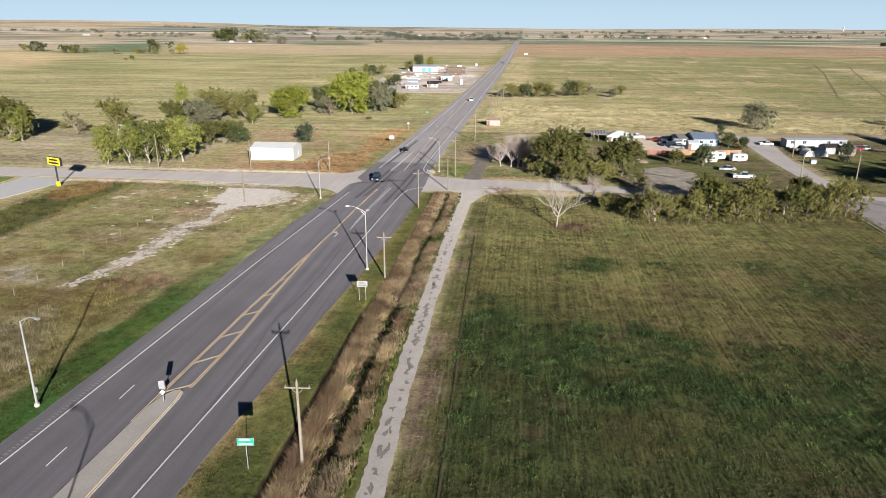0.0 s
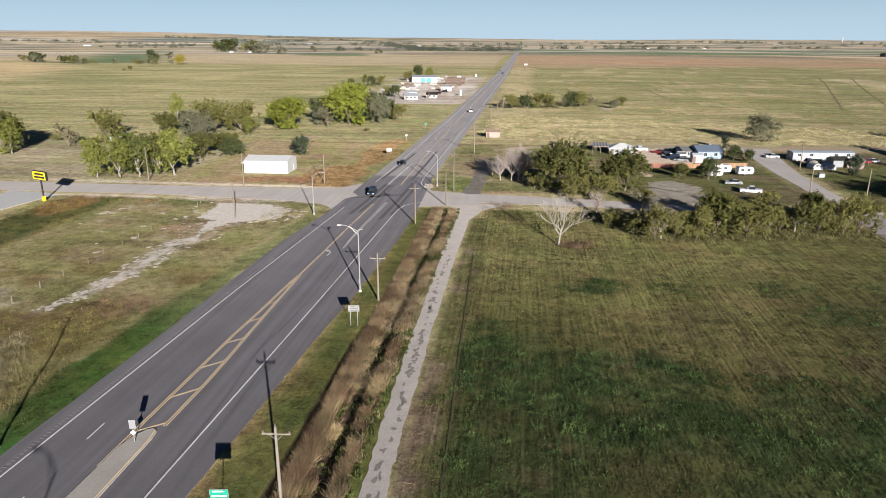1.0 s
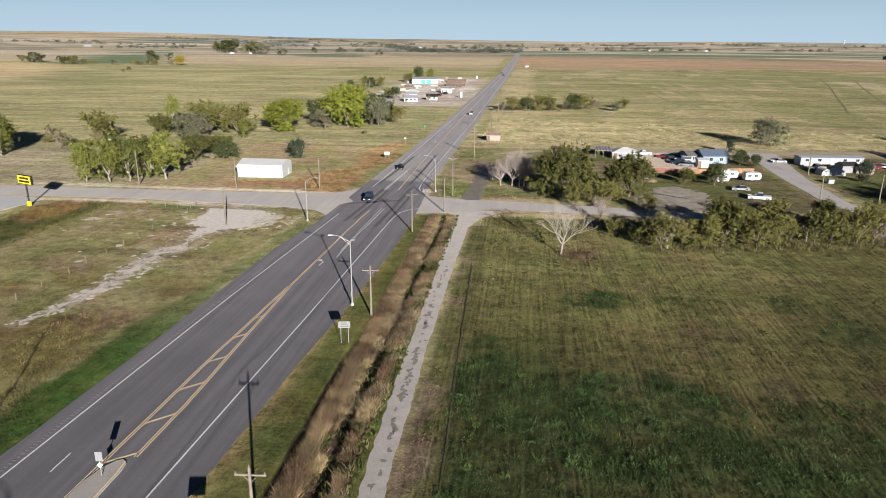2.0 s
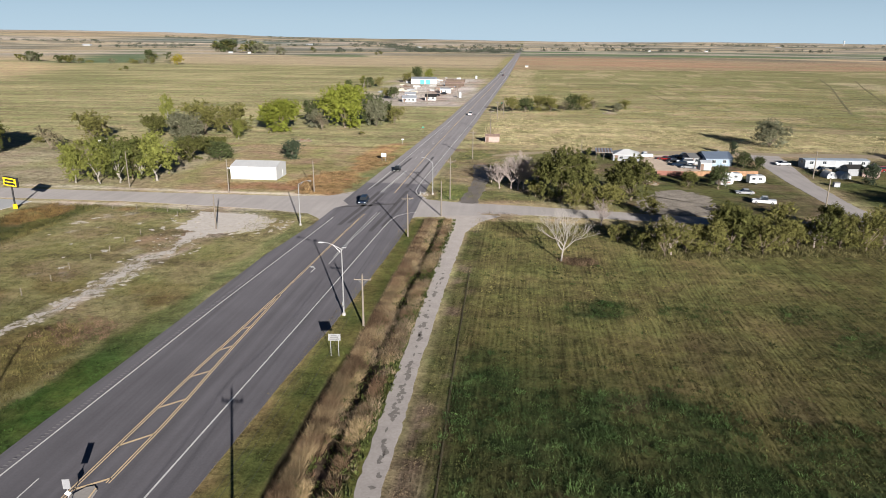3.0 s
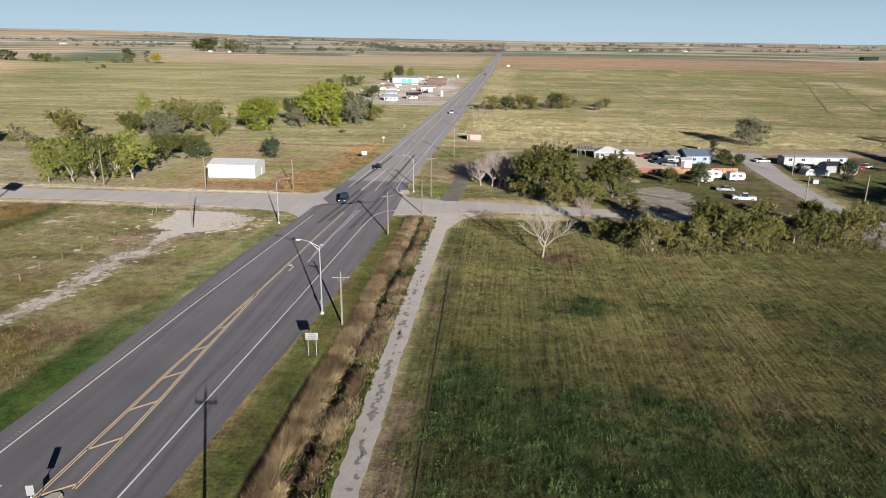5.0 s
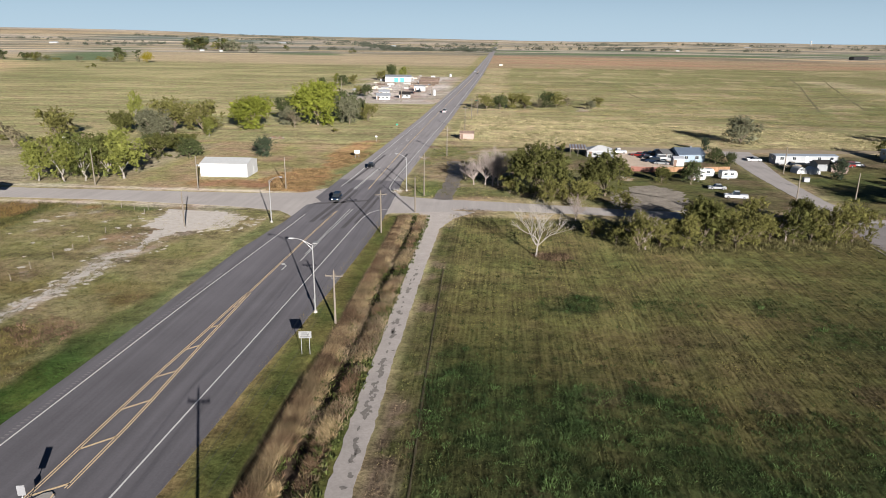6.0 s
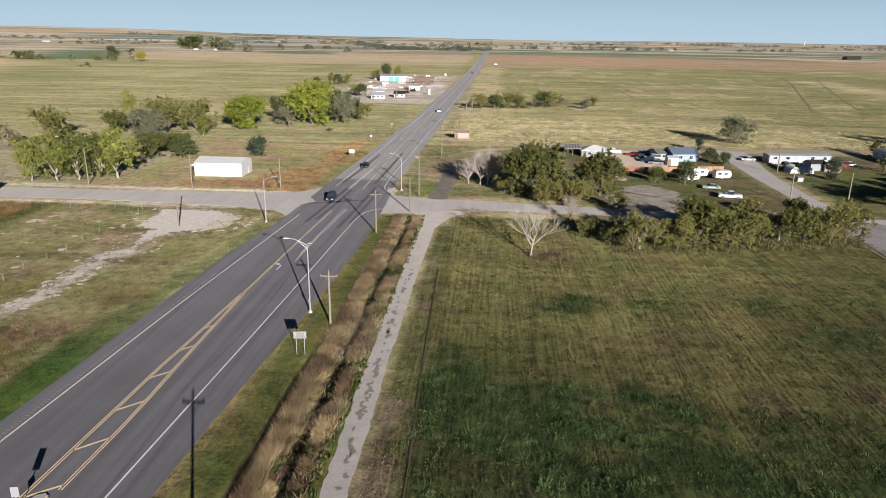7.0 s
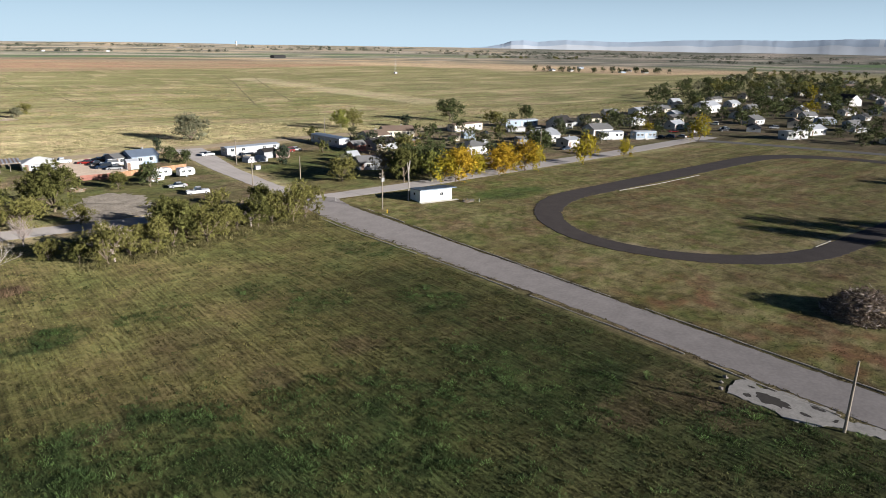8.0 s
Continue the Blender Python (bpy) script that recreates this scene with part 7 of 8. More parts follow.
def house(name, label, x, y, turn, L, D, eave, rise, wall, roof, win=3, door=True, over=0.4, category="house", door_mat=None, hip=False, end_win=True):
    """Ridge along its local x; front towards local -y."""
    root = new(name)
    a, b = L / 2, D / 2
    s = Shape()
    if hip:
        s.box(-a, -b, -0.2, a, b, eave)
    else:
        s.prism([(-b, -0.2), (b, -0.2), (b, eave), (0, eave + rise), (-b, eave)], "x", -a, a)
    wl = part("wall", s.mesh("wall", wall), root)
    o, th = over, 0.14
    r = Shape()
    k = rise / b
    if hip:
        i = min(a - 0.3, b)
        base = [(-a - o, -b - o), (a + o, -b - o), (a + o, b + o), (-a - o, b + o)]
        v = [(u, w, eave + 0.002) for u, w in base] + [(u, w, eave + th) for u, w in base] + [(-a + i, 0, eave + th + rise), (a - i, 0, eave + th + rise)]
        r.add(v, [(3, 2, 1, 0), (0, 1, 5, 4), (1, 2, 6, 5), (2, 3, 7, 6), (3, 0, 4, 7), (4, 5, 9, 8), (5, 6, 9), (6, 7, 8, 9), (7, 4, 8)])
    else:
        r.prism([(-b - o, eave - o * k + 0.004), (0, eave + rise + 0.004), (b + o, eave - o * k + 0.004), (b + o, eave - o * k + th), (0, eave + rise + th + 0.02), (-b - o, eave - o * k + th)], "x", -a - o * 0.7, a + o * 0.7)
    rf = part("roof", r.mesh("roof", roof), root)
    if L > 7 and eave < 4 and category == "house":
        part("chimney", Shape().box(a * 0.3 - 0.25, 0.3, eave + rise * 0.5, a * 0.3 + 0.25, 0.8, eave + rise + 0.6, e=0.04).mesh("chimney", GREY_SIDING), rf)
    zc = min(1.55, eave * 0.6)
    for j in range(win):
        u = -a + L * (j + 0.5 + (0.25 if door else 0)) / (win + (0.5 if door else 0))
        window(root, u, zc, 1.1, min(1.0, eave * 0.4), -b, "s")
        if j % 2 == 0:
            window(root, u, zc, 1.1, min(1.0, eave * 0.4), b, "n")
    if win and end_win:
        window(root, 0, zc, 1.0, min(1.0, eave * 0.4), a, "e")
        window(root, 0, zc, 1.0, min(1.0, eave * 0.4), -a, "w")
    if door:
        u = -a + L * 0.1 + 0.2
        d = part("door", Shape().box(u - 0.48, -b - 0.05, 0.02, u + 0.48, -b + 0.03, 2.08).mesh("door", door_mat or DOOR_BROWN), root)
        part("handle", Shape().tube((u + 0.36, -b - 0.05, 1.0), (u + 0.36, -b - 0.12, 1.0), 0.04, 0.04, 6).mesh("handle", CHROME), d)
    root.matrix_basis = pose(x, y, 0.0, 0, 0, turn)
    return tagged(root, label, category)


def ribbed(parent, L, y, h, gap, material, name="seam"):
    """Standing ribs on a long metal wall."""
    n = int(L / gap)
    for i in range(n + 1):
        u = -L / 2 + L * i / n
        part(name, Shape().box(u - 0.04, y - 0.05, 0, u + 0.04, y + 0.01, h).mesh(name, material), parent)


# white metal shed beside the crossing
shed = house("metal_shed", "long white metal shed with a low gable beside the crossing", -74.9, 198.6, 2, 13.2, 9.0, 3.6, 1.0, BRIGHT_METAL, BRIGHT_METAL, 0, False, 0.12, "shed")
ribbed(shed, 13.2, -4.5, 3.55, 1.32, BRIGHT_METAL)
for u in (-1.2, 6.55):
    part("downpipe", Shape().tube((u, -4.6, 0), (u, -4.6, 3.6), 0.07, 0.07, 6).mesh("downpipe", GREY_SIDING), shed)
part("door", Shape().box(6.58, 1.0, 0, 6.66, 2.2, 2.1).mesh("door", TRIM), shed)
part("wall_box", Shape().box(-7.4, -4.9, 2.9, -6.6, -4.5, 3.4, e=0.03).mesh("wall_box", WHITE_PAINT), shed)

# roadside yard far along the highway
barn = house("machine_shed", "white metal machine shed with two teal doors", -87, 615, 6, 22, 14, 4.2, 1.4, BRIGHT_METAL, METAL_ROOF, 0, False, 0.2, "shed")
for u in (-1.5, 3.6):
    part("door", Shape().box(u - 1.8, -7.08, 0, u + 1.8, -6.95, 3.6).mesh("door", TEAL), barn, "teal sliding door")
house("garage", "small white house with a dark roof by the highway", -59.8, 456, 6, 7, 5.5, 2.4, 1.4, WHITE_PAINT, DARK_ROOF, 2)
house("garage", "white box-like shop building by the highway", -57, 516, 4, 8, 7, 3.2, 0.5, WHITE_METAL, METAL_ROOF, 1, True, 0.1, "shop")
house("garage", "low white house with a pale roof", -71.5, 443, 8, 8.5, 7, 2.3, 1.4, WHITE_PAINT, METAL_ROOF, 3)
house("garage", "low white outbuilding behind the house", -76, 474, 8, 7, 6, 2.4, 1.2, WHITE_PAINT, METAL_ROOF, 2)
house("long_shed", "long low rusty-roofed shed in the yard", -62, 640, 4, 17, 5, 1.8, 0.6, BROWN_ROOF, BROWN_ROOF, 0, False, 0.2, "shed")
house("long_shed", "long low brown shed in the yard", -58, 590, 4, 16, 5, 2.2, 0.7, BROWN_ROOF, RUST_ROOF, 0, False, 0.2, "shed")


def tank(x, y, r, h, material, label):
    s = Shape().tube((0, 0, 0), (0, 0, h), r, r, 16).tube((0, 0, h), (0, 0, h + r * 0.5), r, r * 0.15, 16)
    root = new("storage_tank")
    part("shell", s.mesh("shell", material), root)
    part("ladder", Shape().box(r, -0.2, 0, r + 0.06, 0.2, h).mesh("ladder", GALV), root)
    root.matrix_basis = pose(x, y, 0)
    return tagged(root, label, "tank")


tank(-43, 478, 1.0, 3.6, WHITE_METAL, "upright white tank beside the highway")
tank(-48, 700, 1.2, 2.4, WHITE_METAL, "white storage tank in the far yard")
house("roadside_shed", "small pinkish roadside shed with an open dark side", -11.6, 279, 4, 5.4, 3.8, 2.3, 0.7, PINK_BRICK, RUST_ROOF, 0, True, 0.2, "shed")

# homes east of the highway
def carport(x, y, turn, w, d, h):
    """An open roof of alternate pale and rusty sheets on wooden posts."""
    root = new("carport")
    for i in (-1, 0, 1):
        for j in (-1, 1):
            part("post", Shape().box(i * (w / 2 - 0.2) - 0.07, j * (d / 2 - 0.3) - 0.07, 0, i * (w / 2 - 0.2) + 0.07, j * (d / 2 - 0.3) + 0.07, h, e=0.01).mesh("post", WOOD_POLE), root)
    for j in (-1, 1):
        part("beam", Shape().box(-w / 2, j * (d / 2 - 0.3) - 0.06, h, w / 2, j * (d / 2 - 0.3) + 0.06, h + 0.2, e=0.01).mesh("beam", WOOD_POLE), root)
    n = 11
    for i in range(n):
        u0, u1 = -w / 2 + w * i / n, -w / 2 + w * (i + 0.94) / n
        part("roof_sheet", Shape().box(u0, -d / 2, h + 0.2 + 0.02 * (i % 2), u1, d / 2, h + 0.25 + 0.02 * (i % 2)).mesh("roof_sheet", (METAL_ROOF, RUST_ROOF)[i % 2]), root)
    root.matrix_basis = pose(x, y, 0, 0, 0, turn)
    return tagged(root, "open carport with a roof of alternate pale and rusty sheets", "carport")


carport(27.8, 248.5, -4, 5.6, 9.5, 2.4)
house("garage", "white building with a bright hipped roof", 35, 246.5, -4, 8.8, 7.5, 1.9, 1.5, GREY_SIDING, BRIGHT_METAL, 2, True, 0.2, "building", hip=True)
house("blue_house", "pale blue house with a grey-blue metal roof", 62.5, 242, 8, 8.6, 8.5, 2.5, 1.5, BLUE_SIDING, BLUE_ROOF, 2)
house("lean_to", "low blue-roofed wing of the blue house", 56.2, 243.5, 8, 4.4, 7, 2.2, 0.8, GREY_SIDING, GREY_ROOF, 1, True)
house("small_shed", "small white shed in the dirt yard", 57.0, 231, 5, 3.4, 2.6, 2.3, 0.6, WHITE_PAINT, METAL_ROOF, 0, True, 0.12, "shed")


def plank_fence(x0, y0, x1, y1, h, label, wood=None):
    root = new("board_fence")
    d = math.hypot(x1 - x0, y1 - y0)
    board = Shape().box(0.01, -0.02, 0.05, 0.23, 0.02, h).mesh("board", wood or CEDAR)
    for i in range(int(d / 0.25)):
        ob = part("board", board, root)
        ob.location.x = i * 0.25
    post = Shape().box(-0.06, 0.03, -0.1, 0.06, 0.15, h - 0.1).mesh("post", WOOD_POLE)
    for i in range(int(d / 2.5) + 1):
        ob = part("post", post, root)
        ob.location.x = i * 2.5
    for z in (0.4, h - 0.35):
        part("rail", Shape().box(0, 0.025, z, d, 0.075, z + 0.09).mesh("rail", CEDAR), root)
    root.matrix_basis = pose(x0, y0, 0, 0, 0, math.degrees(math.atan2(y1 - y0, x1 - x0)))
    return tagged(root, label, "fence")


plank_fence(49, 218.5, 70.5, 222.5, 1.55, "orange-brown board fence behind the campers")
plank_fence(40.5, 219, 48.4, 218.6, 1.5, "red-brown board fence behind the gravel yard", RED_SIDING)


def camper(x, y, turn, L, label, stripe_mat=None):
    root = new("camper_trailer")
    prof = [(-L / 2, 0.55), (L / 2 - 0.5, 0.55), (L / 2, 1.0), (L / 2, 1.9), (L / 2 - 0.5, 2.6), (-L / 2 + 0.3, 2.65), (-L / 2, 2.4)]
    part("body", Shape().prism(prof, "y", -1.15, 1.15).mesh("body", WHITE_METAL), root)
    part("stripe", Shape().box(-L / 2 + 0.1, -1.17, 1.0, L / 2 - 0.1, -1.151, 1.2).mesh("stripe", stripe_mat or BLUE_SIDING), root)
    for u in (-L * 0.25, L * 0.15):
        window(root, u, 1.75, 0.9, 0.6, -1.15, "s")
    part("door", Shape().box(L * 0.28, -1.19, 0.65, L * 0.28 + 0.65, -1.14, 2.4).mesh("door", TRIM), root)
    for sx in (-1, 1):
        wheel = part("wheel", Shape().tube((-0.3, sx * 0.9, 0.33), (-0.3, sx * 1.12, 0.33), 0.33, 0.33, 12).mesh("wheel", RUBBER), root)
        part("rim", Shape().tube((-0.3, sx * 1.1, 0.33), (-0.3, sx * 1.14, 0.33), 0.18, 0.18, 8).mesh("rim", CHROME), wheel)
    part("drawbar", Shape().tube((L / 2 - 0.4, 0, 0.5), (L / 2 + 1.0, 0, 0.45), 0.06, 0.06, 6).mesh("drawbar", BLACK), root)
    part("roof_vent", Shape().box(-0.4, -0.3, 2.6, 0.2, 0.3, 2.8, e=0.03).mesh("roof_vent", TRIM), root)
    root.matrix_basis = pose(x, y, 0, 0, 0, turn)
    return tagged(root, label, "camper", "parked campers")


camper(60.0, 212.6, 6, 5.4, "white camper trailer with a blue stripe beside the fence")
camper(66.0, 210.2, 8, 4.6, "short white camper trailer on the grass")
camper(56.5, 206.5, 20, 4.2, "old white camper trailer behind the trees", RED_SIDING)


def mobile_home(x, y, turn, L, W, wall, roof, label, h=2.9, win=5, skirt=GREY_SIDING):
    root = new("mobile_home")
    part("skirting", Shape().box(-L / 2 + 0.08, -W / 2 + 0.08, -0.1, L / 2 - 0.08, W / 2 - 0.08, 0.62).mesh("skirting", skirt), root)
    part("wall", Shape().box(-L / 2, -W / 2, 0.6, L / 2, W / 2, h + 0.3).mesh("wall", wall), root)
    part("roof", Shape().prism([(-W / 2 - 0.15, h + 0.304), (W / 2 + 0.15, h + 0.304), (W / 2 + 0.1, h + 0.4), (0, h + 0.72), (-W / 2 - 0.1, h + 0.4)], "x", -L / 2 - 0.15, L / 2 + 0.15).mesh("roof", roof), root)
    for j in range(win):
        u = -L / 2 + L * (j + 0.5) / win
        if j == win // 2:
            d = part("door", Shape().box(u - 0.45, -W / 2 - 0.05, 0.7, u + 0.45, -W / 2 + 0.02, 2.7).mesh("door", TRIM), root)
            part("step", Shape().box(u - 0.6, -W / 2 - 1.0, 0, u + 0.6, -W / 2 - 0.06, 0.35).mesh("step", CONCRETE), root)
        else:
            window(root, u, 2.0, 1.1, 0.9, -W / 2, "s")
            window(root, u, 2.0, 1.1, 0.9, W / 2, "n")
    window(root, 0, 2.0, 1.4, 0.9, -L / 2, "w")
    root.matrix_basis = pose(x, y, 0, 0, 0, turn)
    return tagged(root, label, "mobile home", "mobile homes")


mobile_home(99, 240.8, 5, 20, 4.6, mat("dull_white_siding", (0.33, 0.34, 0.35), 0.7, 0.12, 2, 5, 0.1), mat("pale_blue_roof", (0.3, 0.34, 0.39), 0.6, 0.15, 2, 4, 0.05, 0, 0.3), "long white mobile home with a pale blue-grey roof", 2.4)
mobile_home(132.8, 245, -86, 19, 5.0, WHITE_METAL, BLUE_ROOF, "long white mobile home with a blue roof")


def quonset(x, y, turn, label):
    root = new("arched_shed")
    pts = [(1.55 * math.cos(a), 1.9 * math.sin(a) ** 0.8 if 0 < a < math.pi else 0.0) for a in [math.pi * i / 12 for i in range(13)]]
    part("shell", Shape().prism(pts, "y", -1.8, 1.8).mesh("shell", WHITE_METAL), root)
    part("door", Shape().box(-0.5, -1.86, 0, 0.5, -1.79, 1.5).mesh("door", TRIM), root)
    root.matrix_basis = pose(x, y, 0, 0, 0, turn)
    return tagged(root, label, "shed", "small arched sheds")


quonset(91, 224, 10, "small white arched shed on the lawn")
quonset(94.8, 223.6, 10, "small white arched shed on the lawn")
house("brick_shed", "small pinkish-red shed with a grey gable roof", 104.6, 227.5, 60, 5, 4.2, 2.2, 1.4, PINK_BRICK, GREY_ROOF, 1, True, 0.25, "shed")
house("small_shed", "dark lean-to beside the red shed", 99.8, 229.5, 10, 5, 4, 2.2, 0.8, GREY_SIDING, DARK_ROOF, 0, False, 0.2, "shed")
house("red_shed", "red barn-like shed with a grey round roof", 133, 226.5, 4, 5.5, 4.5, 2.3, 1.3, RED_SIDING, GREY_ROOF, 0, True, 0.2, "shed")
house("utility_box", "small pale electrical cabinet on the lawn", 87.5, 210, 5, 1.6, 1.2, 1.1, 0.15, GREY_SIDING, GREY_ROOF, 0, False, 0.05, "cabinet")

# white hut by the park
def hut():
    root = new("park_hut")
    L, D = 9.0, 5.2
    a, b = L / 2, D / 2
    s = Shape().prism([(-b, -0.1), (b, -0.1), (b, 2.55), (-b, 3.05)], "x", -a, a)
    part("wall", s.mesh("wall", mat("pale_painted_block", (0.66, 0.72, 0.70), 0.75, 0.08, 1.5, 4, 0.1)), root, "pale painted block walls")
    part("roof", Shape().prism([(-b - 1.0, 3.16), (b + 0.35, 2.53), (b + 0.35, 2.67), (-b - 1.0, 3.32)], "x", -a - 0.3, a + 0.9).mesh("roof", mat("dark_striped_roof", (0.17, 0.22, 0.28), 0.45, 0.1, 2, 4, 0.05, 0.2)), root)
    for i in range(12):
        u = -a - 0.2 + (L + 1.0) * i / 11
        part("roof_rib", Shape().add([(u - 0.04, -b - 1.0, 3.325), (u + 0.04, -b - 1.0, 3.325), (u + 0.04, b + 0.35, 2.675), (u - 0.04, b + 0.35, 2.675), (u, -b - 1.0, 3.39), (u, b + 0.35, 2.74)], [(0, 1, 4), (3, 5, 2), (0, 4, 5, 3), (1, 2, 5, 4)]).mesh("roof_rib", GALV), root)
    window(root, 1.6, 1.7, 0.9, 0.7, -b, "s")
    window(root, 0.3, 1.7, 0.7, 0.6, -a, "w")
    part("door", Shape().box(-3.3, -b - 0.05, 0, -2.3, -b + 0.02, 2.05).mesh("door", TRIM), root)
    part("slab", Shape().box(-a - 0.4, -b - 1.2, -0.1, a + 1.4, -b - 0.02, 0.09).mesh("slab", CONCRETE), root)
    root.matrix_basis = pose(105.6, 147.2, 0, 0, 0, -9)
    return tagged(root, "pale white concrete hut with a sloping metal roof", "hut")


hut()


def cut_tree():
    """A pole-like trunk cut off above a fork."""
    s = Shape().tube((0, 0, -0.1), (0.1, 0, 4.4), 0.2, 0.17, 8).tube((0.1, 0, 4.4), (0.0, 0, 7.4), 0.17, 0.2, 8).tube((0, 0, 7.4), (-0.35, 0, 9.6), 0.2, 0.13, 7).tube((0, 0, 7.4), (0.55, 0.1, 10.0), 0.2, 0.12, 7)
    root = new("tree_snag")
    part("trunk", s.mesh("trunk", DEAD_WOOD), root)
    root.matrix_basis = pose(99.6, 148.6, 0)
    return tagged(root, "bleached forked tree snag beside the hut", "tree")


cut_tree()
for x, y, h, lb in ((113.2, 137.5, 0.9, "short white marker post on the lawn"), (88.2, 141.2, 0.8, "short yellow marker post by the street"), (84.8, 158.5, 0.9, "short white post at the street corner")):
    tagged(new("marker_post", Shape().tube((x, y, -0.05), (x, y, h), 0.09, 0.07, 8).mesh("marker_post", SIGN_YELLOW if "yellow" in lb else WHITE_PAINT)), lb, "post")


def heap(name, label, cx, cy, rx, ry, h, n, mats, seed, ln=(0.8, 3.2), category="brush pile", stick=0.1):
    """A heap of branches and broken boards over a core of earth."""
    g = np.random.default_rng(seed)
    root = new(name)
    v, f, k = [], [], 18
    v.append((0, 0, h * 0.55))
    for j, q in ((1, 0.55), (2, 0.95)):
        for i in range(k):
            a = 2 * math.pi * i / k
            e = q * g.uniform(0.8, 1.1)
            v.append((rx * e * math.cos(a), ry * e * math.sin(a), h * (0.42 if j == 1 else -0.02) * g.uniform(0.7, 1.2)))
    f = [(0, 1 + i, 1 + (i + 1) % k) for i in range(k)] + [(1 + i, 1 + k + i, 1 + k + (i + 1) % k, 1 + (i + 1) % k) for i in range(k)]
    part("core", Shape().add(v, f).mesh("core", DIRT), root)
    for m_i, m in enumerate(mats):
        s = Shape()
        for i in range(n // len(mats)):
            a, q = g.uniform(0, 6.283), math.sqrt(g.uniform(0, 1))
            p = Vector((rx * q * math.cos(a), ry * q * math.sin(a), h * (1 - q * q) * g.uniform(0.35, 0.95) + 0.1))
            d = Vector(g.normal(0, 1, 3)); d.z *= 0.55
            d = d.normalized() * g.uniform(*ln)
            e = p + d
            e.z, p.z = max(0.05, e.z), max(0.05, p.z)
            s.tube(p, e, g.uniform(0.3, 1.0) * stick, 0.015, 5, 0, False)
        ob = part("brushwood", s.mesh("brushwood", m), root)
        ob["kind"] = "stuff"
    root.matrix_basis = pose(cx, cy, 0)
    return tagged(root, label, category)


DARK_WOOD = mat("dark_brushwood", (0.11, 0.08, 0.06), 0.9, 0.3, 0.5, 7, 0.3, 0, 0.1)
heap("brush_pile", "big heap of branches, roots and broken boards on dirt", 110, 48.5, 6, 5.5, 4.4, 3200, (BARK, DARK_WOOD, BARK, TWIG, DARK_WOOD), 3, (0.25, 1.3), "brush pile", 0.085)
heap("rubble_pile", "small dark heap of rubble beside the hut", 111.5, 139.5, 1.8, 1.0, 0.8, 60, (BARK, GREY_ROOF), 5, (0.3, 0.9), "rubble pile")
heap("rubble_pile", "scattered scrap in a pile beyond the trees", -84, 268, 4, 2, 0.8, 60, (DEAD_WOOD, RED_SIDING), 6, (0.5, 2), "rubble pile")
heap("dirt_pile", "low pale heap of dirt at the field's corner", -4.5, 164.2, 6, 1.0, 0.3, 40, (DIRT, TWIG), 7, (0.3, 1.0), "dirt pile")
heap("rubble_pile", "pale rubble and scrap at the highway's corner", -24.5, 181.5, 1.4, 1.2, 1.0, 50, (DEAD_WOOD, WHITE_PAINT), 8, (0.3, 0.8), "rubble pile")
heap("rubble_pile", "scrap wood beside the far bush", 46, 392, 4, 2, 0.9, 60, (DEAD_WOOD, TWIG), 9, (0.5, 2), "rubble pile")
heap("rubble_pile", "pale roots and boards beside the yard", 37, 205, 2, 1.4, 0.9, 50, (DEAD_WOOD, CEDAR), 10, (0.4, 1.4), "rubble pile")
# broken slab with a wet hole beside the gravel street
slab = tagged(patch("broken_slab", [(71.2, 48.1), (74.2, 48.9), (76.2, 48.2), (75.2, 46.3), (76.6, 43.5), (76.5, 40.6), (76.6, 38.6), (75.9, 38.0), (75.4, 36.9), (76.6, 35.2), (76.4, 31), (75.6, 31), (73.5, 37.0), (71.7, 38.7), (70.9, 41.2), (71.3, 43.8), (71.1, 46.4)], mat("broken_concrete", (0.26, 0.247, 0.23), 0.9, 0.25, 1.2, 4, 0.4), 0.09, 0.22, 0.5, 4), "broken pale concrete slab beside the gravel street", "slab", kind="structure")
MUD = mat("wet_mud", (0.03, 0.026, 0.022), 0.9, 0.35, 0.6, 5, 0.4)
rnd = random.Random(41)
for hx, hy, ra, rb in ((73.4, 44.0, 1.25, 2.2), (72.4, 46.2, 0.5, 0.5), (75.6, 39.9, 0.35, 0.9), (74.6, 46.9, 0.25, 0.5), (73.2, 40.2, 0.3, 0.7), (75.8, 45.2, 0.25, 0.6), (74.4, 37.6, 0.5, 0.25)):
    hole = [(hx + ra * math.cos(t) * rnd.uniform(0.6, 1.2), hy + rb * math.sin(t) * rnd.uniform(0.65, 1.15), 0.097) for t in [i * 2 * math.pi / 26 for i in range(26)]]
    part("hole", Shape().add(hole, [tuple(range(26))]).mesh("hole", MUD), slab, "dark wet mud in a hole")
for i, (x, y, r) in enumerate(((74.4, 50.0, 0.36), (72.9, 49.7, 0.3), (71.4, 48.9, 0.34))):
    me = bpy.data.meshes.new("boulder")
    bm = bmesh.new(); bmesh.ops.create_icosphere(bm, subdivisions=2, radius=r)
    for v in bm.verts:
        v.co *= 0.8 + 0.7 * noise.noise(v.co * 4 + Vector((i * 3.1, 0, 0)))
        v.co.z *= 0.7
    bm.to_mesh(me); bm.free(); me.materials.append(PATCH)
    ob = tagged(new("boulder", me), "grey broken boulder beside the broken slab", "boulder"); ob.location = (x, y, r * 0.4)

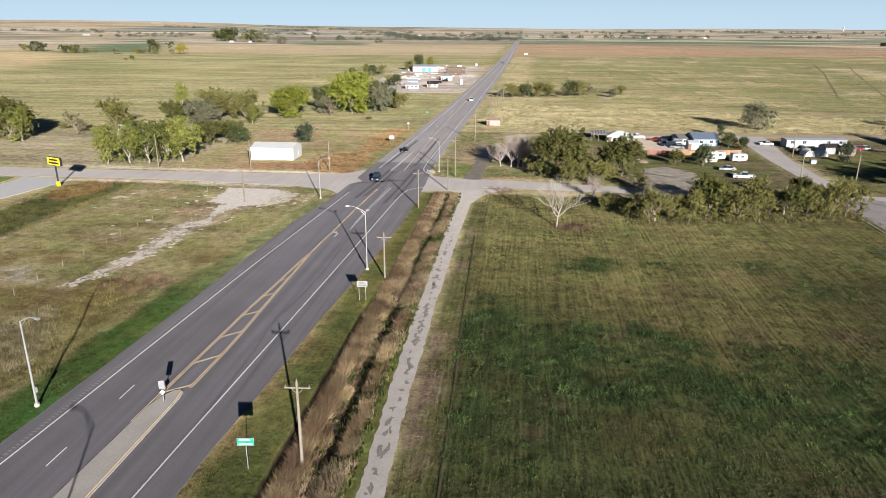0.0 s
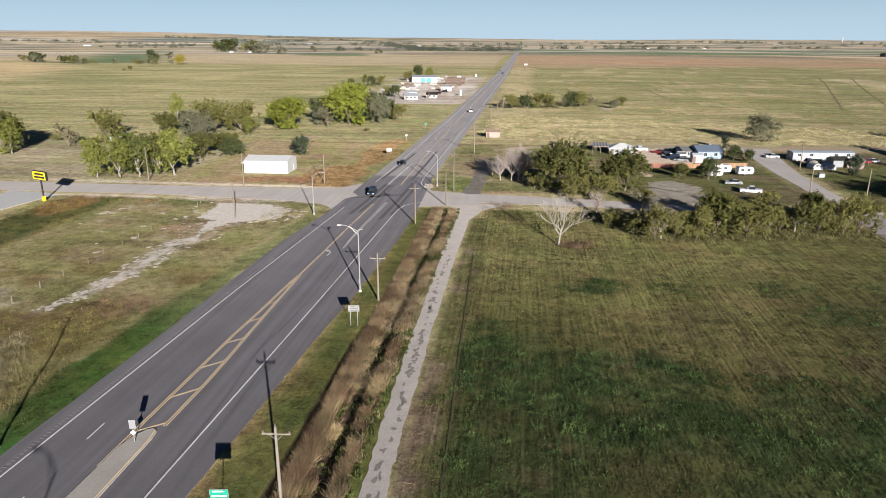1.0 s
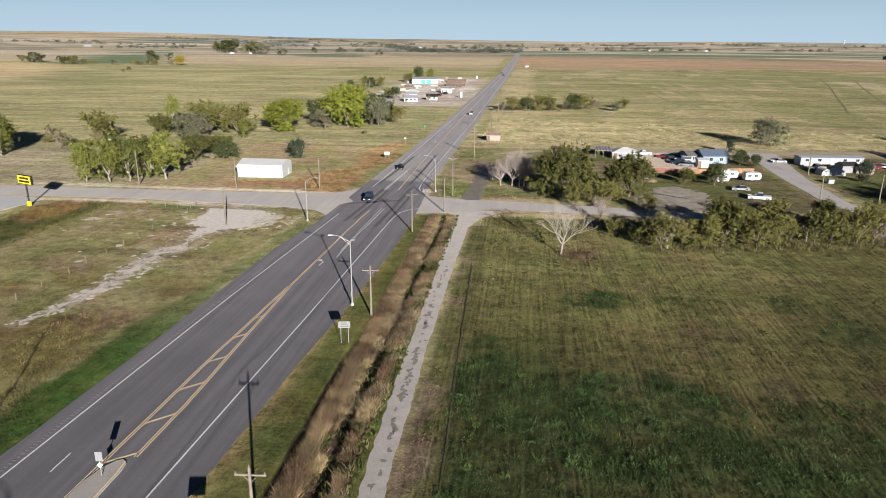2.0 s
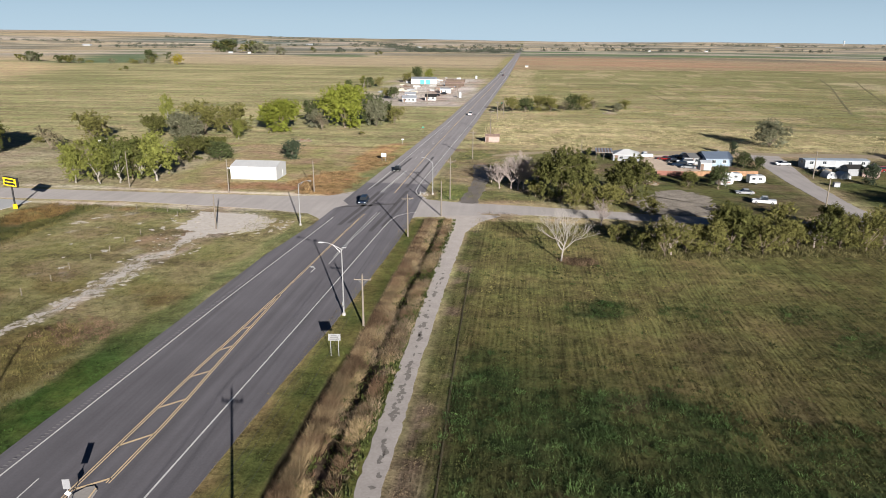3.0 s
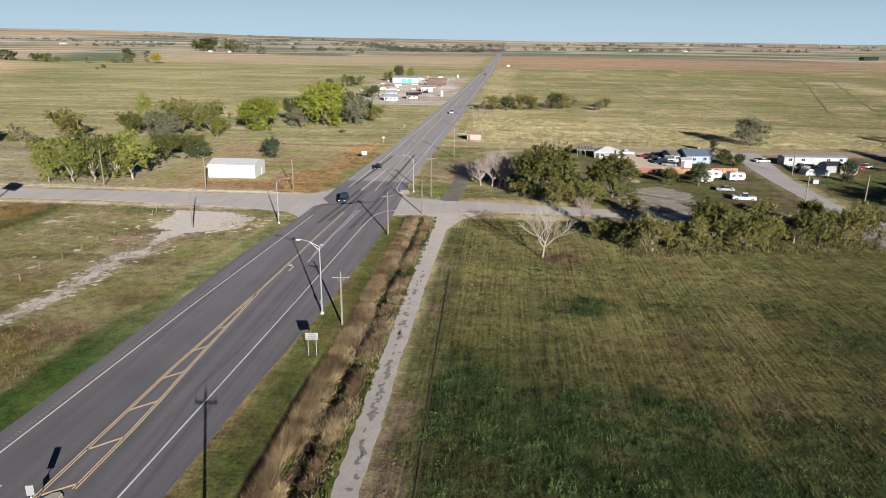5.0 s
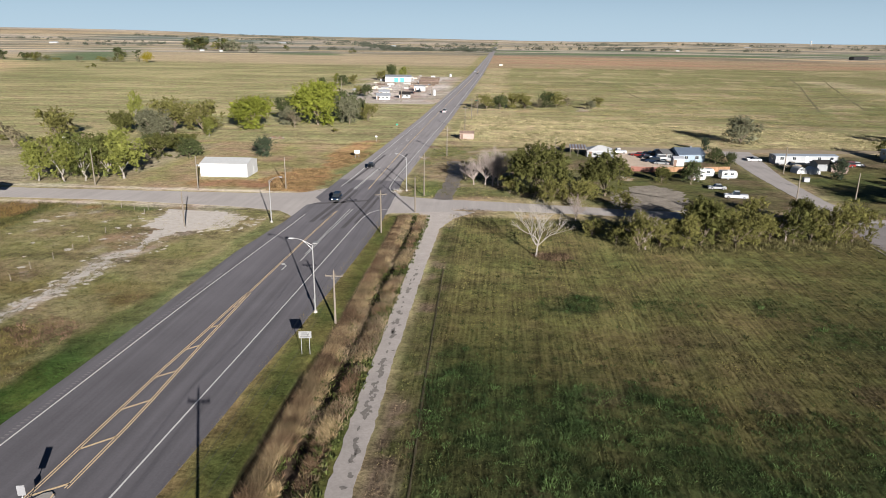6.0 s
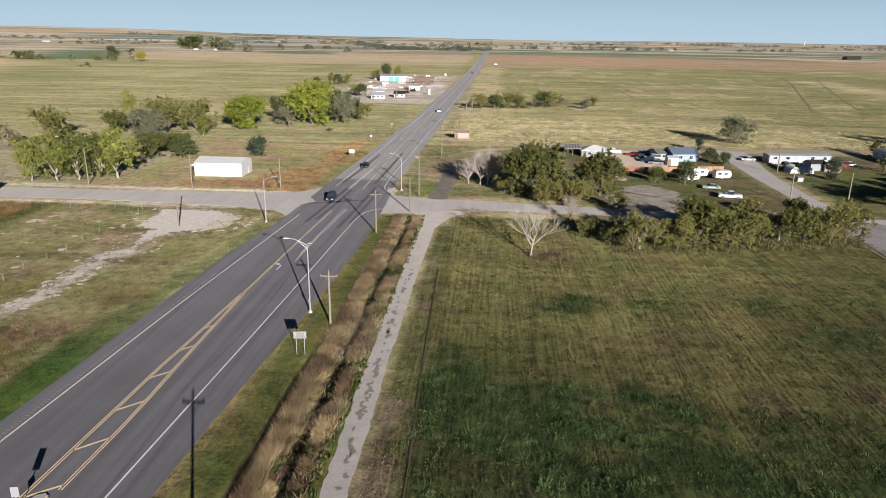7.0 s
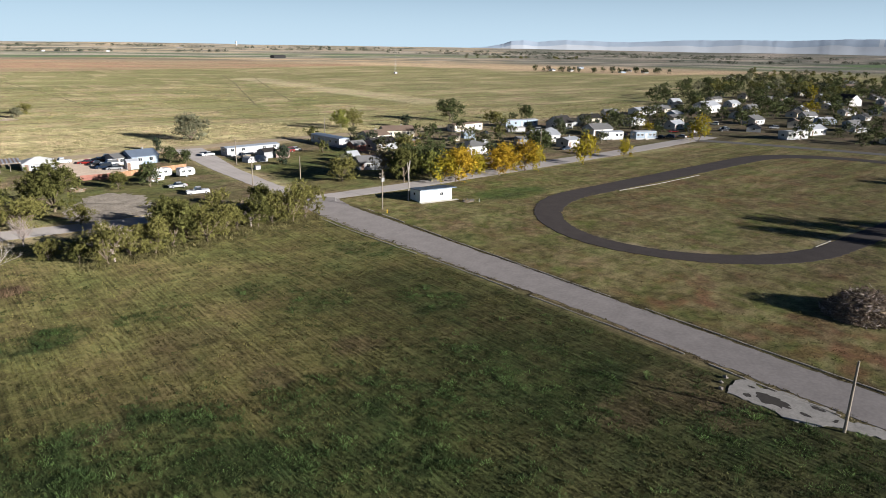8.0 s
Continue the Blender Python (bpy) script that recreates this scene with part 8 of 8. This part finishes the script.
# town homes
WALLS = (WHITE_PAINT, WHITE_PAINT, CREAM, GREY_SIDING, WHITE_METAL, BLUE_SIDING)
ROOFS = (GREY_ROOF, METAL_ROOF, DARK_ROOF, BROWN_ROOF, GREY_ROOF)
mobile_home(206.5, 252, 2, 17, 5, CREAM, BROWN_ROOF, "long cream mobile home with a brown roof")
house("small_shed", "small pale blue shed between the homes", 191, 232, -20, 5, 4, 2.4, 0.5, BLUE_SIDING, METAL_ROOF, 1, False, 0.15, "shed")
mobile_home(240, 251, -12, 18, 5, BLUE_SIDING, METAL_ROOF, "long blue-grey mobile home with a pale roof")
mobile_home(224, 237, -25, 8, 3, WHITE_METAL, WHITE_METAL, "white box trailer between the homes", 1.4, 0)
house("dark_house", "tall house with a steep black roof and a white gable", 252, 236, 8, 11, 8, 3.0, 2.8, WHITE_PAINT, DARK_ROOF, 4)
house("white_house", "white house with a pale roof", 211.5, 208.5, -18, 11.5, 8, 2.8, 1.6, WHITE_PAINT, METAL_ROOF, 3)
house("white_house", "small white house end with a window", 208, 192, 5, 7.5, 6, 2.9, 0.8, WHITE_PAINT, METAL_ROOF, 1)
house("hipped_house", "white house with a grey hipped roof", 165, 199.5, -10, 9, 8, 2.9, 1.6, WHITE_PAINT, GREY_ROOF, 2, hip=True)
house("white_house", "white gabled house between trees", 248, 210, -10, 11, 8, 3, 1.9, WHITE_PAINT, GREY_ROOF, 3)
mobile_home(240, 197, -18, 11, 4.4, WHITE_METAL, METAL_ROOF, "white mobile home with a pale roof")
mobile_home(254, 190, -20, 10, 4.4, BLUE_SIDING, METAL_ROOF, "pale blue mobile home with a pale roof")
house("tan_house", "tan house with a brown roof behind trees", 169, 252.5, -20, 13, 8, 2.8, 1.5, CREAM, BROWN_ROOF, 3)
house("grey_house", "low house with a grey roof in tree shade", 118, 193, -20, 10, 7, 2.5, 1.4, GREY_SIDING, GREY_ROOF, 2)
house("white_house", "small white building with a pointed roof", 118.5, 206, 0, 3.6, 3.6, 2.4, 1.2, WHITE_PAINT, METAL_ROOF, 0)
house("grey_house", "low dark-roofed house in tree shade", 143, 226, 10, 11, 8, 2.6, 1.5, GREY_SIDING, DARK_ROOF, 2)
house("brown_house", "low brown-roofed house in tree shade", 153, 246, 5, 10, 8, 2.6, 1.5, CREAM, BROWN_ROOF, 2)
mobile_home(312.5, 153.5, -14, 13, 5, WHITE_METAL, WHITE_METAL, "white mobile home at the town's edge", 3.2)
house("white_house", "white house with a pale gable at the town's edge", 337.5, 157, -12, 11, 8, 2.9, 1.6, WHITE_PAINT, METAL_ROOF, 2)
house("green_house", "small green house beside the road", 304, 196, -16, 8, 7, 2.6, 1.4, GREEN_SIDING, GREY_ROOF, 2)
house("white_house", "tall white house with a pale roof", 400, 248, 0, 15, 10, 4.2, 2.4, WHITE_PAINT, METAL_ROOF, 3)
house("white_house", "white box house near the field", 348, 258, -4, 15, 8, 3.0, 1.3, WHITE_METAL, METAL_ROOF, 3)
house("white_house", "white gabled house among trees", 356, 195, 0, 10, 8, 2.8, 1.8, WHITE_PAINT, GREY_ROOF, 2)
house("dark_house", "house with a dark roof and a white gable", 545, 224, 70, 15, 12, 4, 4, WHITE_PAINT, DARK_ROOF, 3)
g = np.random.default_rng(5)
town_homes = [(620, 220), (660, 260), (705, 215), (735, 320), (780, 250), (820, 330), (850, 280), (905, 360), (760, 380), (680, 350), (940, 300), (980, 400), (345, 235), (372, 262), (325, 178), (362, 176), (408, 190), (448, 212), (392, 160), (476, 180), (520, 270), (575, 240), (430, 290), (452, 260), (597, 265), (628, 330)]
more_homes = [(435, 172), (420, 203), (745, 276), (972, 730), (990, 850), (890, 506), (295, 225), (330, 225), (318, 258), (380, 215), (470, 225), (500, 250), (520, 190), (395, 175), (370, 150), (460, 190), (560, 280), (640, 240), (680, 300), (590, 215), (540, 300), (480, 290), (700, 250), (335, 120), (360, 108), (400, 130), (440, 140), (860, 760), (900, 690), (840, 780), (930, 670), (285, 245), (300, 205), (410, 275), (650, 200), (620, 290), (430, 235), (385, 245), (505, 220), (555, 245), (610, 180)]
for i, (x, y) in enumerate(town_homes + more_homes):
    w, r = WALLS[int(g.integers(0, 6))], ROOFS[int(g.integers(0, 5))]
    house("town_house", "low pale house among the town's trees", x, y, float(g.uniform(-30, 30)), float(g.uniform(7, 11)), float(g.uniform(5.5, 7.5)), float(g.uniform(2.2, 2.7)), float(g.uniform(1.1, 1.9)), w, r, 2)
# farms far off
for x, y, L, lb in ((-655, 1530, 18, "far white farm building among trees"), (-610, 1525, 13, "far white farm house among trees"), (560, 2330, 20, "far white farm shed beside a belt of trees"), (380, 2290, 15, "far white farm house beside a belt of trees"), (-380, 2500, 40, "far pale grain building"), (-900, 2900, 60, "far pale farm sheds"), (1100, 3300, 60, "far pale farm sheds"), (-1500, 2300, 50, "far pale farm sheds")):
    house("farm_shed", lb, x, y, 5, L * 0.5, L * 0.26, 2.8 if L > 10 else 2.2, L * 0.06, WHITE_METAL, METAL_ROOF, 0, False, 0.2, "farm building")
house("farm_shed", "long dark open shed in the far field", 754, 1577, 38, 60, 10, 6, 1, BLACK, DARK_ROOF, 0, False, 0.3, "farm building")
house("roadside_shed", "small white roadside shed beside the highway", 1, 985, 0, 4.5, 3, 2.0, 0.4, CREAM, METAL_ROOF, 0, False, 0.2, "shed")


def water_tower(x, y, h):
    root = new("water_tower")
    part("stem", Shape().tube((0, 0, 0), (0, 0, h - 8), 2.2, 2.2, 12).mesh("stem", WHITE_METAL), root)
    part("tank", Shape().tube((0, 0, h - 9), (0, 0, h - 5), 2.4, 6, 16).tube((0, 0, h - 5), (0, 0, h), 5, 2.2, 16).mesh("tank", WHITE_METAL), root)
    root.matrix_basis = pose(x, y, float(land_height(np.array([x]), np.array([y]))[0]) - 1)
    return tagged(root, "white water tower on the far horizon", "water tower")


water_tower(1640, 3950, 25)


def mast(x, y, h):
    root = new("lattice_mast")
    s = Shape()
    for dx, dy in ((-1.5, -1.5), (1.5, -1.5), (1.5, 1.5), (-1.5, 1.5)):
        s.tube((dx * 0.7, dy * 0.7, 0), (dx * 0.15, dy * 0.15, h), 0.025, 0.018, 4)
    part("legs", s.mesh("legs", GALV), root)
    br = Shape()
    for k in range(9):
        q, z = 1.0 * (1 - k / 10.0), h * k / 9.5
        br.tube((-q, -q, z), (q, -q, z + h / 10), 0.015, 0.015, 4).tube((q, q, z), (-q, q, z + h / 10), 0.015, 0.015, 4)
    part("bracing", br.mesh("bracing", GALV), root)
    part("base", Shape().box(-2, -1.4, 0, 2, 1.4, 2.0, e=0.1).mesh("base", GREY_SIDING), root)
    root.matrix_basis = pose(x, y, 0)
    return tagged(root, "thin grey lattice mast with a small hut in the field", "mast")


mast(530, 770, 34)
camper(-151, 243, 20, 5.2, "white box trailer parked behind the cottonwoods", GREY_SIDING)


# ---- broken paving of the empty lot ----
def old_paving():
    """Ragged leftover slabs of thin paving with weeds between them."""
    rnd = random.Random(17)
    root = new("old_paving")
    mats = [mat("old_paving_" + s, c, 0.95, 0.2, 1.0, 5, 0.3, 0, 0.2) for s, c in (("pale", (0.47, 0.43, 0.385)), ("grey", (0.4, 0.365, 0.33)), ("dusty", (0.44, 0.385, 0.325)))]
    shapes = []
    for i in range(9):
        n = rnd.randint(13, 17)
        r = [rnd.choice((rnd.uniform(0.35, 0.7), rnd.uniform(0.75, 1.15))) for _ in range(n)]
        ring = [(q * math.cos(2 * math.pi * j / n), 1.5 * q * math.sin(2 * math.pi * j / n)) for j, q in enumerate(r)]
        v = [(x * 1.25, y * 1.25, -0.04) for x, y in ring] + [(x, y, 0.01) for x, y in ring]
        f = [tuple(range(n, 2 * n))] + [(j, (j + 1) % n, n + (j + 1) % n, n + j) for j in range(n)]
        shapes.append(Shape().add(v, f).mesh("slab", mats[i % 3]))
    line = ((88, -69.8, 0.9), (94, -68.0, 1.2), (102, -66.8, 1.7), (110, -66.3, 2.1), (117, -66.6, 2.4), (122, -66.6, 2.8), (128, -64.8, 3.4), (135, -66.0, 4.0), (141, -64.0, 6.5), (144, -62.6, 9.5), (151, -62.4, 9.6), (157, -66.5, 6.5))
    base = part("paving_bed", ribbon("paving_bed", [(cx - w * k, y, cx + w * k, y) for (y, cx, w), k in zip(line, (0.3, 0.35, 0.35, 0.4, 0.45, 0.4, 0.3, 0.3, 0.5, 0.95, 0.95, 0.9))], mats[1], 0.012, 0.95, 0.7, 23, 0.06).data, root)
    bpy.data.objects.remove(next(o for o in bpy.data.objects if o.data == base.data and o is not base and o.parent is None))
    count = 0
    while count < 285:
        y = rnd.uniform(88, 156.9) if rnd.random() < 0.75 else rnd.uniform(140, 157)
        for a, b in zip(line[:-1], line[1:]):
            if a[0] <= y <= b[0]:
                u = (y - a[0]) / (b[0] - a[0])
                cx, w = a[1] + (b[1] - a[1]) * u, a[2] + (b[2] - a[2]) * u
        x = cx + rnd.choice((-1, 1)) * rnd.uniform(0.55, 1.5) * w
        if x > float(road_mid(y)[0]) - 7.5:
            continue
        ob = part("slab", shapes[rnd.randrange(9)], root)
        k = rnd.uniform(0.15, 0.5) * (1.3 if y > 140 else 1.0)
        ob.matrix_basis = pose(x, y, rnd.uniform(-0.02, 0.02), 0, 0, rnd.uniform(0, 360)) @ Matrix.Diagonal((k, k, 1, 1))
        count += 1
    for x, y, k in ((-94.1, 144, 1.5), (-93.1, 148, 0.7), (-84.3, 136.4, 1.2), (-79.8, 134.2, 0.8), (-77.1, 125.9, 0.75), (-75.9, 140.9, 0.6), (-74.3, 133, 0.7), (-78.7, 115.7, 0.7), (-94.3, 134.3, 0.5), (-88, 141, 0.5), (-86, 129, 0.4), (-82, 121, 0.4), (-81, 145, 0.5)):
        ob = part("slab", shapes[int(x) % 9], root)
        ob.matrix_basis = pose(x, y, 0, 0, 0, x * 37) @ Matrix.Diagonal((k, k, 1, 1))
    return tagged(root, "broken pale paving scattered across the empty lot", "paving", kind="structure")


old_paving()
x, y = sow(9000, -80, -48, 84, 141, 141, lambda x, y: (np.abs(x - np.interp(y, [84, 94, 102, 117, 122, 128, 135, 141], [-70.5, -68.0, -66.8, -66.6, -66.6, -64.8, -66, -64])) < np.interp(y, [84, 110, 133, 141], [1.4, 2.6, 4.6, 7])) * step(0.44, 0.56, fbm(x, y, 2.0, 142)))
blades("rough_grass", "tufts of weeds in the cracks of the old paving", x, y, 0.16, 0.06, 6, 0.4, 0.9, seed=143, cover=(0.13, 0.115, 0.055))


# ---- stacked goods in the roadside yard ----
def goods_stack(x, y, turn, w, d, h, material, label):
    """Layers of bundled boards or crates with gaps between."""
    root = new("goods_stack")
    n = max(2, int(h / 0.45))
    for i in range(n):
        k = 0.06 * ((i * 7) % 3)
        part("layer", Shape().box(-w / 2 + k, -d / 2 + k, h * i / n, w / 2 - k * 0.5, d / 2 - k, h * (i + 0.86) / n, e=0.04).mesh("layer", material), root)
    root.matrix_basis = pose(x, y, 0.0, 0, 0, turn)
    return tagged(root, label, "stack", "stacks in the roadside yard")


rnd = random.Random(31)
for i in range(46):
    x, y = rnd.uniform(-104, -50), rnd.uniform(488, 700)
    if -102 < x < -72 and 598 < y < 628 or -72 < x < -52 and 632 < y < 650 or abs(x + 57) < 6 and abs(y - 516) < 7 or abs(x + 58) < 9 and abs(y - 590) < 4:
        continue
    m, what = ((GREY_SIDING, "grey crates"), (RUST_ROOF, "rusty scrap metal"), (WHITE_PAINT, "pale boards"), (BROWN_ROOF, "brown timber"), (CREAM, "cream-coloured blocks"))[i % 5]
    goods_stack(x, y, rnd.uniform(-12, 12), rnd.uniform(2, 6), rnd.uniform(1.5, 3), rnd.uniform(0.8, 1.7), m, "low stack of " + what + " on bare gravel")


# more vehicles and small sheds among the town's homes
for x, y, t, k, p, lb in ((176, 196, 30, "pickup", P_WHITE, "white pickup parked by the town's homes"), (184, 215, 80, "suv", P_SILVER, "silver car parked by the town's homes"), (219, 217, 20, "sedan", P_BLACK, "dark car parked by the town's homes"), (232, 232, 60, "van", P_WHITE, "white van parked by the town's homes"), (256, 203, 10, "pickup", P_NAVY, "dark blue pickup parked by the town's homes"), (286, 196, 50, "sedan", P_RED, "red car parked by the town's homes"), (300, 214, 40, "van", P_WHITE, "white van parked by the town's homes"), (160, 212, 70, "sedan", P_TAN, "tan car parked by the town's homes"), (312, 186, 80, "pickup", P_BLACK, "black pickup parked by the town's homes"), (334, 204, 20, "suv", P_WHITE, "white car parked by the town's homes"), (200, 186, 85, "sedan", P_NAVY, "dark blue car parked by the town's homes")):
    ob = car(x, y, t, k, p, lb)
    ob.location.z = 0.02
for x, y, t, w, r in ((180, 228, 12, CREAM, BROWN_ROOF), (198, 208, -20, GREY_SIDING, GREY_ROOF), (230, 222, 8, WHITE_PAINT, METAL_ROOF), (266, 240, -10, GREY_SIDING, DARK_ROOF), (156, 226, 20, RED_SIDING, GREY_ROOF), (284, 232, 5, CREAM, GREY_ROOF), (296, 192, -15, WHITE_PAINT, BROWN_ROOF)):
    house("small_shed", "small garden shed between the town's homes", x, y, t, 4.2, 3.2, 2.1, 0.7, w, r, 0, True, 0.15, "shed")
